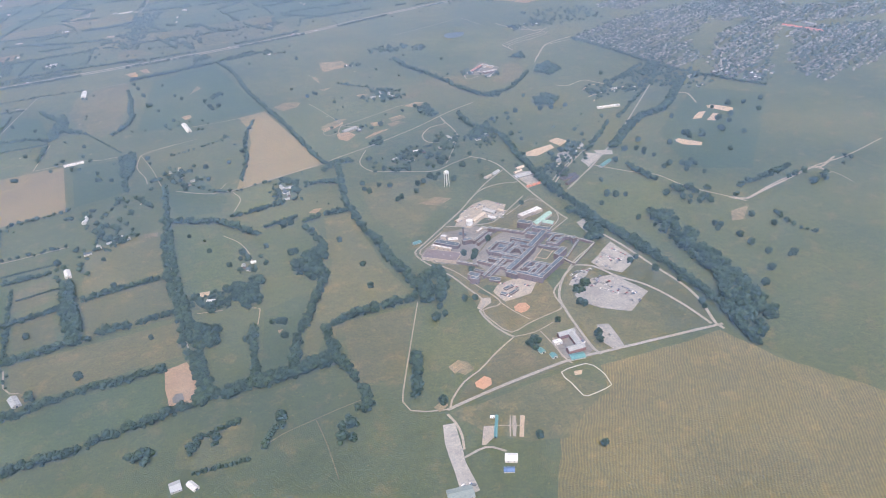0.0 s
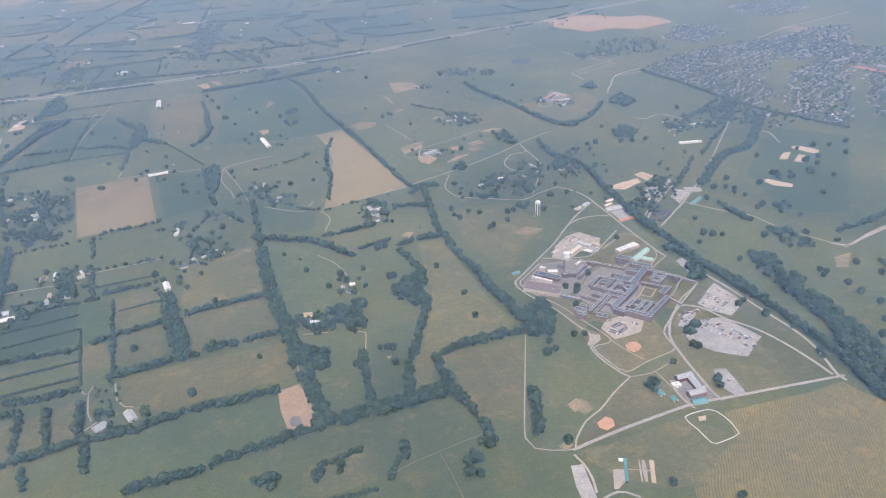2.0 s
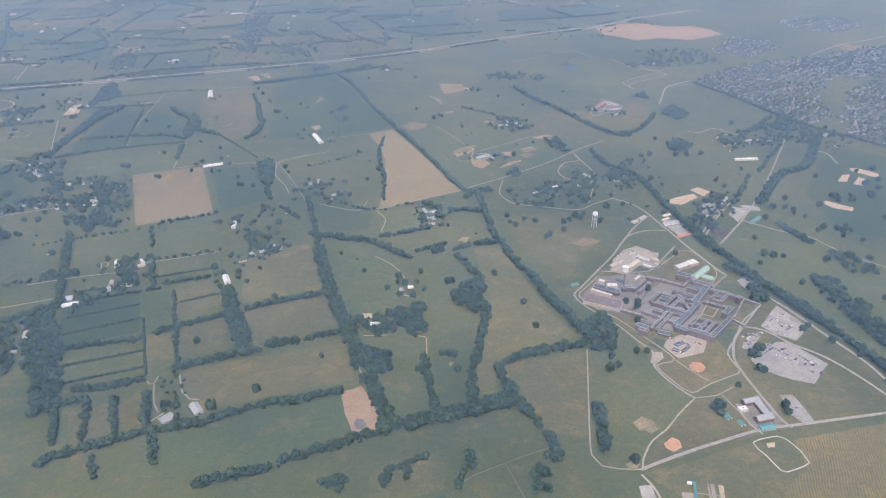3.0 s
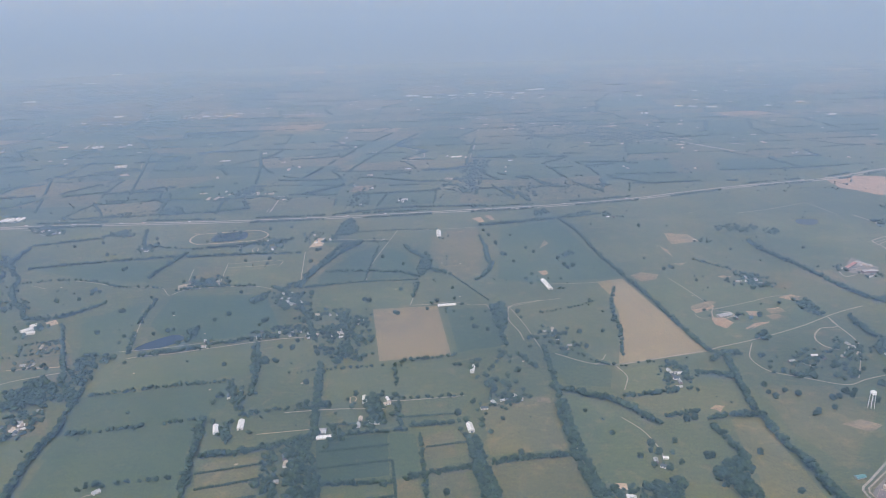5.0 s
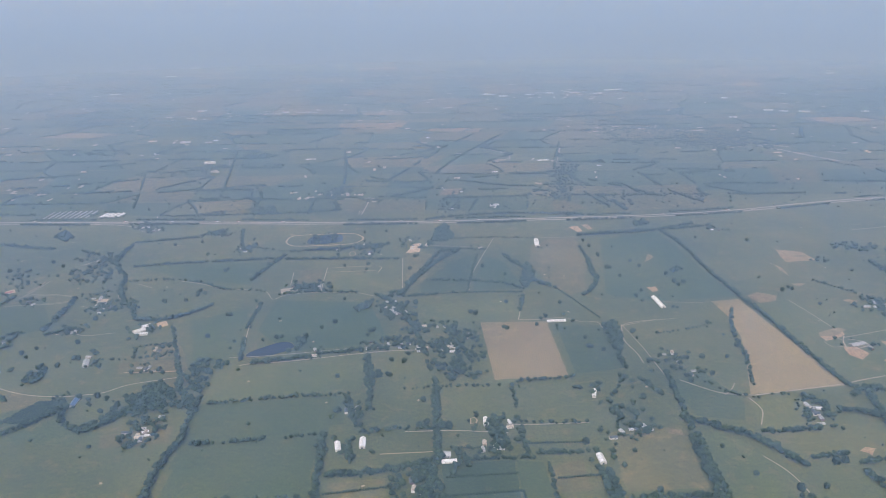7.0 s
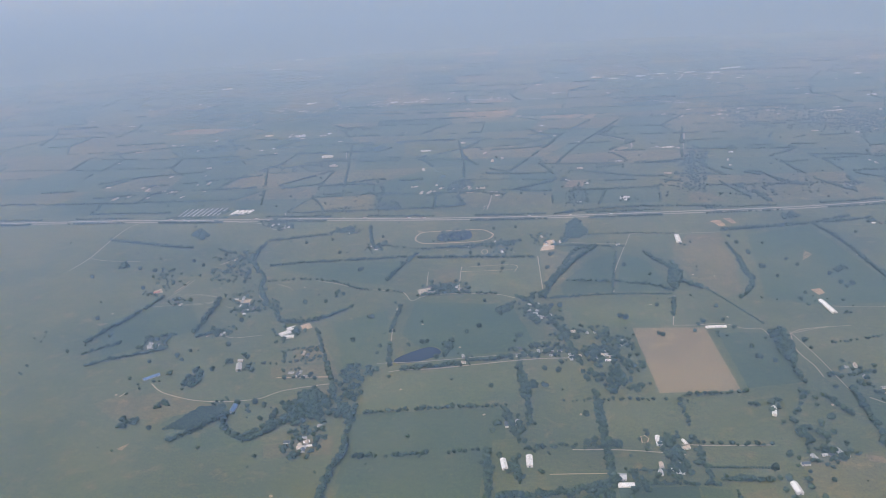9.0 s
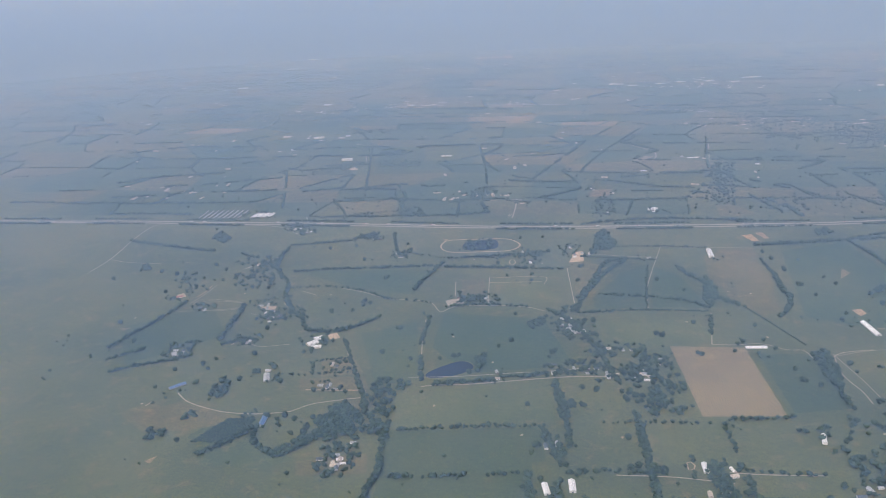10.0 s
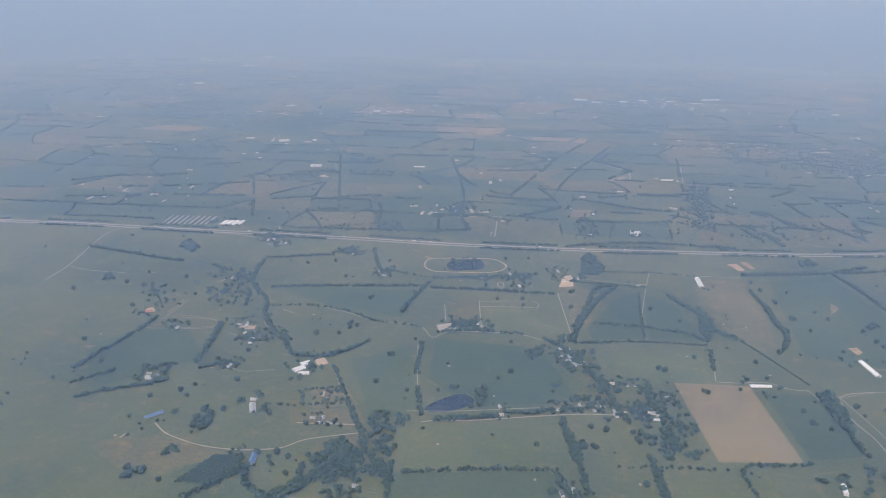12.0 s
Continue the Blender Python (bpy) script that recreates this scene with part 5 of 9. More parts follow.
hedge([(12.8, 361.1), (13.5, 328.3)], 8, 10, 1.0)
hedge([(141.6, 524.9), (141.7, 474.3), (142.5, 438.2), (144.6, 409.0), (146.6, 375.1), (144.9, 348.9)], 24, 12, 0.85)
hedge([(148.7, 338.3), (150.3, 322.7), (152.1, 302.4), (152.9, 286.2)], 22, 12, 0.8)
wood([(153.1, 369.6), (168.4, 361.2), (164.6, 339.4), (149.9, 341.0)], 0.9, 14)
wood([(175.3, 395.2), (190.1, 414.3), (206.3, 409.0), (200.0, 375.8), (174.3, 380.5)], 0.75, 13)
hedge([(189.7, 350.9), (186.2, 329.3), (184.0, 306.1), (183.6, 294.9)], 10, 11, 0.85)
hedge([(253.1, 477.6), (258.0, 445.8), (257.3, 427.2)], 16, 13, 0.75)
wood([(232.1, 422.0), (256.1, 432.2), (258.4, 417.8), (249.4, 386.8), (235.4, 395.4), (228.7, 410.1)], 0.9, 14)
hedge([(247.1, 387.6), (238.6, 367.1), (225.3, 342.8), (214.3, 320.2), (207.0, 293.0)], 20, 13, 0.7)
hedge([(302.4, 331.8), (277.4, 332.8), (251.7, 330.8), (237.7, 325.4), (232.9, 317.4), (233.2, 301.9), (234.3, 284.2), (237.8, 269.4), (240.3, 253.1), (238.7, 236.7)], 18, 13, 0.7)
wood([(309.5, 351.6), (327.7, 361.4), (330.8, 344.7), (316.2, 320.3), (303.2, 324.5)], 0.95, 15)
hedge([(158.0, 286.1), (174.1, 288.3), (195.5, 288.4), (210.2, 289.2), (229.1, 290.4)], 26, 13, 0.7)
hedge([(310.8, 602.8), (307.7, 574.9), (296.3, 507.9), (298.1, 490.1), (294.4, 455.8)], 14, 13, 0.75)
hedge([(294.4, 455.8), (301.1, 424.1), (301.7, 390.6), (304.3, 365.0), (306.4, 345.1)], 20, 14, 0.7)
hedge([(138.0, 548.4), (163.5, 534.3), (186.2, 521.2), (198.2, 506.3), (212.8, 483.6)], 18, 13, 0.75)
hedge([(195.3, 529.6), (213.2, 529.5), (246.0, 535.3)], 8, 10, 0.9)
hedge([(220.1, 493.7), (249.5, 500.4)], 9, 10, 0.9)
hedge([(251.3, 488.9), (275.3, 492.0), (298.4, 491.1)], 11, 11, 0.8)
hedge([(223.5, 589.0), (245.7, 588.5)], 5, 9, 1.1)
hedge([(270.2, 564.1), (288.8, 560.6), (301.8, 553.6)], 16, 13, 0.8)
hedge([(293.9, 586.5), (309.5, 598.7), (327.1, 597.4)], 12, 12, 0.8)
hedge([(250.9, 586.7), (259.7, 577.0), (263.1, 558.6)], 9, 10, 1.2)
hedge([(245.4, 1079.1), (259.6, 1008.8), (265.0, 906.6), (277.3, 805.5), (286.1, 739.8), (292.4, 664.7), (298.9, 612.8), (307.6, 596.4)], 9, 11, 0.85)
wood([(330.2, 567.4), (347.8, 601.1), (354.3, 580.9), (341.0, 554.1)], 0.55, 12)
wood([(352.3, 553.1), (382.3, 594.2), (392.0, 583.3), (378.2, 544.5), (356.1, 545.0)], 0.5, 12)
wood([(391.5, 561.2), (426.7, 590.3), (407.9, 541.6), (387.4, 538.7)], 0.5, 12)
wood([(353.2, 627.7), (371.2, 646.8), (370.7, 625.2)], 0.7, 12)
hedge([(474.5, 676.3), (469.8, 631.2), (484.3, 600.4), (483.2, 568.3), (476.1, 512.0), (469.9, 462.6)], 15, 13, 0.75)
hedge([(475.4, 485.7), (471.5, 456.1), (471.0, 433.1)], 24, 14, 0.7)
hedge([(469.8, 431.3), (472.0, 405.8), (473.8, 370.4), (475.4, 338.3), (476.9, 308.9)], 14, 12, 0.75)
hedge([(557.3, 458.6), (555.5, 440.4), (559.4, 415.4)], 12, 11, 0.85)
wood([(548.3, 391.3), (579.0, 403.2), (577.6, 381.7), (605.3, 367.3), (598.3, 354.1), (560.6, 356.5), (549.0, 375.3)], 0.45, 12)
wood([(519.3, 526.0), (556.7, 528.4), (534.8, 485.8), (488.3, 450.5), (473.2, 449.6)], 0.4, 12)
wood([(456.7, 364.9), (471.0, 366.6), (459.1, 343.6), (446.9, 347.6)], 0.9, 13)
hedge([(566.3, 496.0), (611.1, 533.5), (642.4, 555.9), (673.3, 562.9), (711.9, 596.2), (751.2, 633.9)], 22, 13, 0.75)
wood([(681.2, 679.5), (724.5, 699.4), (770.5, 720.5), (784.5, 678.9), (734.4, 618.6), (703.4, 639.5)], 0.6, 12)
wood([(572.0, 673.5), (593.0, 683.2), (596.1, 655.1), (575.6, 640.3), (562.1, 650.7)], 0.9, 12)
wood([(461.5, 608.1), (487.4, 625.3), (482.6, 601.0), (456.4, 585.2)], 0.8, 12)
hedge([(480.9, 932.2), (484.6, 886.2), (494.6, 849.3), (503.0, 812.1), (510.9, 760.3), (524.3, 717.3), (539.7, 703.4)], 16, 13, 0.75)
hedge([(524.3, 717.3), (554.2, 716.0), (581.2, 736.4), (614.8, 773.8)], 11, 12, 0.9)
wood([(621.7, 771.5), (655.4, 799.5), (657.9, 759.1), (631.3, 743.2)], 0.9, 12)
wood([(461.1, 1014.3), (498.4, 1015.4), (547.0, 974.1), (534.5, 955.0), (461.0, 987.2)], 0.5, 12)
wood([(623.1, 850.1), (649.1, 864.8), (641.4, 832.2)], 0.8, 11)
hedge([(379.8, 867.2), (417.6, 816.2), (434.2, 798.4)], 6, 9, 1.0)
wood([(401.1, 770.2), (430.2, 787.8), (434.7, 770.1), (408.5, 750.1)], 0.6, 12)
wood([(436.3, 719.4), (452.2, 714.1), (457.3, 682.1), (442.3, 675.5), (434.4, 697.7)], 0.8, 12)
hedge([(746.7, 887.9), (758.8, 820.9), (767.1, 721.7), (776.9, 669.8), (798.6, 617.8), (823.3, 568.4)], 8, 10, 0.9)
hedge([(752.2, 719.2), (710.9, 692.3), (684.4, 678.4)], 10, 11, 0.9)
wood([(661.7, 686.1), (681.8, 686.1), (680.7, 651.4), (658.6, 658.9)], 0.4, 11)
hedge([(3.8, 607.9), (29.1, 611.8), (59.1, 617.0)], 5, 10, 1.2)
hedge([(-99.0, 593.1), (-64.3, 598.0), (-4.4, 602.3)], 4, 8, 1.7)
wood([(-70.0, 707.4), (-61.2, 742.1), (-28.0, 708.1), (-18.9, 662.6), (-18.1, 623.7), (-39.1, 618.5), (-65.5, 639.3)], 0.28, 12)
wood([(-118.5, 695.6), (-92.9, 722.3), (-70.6, 693.4), (-73.5, 660.8), (-103.0, 664.2)], 0.25, 12)
wood([(-116.2, 737.4), (-99.0, 778.9), (-85.1, 705.3), (-100.0, 703.2)], 0.4, 11)
wood([(-21.5, 537.2), (-16.2, 550.4), (-8.1, 532.9), (-2.4, 498.4), (-8.8, 491.7), (-16.4, 507.5)], 0.8, 12)
hedge([(2.6, 604.7), (5.1, 564.3)], 5, 9, 1.0)
hedge([(5.7, 533.2), (9.7, 497.1)], 8, 11, 1.0)
hedge([(-4.3, 539.5), (17.7, 539.3), (40.2, 540.1), (63.1, 540.0)], 5, 9, 1.6)
wood([(66.5, 601.9), (87.0, 607.8), (97.9, 573.3), (122.1, 536.8), (117.4, 511.8), (99.9, 527.9), (85.9, 527.2), (80.0, 556.2)], 0.4, 12)
wood([(95.6, 624.6), (111.6, 626.1), (113.9, 586.3), (121.7, 559.6), (106.8, 558.7), (96.1, 586.0)], 0.45, 12)
wood([(104.4, 736.2), (119.7, 739.9), (119.6, 689.7), (109.7, 662.3), (105.0, 694.5)], 0.9, 12)
hedge([(108.6, 662.6), (111.0, 633.1)], 9, 11, 1.0)
hedge([(146.0, 628.5), (144.7, 576.1), (143.1, 529.9)], 11, 11, 0.9)
hedge([(118.9, 616.9), (131.9, 586.6)], 14, 12, 0.9)
hedge([(-113.2, 851.1), (-94.7, 914.1), (-79.0, 973.3), (-56.2, 985.5)], 15, 12, 0.8)
hedge([(-96.3, 1004.2), (-83.7, 1082.0)], 9, 11, 0.9)
hedge([(-112.5, 997.1), (-14.3, 989.1)], 3, 6, 1.4)
hedge([(-27.0, 968.0), (-34.5, 889.4), (-38.9, 829.9)], 4, 8, 1.3)
hedge([(117.7, 1051.6), (175.6, 1063.3), (240.8, 1077.3)], 9, 10, 0.9)
hedge([(245.4, 1079.1), (304.4, 1112.2)], 11, 11, 0.9)
hedge([(189.0, 1419.1), (244.3, 1348.1), (296.0, 1281.5)], 14, 12, 0.85)
hedge([(-254.9, 1409.3), (-163.4, 1399.0), (-71.7, 1412.3), (26.1, 1368.2), (113.7, 1355.8)], 14, 12, 0.9)
hedge([(-207.5, 1392.6), (-156.1, 1570.2), (-116.8, 1706.1)], 11, 11, 0.9)
hedge([(302.9, 1461.2), (323.2, 1319.9), (358.3, 1236.5)], 12, 11, 0.9)
hedge([(-91.6, 867.2), (-42.0, 864.6), (2.8, 855.7), (28.8, 836.6)], 8, 10, 1.1)
hedge([(461.3, 404.5), (471.0, 366.8), (477.9, 344.7), (480.1, 310.5), (481.2, 278.2), (481.3, 247.7), (478.0, 216.0), (472.1, 189.0)], 13, 12, 0.75)
wood([(520.6, 368.2), (529.5, 357.5), (526.3, 331.3), (519.7, 289.5), (519.0, 258.5), (505.1, 210.8), (474.4, 189.1), (478.0, 216.0), (500.4, 259.7), (503.4, 307.8), (509.0, 351.6)], 0.85, 14)
wood([(656.5, 368.7), (689.7, 363.7), (743.3, 377.3), (731.6, 353.8), (663.9, 337.7), (624.7, 334.5)], 0.12, 12)
hedge([(606.3, 320.9), (600.4, 296.4), (608.5, 276.4)], 4, 8, 1.0)
hedge([(607.9, 369.3), (642.5, 373.9), (680.4, 380.6)], 8, 11, 1.1)
wood([(106.8, 255.3), (114.2, 257.4), (123.2, 247.6), (115.3, 244.7)], 0.9, 13)
hedge([(137.2, 244.2), (142.1, 248.9), (144.8, 254.8)], 10, 11, 0.85)
hedge([(144.8, 254.8), (155.1, 256.2), (166.6, 259.3)], 5, 7, 0.9)
wood([(150.2, 247.4), (154.5, 250.2), (157.9, 245.2), (152.3, 244.1)], 0.9, 10)
hedge([(137.3, 229.0), (156.2, 227.6), (168.0, 226.5)], 3, 5, 1.0)
hedge([(176.2, 229.6), (180.7, 237.8), (186.2, 242.4)], 10, 11, 0.85)
wood([(185.8, 248.6), (192.0, 255.9), (193.6, 243.9), (185.8, 240.2)], 0.8, 12)
wood([(217.6, 237.5), (238.9, 253.9), (240.7, 236.7), (225.0, 205.3), (213.9, 210.5)], 0.35, 12)
hedge([(279.5, 272.8), (273.9, 254.1), (266.1, 235.2)], 18, 13, 0.8)
hedge([(-473.7, 861.5), (-427.8, 868.4), (-407.2, 868.2), (-370.6, 857.1), (-339.9, 837.8), (-313.6, 835.5), (-283.8, 829.4)], 6, 9, 1.3)
hedge([(-368.6, 748.0), (-348.8, 763.8), (-332.8, 787.6)], 13, 12, 0.85)
hedge([(-291.6, 963.2), (-302.7, 913.9), (-312.2, 865.9)], 13, 12, 0.85)
hedge([(-276.7, 791.7), (-275.1, 746.7), (-274.2, 720.8)], 10, 11, 1.1)
hedge([(-268.9, 696.1), (-258.4, 647.7)], 9, 11, 1.2)
hedge([(-485.9, 917.4), (-431.2, 929.7), (-375.0, 938.4), (-304.3, 949.4)], 9, 10, 0.85)
hedge([(-287.9, 946.1), (-225.0, 948.2), (-133.3, 947.3)], 11, 11, 0.85)
hedge([(-529.5, 1021.5), (-477.5, 1037.0), (-439.7, 1048.0)], 9, 10, 0.9)
wood([(-444.2, 1049.7), (-438.4, 1075.7), (-413.0, 1092.8), (-400.9, 1056.7)], 0.6, 11)
hedge([(-387.6, 1083.9), (-371.9, 1025.7), (-358.7, 990.0)], 14, 11, 0.85)
hedge([(-349.9, 1000.1), (-293.9, 981.2)], 4, 8, 1.4)
hedge([(-289.7, 977.7), (-242.5, 989.3), (-190.9, 999.4), (-153.7, 1013.7)], 10, 11, 0.9)
wood([(-205.2, 984.8), (-191.2, 1010.0), (-161.2, 1014.7), (-168.6, 986.5)], 0.5, 11)
wood([(-93.5, 1023.2), (-90.8, 1087.1), (-75.3, 1114.2), (-60.9, 1052.4), (-70.8, 1026.8)], 0.9, 11)
hedge([(-66.0, 1038.3), (-9.2, 1042.9), (57.2, 1040.5)], 5, 8, 1.0)
hedge([(-51.5, 986.7), (-78.5, 939.2), (-95.6, 893.7), (-109.9, 852.3), (-116.4, 815.3)], 18, 13, 0.75)
hedge([(-116.5, 812.6), (-77.1, 819.7)], 8, 10, 0.9)
hedge([(-76.8, 822.5), (-22.4, 827.8), (25.0, 827.9)], 3, 6, 1.7)
hedge([(7.6, 967.1), (19.0, 936.4), (33.8, 911.5), (36.4, 874.1), (47.2, 859.3), (66.5, 840.8)], 17, 13, 0.75)
wood([(37.8, 930.6), (45.8, 887.7), (30.9, 835.6), (25.5, 857.6)], 0.9, 12)
hedge([(67.3, 843.2), (83.2, 807.0), (105.6, 754.6)], 3, 4, 1.0)
hedge([(120.0, 943.0), (118.0, 893.9), (120.3, 871.6), (111.5, 841.9), (97.4, 817.2)], 18, 13, 0.75)
hedge([(117.0, 997.2), (120.0, 943.0)], 8, 10, 0.9)
hedge([(119.5, 1054.5), (174.2, 1065.3), (238.0, 1079.7)], 9, 11, 0.85)
hedge([(260.6, 1081.1), (326.0, 1100.2)], 9, 11, 0.85)
wood([(213.2, 1116.7), (234.6, 1134.5), (238.9, 1111.4), (214.7, 1098.4)], 0.9, 11)
wood([(216.9, 902.4), (231.5, 915.5), (233.2, 903.3), (219.4, 893.7)], 0.9, 11)
hedge([(26.5, 818.6), (20.2, 771.2)], 7, 10, 1.2)
hedge([(-149.5, 817.4), (-131.9, 802.2), (-115.8, 774.7), (-101.5, 741.0), (-91.0, 709.7), (-83.8, 680.7)], 15, 12, 0.8)
wood([(-167.6, 777.3), (-149.8, 802.2), (-148.3, 785.2), (-161.8, 766.8)], 0.8, 11)
wood([(-212.9, 696.6), (-206.9, 710.3), (-202.6, 681.6), (-209.4, 666.9)], 0.9, 12)
hedge([(-247.5, 641.0), (-216.1, 649.0), (-191.7, 656.1)], 9, 11, 0.9)
hedge([(-187.0, 662.4), (-162.0, 665.9), (-140.8, 674.6)], 10, 11, 0.85)
hedge([(-131.7, 677.8), (-116.7, 676.1), (-103.2, 687.7)], 11, 11, 0.9)
wood([(-100.6, 689.0), (-75.7, 729.0), (-54.1, 732.1), (-47.4, 691.6), (-33.1, 674.5), (-25.6, 640.4), (-47.5, 621.1), (-64.7, 626.8), (-82.9, 667.6)], 0.3, 12)
wood([(-62.4, 642.0), (-41.4, 655.3), (-24.4, 624.2), (-17.4, 612.0), (-54.5, 606.9)], 0.6, 12)
hedge([(-135.6, 655.7), (-131.7, 625.8), (-129.3, 609.9), (-126.4, 597.1)], 12, 12, 0.85)
wood([(-300.9, 622.0), (-283.7, 635.0), (-266.1, 633.0), (-275.8, 617.7), (-287.3, 607.6), (-279.6, 591.7), (-270.1, 585.2), (-291.7, 578.4), (-305.7, 600.1)], 0.65, 12)
hedge([(-320.3, 646.6), (-308.0, 621.0), (-297.1, 593.2)], 13, 12, 0.85)
hedge([(-357.7, 728.7), (-336.4, 681.2), (-318.3, 642.2)], 8, 10, 1.1)
hedge([(-351.0, 519.5), (-335.3, 540.1), (-322.3, 555.8), (-311.6, 575.7)], 26, 13, 0.75)
wood([(-328.8, 584.9), (-320.9, 603.8), (-307.9, 597.4), (-308.1, 580.0)], 0.85, 12)
hedge([(-416.4, 512.6), (-404.8, 527.3), (-393.6, 542.6), (-382.8, 557.7)], 14, 12, 0.8)
hedge([(-383.2, 548.2), (-374.6, 534.8), (-361.9, 523.8), (-349.2, 519.1)], 14, 12, 0.8)
wood([(-430.9, 531.3), (-413.4, 568.7), (-387.6, 570.6), (-395.4, 549.5), (-411.5, 532.5)], 0.9, 4)
wood([(-445.8, 593.3), (-451.1, 616.2), (-449.1, 635.2), (-436.6, 622.8), (-434.9, 603.4)], 0.95, 12)
wood([(-454.4, 560.8), (-454.1, 574.9), (-443.2, 570.8), (-446.7, 559.5)], 0.9, 11)
wood([(-472.3, 529.1), (-473.5, 543.9), (-455.5, 546.4), (-459.7, 530.8)], 0.9, 11)
hedge([(-573.6, 634.3), (-554.6, 648.2), (-520.6, 666.7), (-503.8, 677.8)], 9, 10, 0.9)
hedge([(-594.1, 658.4), (-564.9, 685.9)], 8, 10, 1.0)
hedge([(-541.0, 695.1), (-511.7, 708.8)], 7, 10, 1.4)
hedge([(-504.2, 804.0), (-498.6, 765.9), (-493.9, 733.6), (-491.9, 714.1)], 17, 13, 0.8)
hedge([(-487.0, 702.9), (-464.3, 718.1), (-450.4, 715.3)], 9, 10, 0.9)
hedge([(-506.5, 814.4), (-457.5, 834.3)], 4, 9, 1.5)
hedge([(-475.2, 869.8), (-462.8, 830.3), (-444.4, 799.5), (-423.5, 774.3), (-404.8, 744.0), (-387.8, 742.7), (-361.5, 747.8)], 12, 12, 0.9)
hedge([(-455.3, 769.6), (-436.1, 775.1)], 5, 9, 0.9)
wood([(-485.8, 779.0), (-466.9, 787.5), (-450.9, 773.0), (-462.9, 760.3)], 0.3, 11)
hedge([(-378.6, 674.2), (-341.6, 686.8)], 4, 7, 1.9)
hedge([(-368.7, 650.3), (-326.9, 659.2)], 4, 8, 1.2)
hedge([(-397.8, 648.2), (-370.3, 647.2)], 4, 8, 1.7)
hedge([(-373.7, 675.9), (-366.2, 650.7)], 5, 8, 1.0)
wood([(-362.2, 660.1), (-351.7, 673.8), (-344.2, 659.7)], 0.3, 10)
wood([(-565.8, 897.4), (-533.1, 925.6), (-492.2, 893.9), (-489.8, 848.9), (-535.1, 858.9), (-562.0, 872.4)], 0.4, 12)
hedge([(-527.9, 1012.3), (-520.5, 947.8), (-500.6, 907.5), (-475.6, 875.0)], 17, 13, 0.85)
wood([(-551.7, 959.6), (-538.2, 979.0), (-510.7, 929.1), (-525.4, 915.1)], 0.6, 12)
hedge([(-588.3, 982.1), (-556.3, 965.3)], 8, 10, 0.9)
hedge([(-793.2, 1030.7), (-732.1, 1013.0), (-674.7, 998.2), (-636.7, 990.3)], 12, 11, 0.8)
wood([(-667.3, 1048.7), (-666.1, 1078.0), (-636.0, 1051.2), (-639.2, 1028.0)], 0.95, 11)
wood([(-640.2, 871.1), (-637.9, 909.3), (-573.2, 881.5), (-549.4, 876.1), (-579.8, 835.3), (-619.8, 846.0)], 0.2, 11)
hedge([(-580.6, 809.4), (-586.1, 781.4), (-593.7, 737.1), (-599.7, 715.7), (-604.8, 684.8)], 12, 11, 0.9)
wood([(-704.4, 906.8), (-707.8, 932.9), (-689.4, 911.2)], 0.9, 11)
hedge([(-525.4, 1273.6), (-451.9, 1290.0), (-417.6, 1257.0)], 8, 10, 1.0)
hedge([(-447.1, 1363.6), (-416.7, 1292.4), (-408.2, 1218.7)], 12, 11, 0.9)
hedge([(-334.3, 1257.7), (-264.2, 1269.7)], 8, 10, 1.0)
hedge([(-314.4, 1257.7), (-306.4, 1174.2)], 7, 10, 1.0)
hedge([(-470.5, 1186.0), (-387.8, 1209.4)], 5, 9, 1.4)
hedge([(-53.4, 1333.7), (43.2, 1339.7), (99.3, 1325.0)], 9, 11, 0.9)
hedge([(-25.2, 1273.9), (-39.3, 1189.6)], 9, 11, 0.9)
wood([(147.7, 1557.2), (192.2, 1556.0), (132.4, 1247.3), (88.7, 1270.7), (119.6, 1404.3)], 0.4, 12)
hedge([(188.6, 1412.5), (217.3, 1391.3), (248.9, 1367.9), (265.8, 1303.7), (301.4, 1278.5), (319.2, 1251.7)], 15, 12, 0.85)
hedge([(303.7, 1452.0), (308.7, 1378.2), (304.5, 1307.0)], 11, 11, 0.9)
hedge([(295.9, 1442.8), (399.1, 1468.7), (489.5, 1476.6)], 10, 11, 0.9)
hedge([(167.8, 1316.4), (181.6, 1258.5), (196.8, 1214.4)], 11, 11, 0.9)
wood([(181.8, 1292.7), (257.4, 1305.4), (236.7, 1223.8), (182.9, 1201.0)], 0.25, 11)
hedge([(-110.7, 1139.5), (-24.8, 1167.0), (59.7, 1172.6), (140.8, 1167.2)], 16, 12, 0.8)
hedge([(-981.8, 1347.6), (-843.3, 1381.7), (-707.4, 1433.9)], 12, 11, 0.9)
hedge([(-987.0, 1275.8), (-860.2, 1306.3)], 10, 11, 0.9)
hedge([(-716.0, 1485.5), (-664.8, 1345.2), (-620.3, 1215.5)], 7, 10, 0.9)
hedge([(-594.7, 1719.2), (-548.4, 1526.8), (-492.8, 1293.8)], 8, 10, 1.0)
hedge([(-582.9, 1708.7), (-471.4, 1743.5), (-341.2, 1756.1)], 8, 11, 0.9)
hedge([(-725.4, 1514.4), (-683.4, 1496.6), (-639.7, 1514.9)], 14, 12, 0.9)
wood([(-664.5, 1475.3), (-609.7, 1568.1), (-574.5, 1491.9), (-646.2, 1454.6)], 0.3, 11)
hedge([(-338.7, 1731.1), (-300.5, 1518.1), (-282.5, 1384.7)], 12, 12, 0.9)
hedge([(-198.9, 1419.9), (-171.1, 1517.9), (-135.5, 1652.2), (-101.0, 1777.4), (-13.2, 2008.7)], 10, 11, 0.85)
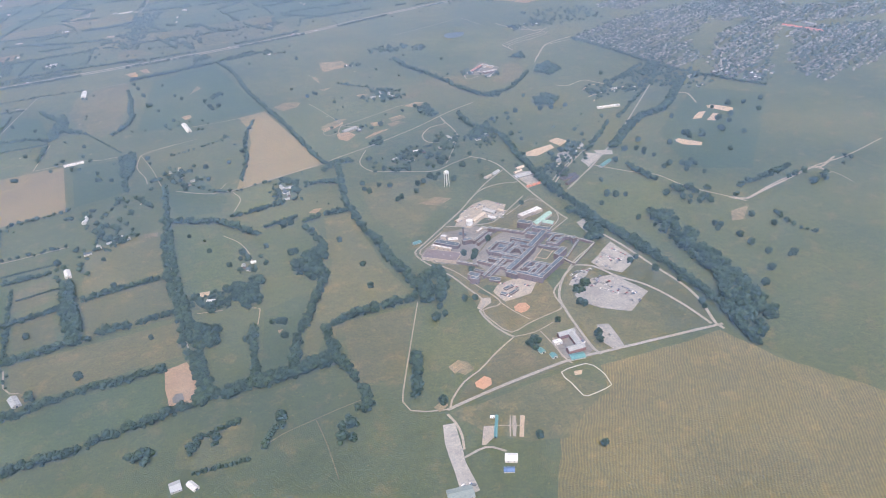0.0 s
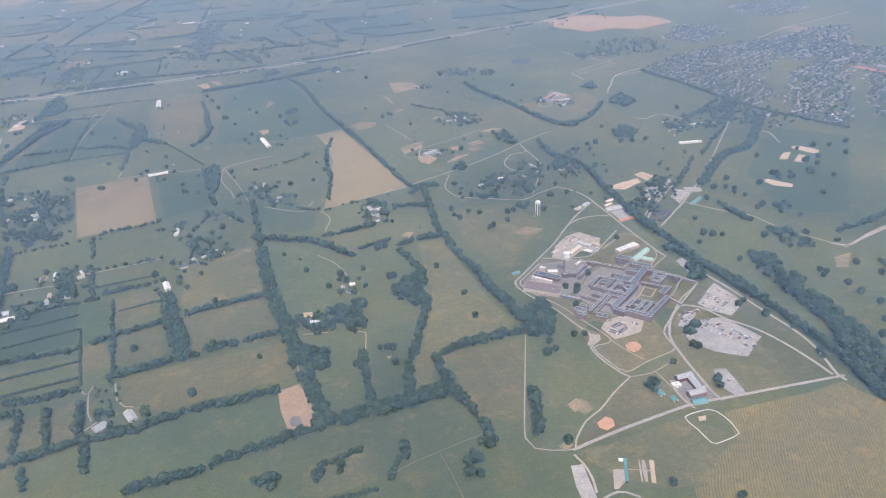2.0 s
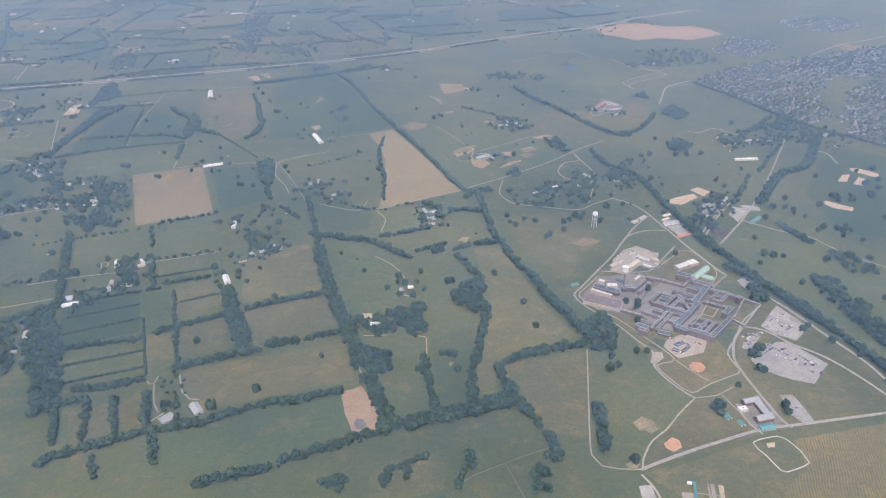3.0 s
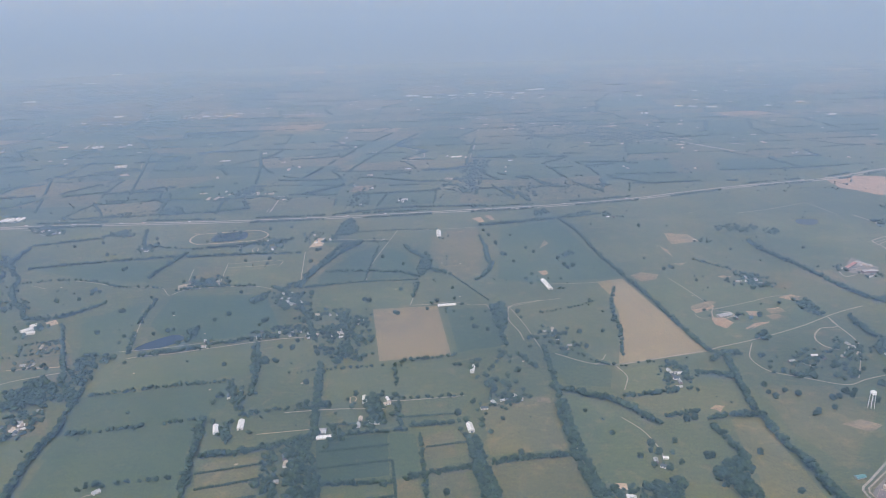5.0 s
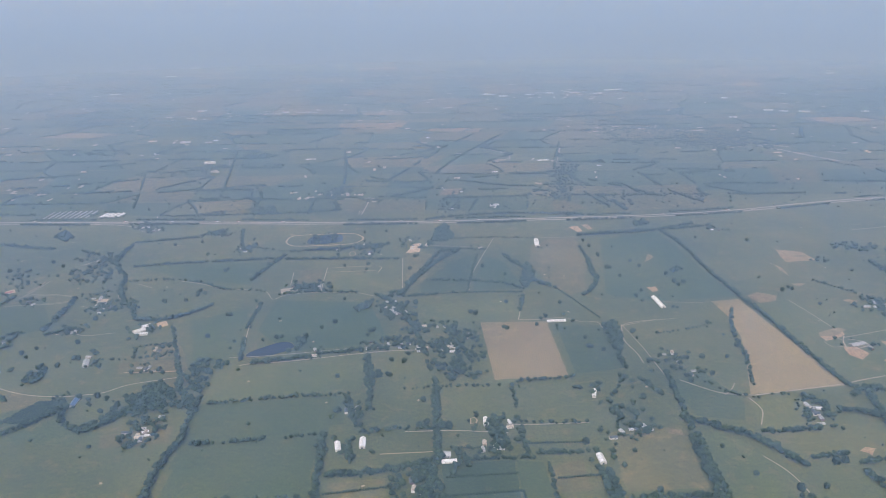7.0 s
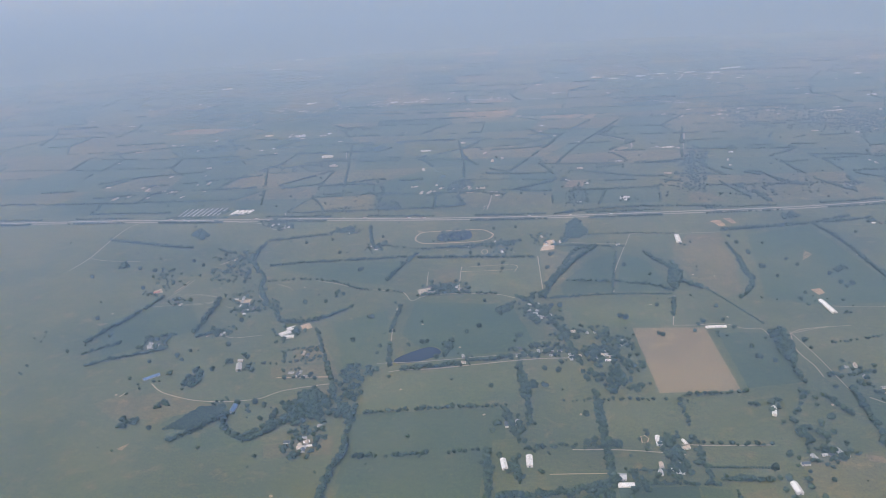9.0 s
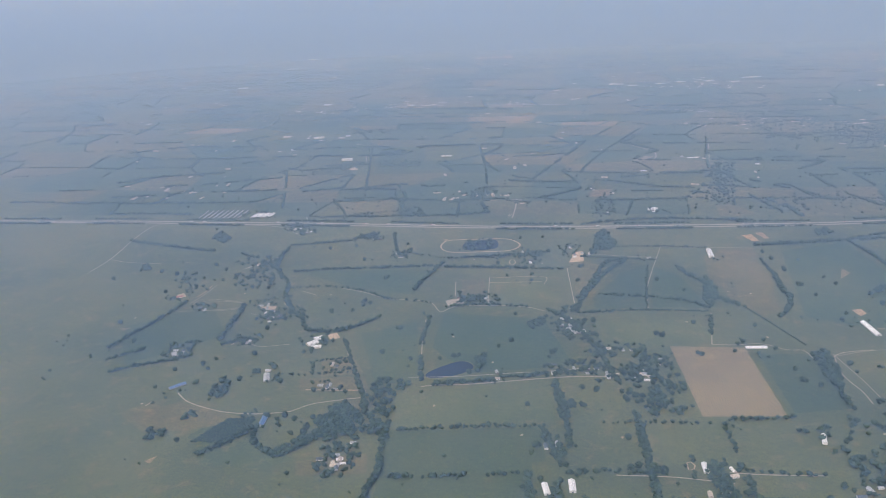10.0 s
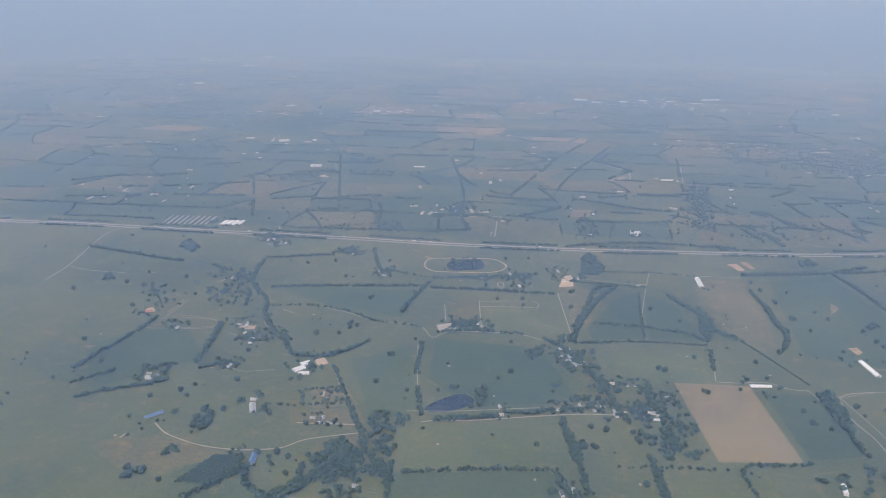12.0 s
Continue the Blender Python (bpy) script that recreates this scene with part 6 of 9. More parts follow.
hedge([(-118.0, 1438.5), (-77.6, 1609.4), (-16.1, 1794.0), (37.7, 1942.2)], 10, 11, 0.85)
hedge([(184.7, 1872.6), (144.6, 1604.8), (133.0, 1509.2)], 14, 12, 0.9)
hedge([(203.5, 1586.3), (284.7, 1601.1), (404.8, 1599.2)], 8, 11, 1.0)
hedge([(-733.4, 2259.8), (-571.4, 2319.1), (-432.9, 2327.7), (-310.0, 2299.6)], 20, 12, 0.9)
hedge([(-1243.9, 1649.7), (-1092.0, 1750.0), (-883.2, 1756.5)], 12, 12, 0.9)
hedge([(-535.5, 1339.9), (-450.3, 1379.3), (-385.0, 1366.5), (-305.9, 1400.9)], 10, 11, 0.9)
hedge([(-35.1, 1432.5), (41.0, 1462.6), (119.9, 1468.3)], 9, 11, 0.9)
hedge([(-280.1, 1630.4), (-207.5, 1627.7), (-135.5, 1652.2)], 9, 11, 1.0)
hedge([(-291.4, 1477.5), (-202.1, 1423.5)], 9, 11, 1.0)
hedge([(-185.4, 1780.2), (-101.0, 1777.4)], 9, 11, 1.0)
hedge([(297.0, 1829.4), (434.0, 1824.8), (542.6, 1786.1)], 14, 12, 0.9)
wood([(460.4, 1906.6), (716.1, 1998.1), (631.3, 1802.8), (439.3, 1766.5)], 0.15, 12)
hedge([(-877.1, 1555.9), (-761.2, 1612.7)], 10, 11, 0.9)
hedge([(-1065.6, 1372.9), (-986.5, 1435.2), (-854.7, 1479.8)], 10, 11, 0.9)
hedge([(-624.6, 1324.1), (-549.7, 1353.5)], 9, 11, 0.9)
hedge([(-265.5, 564.5), (-223.5, 573.1), (-179.8, 579.7), (-140.0, 584.6)], 6, 10, 0.95)
hedge([(-258.4, 501.6), (-241.7, 505.2), (-228.8, 507.3), (-215.5, 508.6), (-196.1, 512.2)], 6, 10, 1.1)
hedge([(-182.6, 513.5), (-158.9, 519.6)], 6, 10, 1.1)
hedge([(-258.9, 412.7), (-264.4, 448.3), (-266.7, 485.0), (-264.0, 509.3), (-269.9, 545.2), (-272.3, 574.9)], 16, 12, 0.85)
hedge([(-152.1, 520.3), (-148.1, 486.9), (-144.5, 456.8), (-141.2, 429.6), (-137.9, 403.7)], 17, 12, 0.75)
hedge([(-140.0, 463.9), (-127.8, 466.5), (-115.3, 467.6), (-94.9, 472.9), (-74.3, 480.0), (-57.6, 486.5)], 15, 12, 0.75)
wood([(-95.9, 473.7), (-60.3, 490.5), (-48.4, 401.5), (-87.5, 402.4), (-91.4, 441.5)], 0.5, 12)
hedge([(-139.2, 444.3), (-93.6, 453.4)], 3, 4, 0.8)
hedge([(-134.3, 425.8), (-90.5, 435.6)], 3, 4, 0.8)
hedge([(-131.7, 408.5), (-88.9, 415.9)], 3, 4, 0.8)
hedge([(-126.6, 521.2), (-113.4, 525.2), (-95.1, 528.2), (-71.6, 528.3), (-57.6, 529.6)], 6, 10, 1.2)
wood([(-136.2, 518.0), (-130.1, 537.6), (-126.6, 548.8), (-118.4, 531.7), (-126.8, 522.1)], 0.6, 11)
hedge([(-142.7, 582.6), (-133.1, 551.9), (-129.1, 532.9)], 12, 11, 0.9)
hedge([(-135.9, 658.5), (-126.2, 621.0), (-122.6, 587.1), (-121.8, 556.3)], 12, 11, 0.9)
hedge([(-67.0, 595.9), (-63.6, 554.3), (-61.0, 517.3), (-59.6, 492.1)], 9, 11, 0.95)
wood([(-134.9, 496.9), (-130.3, 512.6), (-120.2, 484.5), (-127.2, 482.3)], 0.7, 11)
hedge([(-191.8, 436.9), (-170.0, 438.3), (-150.3, 440.4)], 3, 8, 2.4)
hedge([(-255.7, 410.2), (-221.1, 415.4)], 3, 7, 1.8)
wood([(-297.7, 604.8), (-304.4, 640.3), (-289.6, 652.2), (-262.1, 638.6), (-277.1, 620.0), (-266.4, 592.6), (-284.1, 591.1)], 0.65, 12)
wood([(-334.4, 562.0), (-330.1, 595.0), (-314.0, 599.9), (-296.1, 583.0), (-272.5, 571.8), (-272.0, 550.0), (-288.7, 560.3), (-304.4, 551.2), (-317.2, 537.5)], 0.8, 12)

wood([(348.0, 253.3), (357.5, 254.8), (355.5, 245.2), (347.5, 242.8)], 0.9, 11)

wood([(402.2, 291.7), (414.4, 299.8), (417.8, 294.4), (407.5, 286.6)], 0.9, 11)

wood([(-278.1, 1007.0), (-271.5, 1055.8), (-240.4, 1065.5), (-229.1, 1037.0), (-252.0, 1013.3)], 0.4, 9)
wood([(-447.9, 787.5), (-436.7, 811.1), (-413.7, 778.5), (-427.1, 762.9)], 0.35, 10)
hedge([(-265.2, 817.4), (-248.3, 822.8), (-217.5, 827.4), (-167.8, 826.1)], 5, 10, 1.0)
wood([(-252.3, 831.1), (-221.1, 835.7), (-222.3, 853.8), (-251.3, 852.6)], 0.7, 11)
wood([(-135.5, 785.8), (-116.1, 769.7), (-112.4, 740.5), (-128.6, 744.0), (-136.1, 766.8)], 0.25, 12)
hedge([(-122.4, 814.4), (-115.2, 836.7)], 8, 10, 1.0)
hedge([(-235.9, 1271.1), (-193.2, 1261.7)], 7, 9, 1.2)
wood([(-419.8, 1207.1), (-382.1, 1229.6), (-354.2, 1172.1), (-396.5, 1159.2)], 0.3, 11)
wood([(-335.9, 1306.5), (-272.4, 1374.5), (-248.1, 1314.4), (-303.9, 1283.5)], 0.3, 11)
wood([(-500.6, 1177.8), (-449.1, 1192.7), (-443.9, 1151.3), (-482.4, 1144.9)], 0.25, 11)
wood([(-95.0, 1278.4), (-54.6, 1319.4), (-56.2, 1192.5), (-92.1, 1172.5)], 0.3, 11)
hedge([(254.6, 780.9), (236.6, 718.6), (228.4, 653.4), (217.3, 604.9)], 6, 10, 1.1)
hedge([(153.4, 711.2), (191.8, 722.8), (219.9, 739.0)], 4, 9, 1.4)
wood([(148.6, 642.0), (165.8, 666.4), (173.8, 640.9), (164.6, 615.4)], 0.35, 11)
wood([(130.4, 655.4), (142.5, 663.4), (144.4, 629.1), (133.1, 625.8)], 0.4, 11)
hedge([(175.1, 611.9), (193.3, 589.6), (213.9, 582.8)], 5, 9, 1.2)
wood([(453.0, 578.4), (479.6, 585.5), (472.0, 559.7), (451.0, 556.1)], 0.35, 11)
wood([(648.7, 690.6), (660.3, 664.7), (668.5, 634.7), (630.1, 623.8), (622.8, 646.1)], 0.3, 11)
wood([(518.1, 519.1), (539.2, 526.7), (531.2, 500.6), (507.3, 488.2)], 0.35, 11)
hedge([(603.3, 560.6), (579.0, 536.3), (554.7, 514.2)], 6, 11, 1.0)
hedge([(697.1, 631.2), (651.6, 593.8), (616.8, 564.5)], 6, 11, 1.0)
wood([(765.3, 1092.1), (877.1, 1074.9), (864.0, 973.3), (733.8, 980.4)], 0.2, 11)
wood([(495.5, 640.7), (528.1, 648.5), (512.4, 608.2), (487.1, 599.5)], 0.2, 11)
for x, y in [(19.6, 374.3), (22.3, 369.2), (21.2, 364.8), (26.5, 367.8), (29.0, 356.4), (24.6, 357.8), (29.7, 374.1), (32.9, 361.0), (34.4, 367.7), (35.2, 354.4)]:
    plant(x, y, 6)

# ---- trees on their own ----
for x, y in [(91.4, 500.3), (99.3, 452.3), (42.4, 408.8), (123.3, 369.0), (164.5, 342.6), (182.3, 336.8), (207.2, 328.8), (276.5, 362.3), (279.7, 393.5), (273.3, 440.8), (172.8, 473.7), (184.9, 441.8), (159.5, 508.3), (216.5, 459.4), (134.5, 700.8), (82.4, 702.1), (66.7, 794.4), (5.6, 796.2), (-56.5, 826.4), (-20.3, 917.9), (7.9, 885.9), (151.0, 882.9), (166.8, 832.0), (174.7, 937.5), (161.4, 997.6)]:
    single_tree(x, y, 10)
for x, y in [(383.7, 683.9), (420.0, 714.7), (451.4, 720.6), (496.3, 579.9), (499.7, 562.8), (437.0, 553.4), (438.1, 531.6), (341.8, 519.7), (349.5, 561.0), (421.0, 558.7), (564.5, 686.5), (588.5, 628.2), (560.4, 558.5), (604.6, 577.2), (668.1, 538.9), (700.9, 465.6), (660.4, 437.5), (605.6, 406.0), (518.8, 401.0), (515.9, 435.5), (620.7, 477.9), (598.5, 499.6), (590.3, 460.7), (319.6, 874.9), (331.6, 833.3), (356.2, 790.0), (392.9, 788.9), (356.4, 1023.5), (443.6, 900.3), (540.4, 896.3)]:
    single_tree(x, y, 11)
for x, y in [(-484.4, 660.2), (-474.8, 651.3), (-451.5, 746.2), (-463.0, 707.5), (-507.6, 646.6), (-585.6, 701.7), (-630.5, 746.5), (-669.1, 904.4), (-626.2, 838.3), (-582.2, 918.0), (-604.7, 934.6)]:
    single_tree(x, y, 11)
for x, y in [(-98.5, 791.2), (-99.7, 699.2), (-98.2, 645.7), (139.7, 912.8), (35.6, 734.0), (129.4, 999.1), (135.5, 957.6), (-277.5, 689.6), (-285.5, 797.4), (-393.7, 795.5), (-369.5, 799.1), (-202.6, 920.2), (-171.7, 925.0)]:
    single_tree(x, y, 11)
for x, y in [(399.7, 275.7), (401.3, 272.0), (459.7, 305.9), (466.6, 308.4), (469.0, 287.9), (475.8, 268.6), (376.4, 264.3), (389.1, 233.3), (471.8, 240.3), (469.7, 234.8), (338.0, 312.5), (331.3, 314.7), (350.5, 347.6), (362.6, 369.0), (380.7, 385.1), (391.6, 239.3), (559.9, 542.7), (464.4, 502.4)]:
    single_tree(x, y, 11)
for x, y in [(-75.5, 534.0), (-69.8, 536.8), (-51.4, 532.6), (-56.7, 532.5), (158.7, 394.5), (178.4, 405.9), (78.7, 344.6), (60.1, 478.0), (56.1, 511.8), (3.5, 723.7), (-29.5, 762.3), (-97.7, 795.3), (96.5, 674.2), (89.4, 550.9), (188.0, 659.0), (173.1, 656.2), (187.2, 624.8), (211.6, 658.9), (231.5, 668.4), (228.3, 682.8), (216.9, 740.1), (198.8, 387.6), (202.6, 411.9), (202.2, 348.9), (206.6, 347.4), (209.8, 344.4), (236.2, 488.5), (242.9, 489.5), (232.9, 437.9), (236.8, 438.5)]:
    single_tree(x, y, 12)
for x, y in [(385.6, 515.4), (373.0, 513.2), (382.1, 520.5), (391.8, 522.5), (360.0, 496.5), (366.6, 511.5), (344.3, 492.1), (333.2, 526.3), (321.6, 517.7), (318.7, 524.8), (320.3, 537.0), (339.8, 487.7), (399.4, 504.5), (402.0, 507.4), (419.5, 530.8), (370.4, 547.1), (305.1, 302.4), (311.9, 313.4), (312.4, 304.6), (359.1, 363.5), (354.8, 373.3), (197.1, 456.2), (200.3, 445.8), (209.2, 887.3), (212.7, 861.9), (214.5, 849.6), (223.0, 858.4), (341.6, 842.1), (343.8, 836.5)]:
    single_tree(x, y, 12)
for x, y in [(601.3, 425.3), (600.6, 431.7), (667.1, 488.6), (650.8, 489.6), (687.8, 484.7), (723.9, 511.9), (584.4, 469.3), (585.3, 482.7), (551.2, 467.1), (510.7, 403.7), (506.2, 410.5), (432.5, 429.3), (588.5, 435.7), (609.6, 431.2), (558.5, 632.6), (532.3, 643.3), (571.5, 630.1), (687.7, 711.9), (790.1, 665.3), (786.9, 632.6), (684.6, 635.4), (742.4, 539.7), (759.7, 533.9), (757.7, 508.9), (707.0, 509.4), (648.5, 483.0), (661.6, 478.7), (688.3, 481.6), (783.5, 534.8)]:
    single_tree(x, y, 13)
for x, y in [(584.3, 321.7), (589.3, 302.4), (550.1, 323.8), (550.8, 318.0), (554.7, 300.2), (546.0, 315.3), (555.1, 270.8), (566.1, 260.3), (569.6, 261.3), (540.2, 251.7), (524.0, 239.2), (553.1, 286.2), (595.3, 418.1), (590.0, 436.1), (581.8, 433.3), (609.7, 424.6), (504.0, 360.0), (589.8, 476.0), (573.6, 485.6), (707.6, 495.6), (703.5, 508.1), (658.4, 478.4), (649.2, 493.2), (721.2, 539.0), (492.0, 396.1), (504.9, 407.7), (316.1, 176.1), (343.8, 156.2), (279.2, 223.5)]:
    single_tree(x, y, 12)
for x, y in [(-182.7, 804.2), (-181.8, 737.5), (-193.4, 724.4), (-140.5, 716.5), (-137.3, 717.0), (-303.6, 757.5), (-307.2, 758.2), (-362.5, 828.2), (-354.6, 821.8), (-364.0, 823.4), (-248.6, 692.6), (-236.1, 699.7), (-230.9, 701.5), (-216.1, 667.9), (-111.3, 649.2), (-118.2, 618.6), (-111.3, 619.5), (-71.8, 631.5), (-120.3, 622.4), (-76.0, 645.3), (-339.4, 576.5), (-365.1, 576.8), (-349.7, 550.7), (-339.6, 554.2), (-339.5, 561.4), (-380.7, 574.7), (-354.3, 572.1), (-442.0, 531.2), (-681.3, 1091.9), (-722.7, 875.0), (-642.7, 896.9), (-98.5, 791.2), (-114.5, 907.5)]:
    single_tree(x, y, 12)
for x, y in [(-30.1, 764.0), (-35.4, 765.6), (143.1, 911.7), (182.4, 917.6), (0.1, 726.8), (85.9, 680.1), (83.1, 681.5), (132.8, 714.9), (-356.5, 902.0), (-353.9, 906.1), (-430.2, 1023.3), (-356.2, 1035.1), (-352.8, 995.2), (-402.1, 966.3), (-108.1, 962.4), (-112.0, 956.2), (135.8, 963.0), (124.4, 1024.0), (-218.8, 964.6), (288.4, 1039.4), (-196.8, 1070.1), (-165.0, 1075.2), (-465.8, 1010.7), (-402.6, 968.3), (-309.4, 701.2), (-432.5, 632.7), (-476.0, 672.0), (-441.9, 788.3), (-440.2, 685.8), (-514.5, 700.1)]:
    single_tree(x, y, 11)
for x, y in [(-121.2, 617.3), (-125.2, 618.6), (-108.6, 619.1), (-110.7, 649.7), (-75.2, 573.8), (-73.9, 635.7), (-157.5, 616.4), (-155.0, 439.9)]:
    single_tree(x, y, 12)
wood([(-1482.3, 2456.2), (-834.8, 2235.9), (-774.5, 2067.8), (-1331.6, 2196.0)], 0.12, 12)
wood([(255.8, 2971.8), (494.3, 2041.0), (696.0, 1742.7), (656.9, 1637.0), (299.9, 1792.8)], 0.12, 12)

# ---- buildings ----
building("barn", -137.2, 503.4, -1.34, 31.0, 11, 7.07, "gable", WHITE_WALL, WHITE_ROOF, "white metal-roofed horse barn with dark door", "barn", "white barns")
building("barn", -118.5, 508.5, -1.48, 32.9, 12, 8.14, "gable", WHITE_WALL, WHITE_ROOF, "white metal-roofed horse barn with dark door", "barn", "white barns")
building("barn", -21.4, 541.1, -1.53, 29.1, 10, 7.21, "gable", WHITE_WALL, WHITE_ROOF, "white metal-roofed horse barn with dark door", "barn", "white barns")
building("barn", 64.6, 490.5, -1.43, 29.3, 12, 8.28, "gable", WHITE_WALL, WHITE_ROOF, "white metal-roofed horse barn with dark door", "barn", "white barns")
building("barn", 74.3, 588.6, 1.39, 31.0, 9, 7.35, "gable", WHITE_WALL, WHITE_ROOF, "white metal-roofed horse barn with dark door", "barn", "white barns")
building("barn", 179.0, 797.4, -1.44, 81.4, 14, 7.42, "gable", WHITE_WALL, WHITE_ROOF, "white metal-roofed horse barn with dark door", "barn", "white barns")
building("barn", 58.3, 1018.9, -1.59, 79.6, 16, 7.49, "gable", WHITE_WALL, WHITE_ROOF, "white metal-roofed horse barn with dark door", "barn", "white barns")
building("barn", -51.8, 494.6, -0.03, 16.0, 18, 7.56, "gable", GREY_WALL, GREY_ROOF, "grey-roofed wooden barn beside a lane", "barn")
building("stable", -49.6, 486.1, 0.11, 29.1, 11, 5.63, "gable", WHITE_WALL, WHITE_ROOF, "long low white-roofed stable", "stable")
building("stable", 57.8, 745.5, 0.11, 52.0, 11, 5.7, "gable", WHITE_WALL, WHITE_ROOF, "long white stable block beside a lane", "stable")
building("hall", 3.5, 1226.6, -0.08, 40.3, 40, 8.77, "gable", WHITE_WALL, WHITE_ROOF, "large white-roofed riding hall", "hall")
building("stable", -200.8, 428.4, 0.79, 13.6, 10, 5.84, "gable", WHITE_WALL, GREY_ROOF, "small pale stable at a field edge", "stable")
building("barn", -389.2, 716.1, 0.82, 30.2, 18, 7.91, "gable", WHITE_WALL, WHITE_ROOF, "large white barn in a farm group", "barn", "white farm group")
building("barn", -386.1, 728.0, 0.71, 24.2, 16, 7.98, "gable", WHITE_WALL, WHITE_ROOF, "large white barn in a farm group", "barn", "white farm group")
building("barn", -381.6, 707.6, 0.25, 26.1, 10, 8.05, "gable", WHITE_WALL, WHITE_ROOF, "large white barn in a farm group", "barn", "white farm group")
building("barn", -408.7, 640.6, -1.19, 38.3, 14, 7.12, "gable", GREY_WALL, GREY_ROOF, "pale grey barn in open pasture", "barn")
building("barn", -381.5, 567.7, 1.67, 38.2, 12, 7.19, "gable", GREY_WALL, BLUE_ROOF, "blue metal-roofed barn beside a lane", "barn")
building("stable", -489.0, 617.7, 0.83, 40.4, 12, 6.26, "gable", GREY_WALL, BLUE_ROOF, "long faded blue-roofed stable", "stable")
building("barn", -600.7, 826.4, 0.58, 20.1, 12, 5, "gable", TAN_WALL, RED_ROOF, "low barn with a faded red roof", "barn")
building("greenhouse", -747.3, 1175.7, 1.65, 111.6, 6, 4.07, "gable", GREY_WALL, GREY_ROOF, "long pale grey plastic-roofed growing house", "greenhouse", "growing houses by the highway")
building("greenhouse", -738.5, 1176.6, 1.64, 111.5, 6, 4.14, "gable", GREY_WALL, GREY_ROOF, "long pale grey plastic-roofed growing house", "greenhouse", "growing houses by the highway")
building("greenhouse", -729.7, 1177.4, 1.63, 111.5, 6, 4.21, "gable", GREY_WALL, GREY_ROOF, "long pale grey plastic-roofed growing house", "greenhouse", "growing houses by the highway")
building("greenhouse", -720.9, 1178.2, 1.63, 111.5, 6, 4.28, "gable", GREY_WALL, GREY_ROOF, "long pale grey plastic-roofed growing house", "greenhouse", "growing houses by the highway")
building("greenhouse", -712.2, 1179.0, 1.62, 111.4, 6, 4.35, "gable", GREY_WALL, GREY_ROOF, "long pale grey plastic-roofed growing house", "greenhouse", "growing houses by the highway")
building("greenhouse", -703.4, 1179.8, 1.61, 111.4, 6, 4.42, "gable", GREY_WALL, GREY_ROOF, "long pale grey plastic-roofed growing house", "greenhouse", "growing houses by the highway")
building("greenhouse", -694.6, 1180.7, 1.61, 111.4, 6, 4.49, "gable", GREY_WALL, GREY_ROOF, "long pale grey plastic-roofed growing house", "greenhouse", "growing houses by the highway")
building("greenhouse", -685.9, 1181.5, 1.60, 111.4, 6, 4.56, "gable", GREY_WALL, GREY_ROOF, "long pale grey plastic-roofed growing house", "greenhouse", "growing houses by the highway")
building("greenhouse", -677.2, 1182.3, 1.59, 111.4, 6, 4.63, "gable", GREY_WALL, GREY_ROOF, "long pale grey plastic-roofed growing house", "greenhouse", "growing houses by the highway")
building("shed", -650.7, 1172.1, 1.48, 59.8, 18, 6.7, "gable", GREY_WALL, WHITE_ROOF, "long pale metal shed beside the highway", "shed", "sheds by the highway")
building("shed", -642.1, 1172.9, 1.47, 59.8, 18, 6.77, "gable", GREY_WALL, WHITE_ROOF, "long pale metal shed beside the highway", "shed", "sheds by the highway")
building("shed", -633.5, 1173.7, 1.47, 59.9, 18, 6.84, "gable", GREY_WALL, WHITE_ROOF, "long pale metal shed beside the highway", "shed", "sheds by the highway")
building("shed", -624.9, 1174.5, 1.46, 59.9, 18, 6.91, "gable", GREY_WALL, WHITE_ROOF, "long pale metal shed beside the highway", "shed", "sheds by the highway")
building("shed", 163.5, 397.2, 1.47, 13.3, 4, 3.98, "gable", WHITE_WALL, WHITE_ROOF, "small white shed in a short row", "shed", "small sheds")
building("shed", 165.0, 396.6, 1.46, 13.3, 4, 4.05, "gable", WHITE_WALL, WHITE_ROOF, "small white shed in a short row", "shed", "small sheds")
building("shed", 166.6, 396.1, 1.46, 13.3, 4, 4.12, "gable", WHITE_WALL, WHITE_ROOF, "small white shed in a short row", "shed", "small sheds")
building("shed", 168.1, 395.5, 1.46, 13.3, 4, 4.19, "gable", WHITE_WALL, WHITE_ROOF, "small white shed in a short row", "shed", "small sheds")
building("barn", 42.1, 336.8, -1.20, 27.3, 14, 7.26, "gable", GREY_WALL, GREY_ROOF, "grey-roofed barn at the end of a drive", "barn")
building("house", 24.9, 332.7, 0.55, 20.4, 16, 7, "gable", TAN_WALL, GREY_ROOF, "large grey-roofed farmhouse with a terrace", "house")
FARM_HOUSES = []
FARM_HOUSES += [(-56.4, 678.5), (-86.7, 680.5), (-105.0, 686.6), (-38.5, 703.6), (-121.8, 766.2), (99.9, 531.0), (109.5, 532.1), (78.5, 519.4), (-10.2, 503.7), (-2.0, 533.8), (195.0, 436.8), (188.3, 397.3), (252.5, 550.2), (251.5, 560.7), (168.6, 624.7), (163.3, 648.3), (418.4, 796.9), (421.3, 784.2), (405.0, 785.1), (420.2, 943.7), (333.7, 1079.2), (358.2, 1285.8), (562.2, 815.4), (568.3, 802.8), (576.3, 826.7), (570.8, 791.6), (550.6, 808.9), (732.9, 1014.4), (742.1, 1003.3), (773.1, 1012.1)]
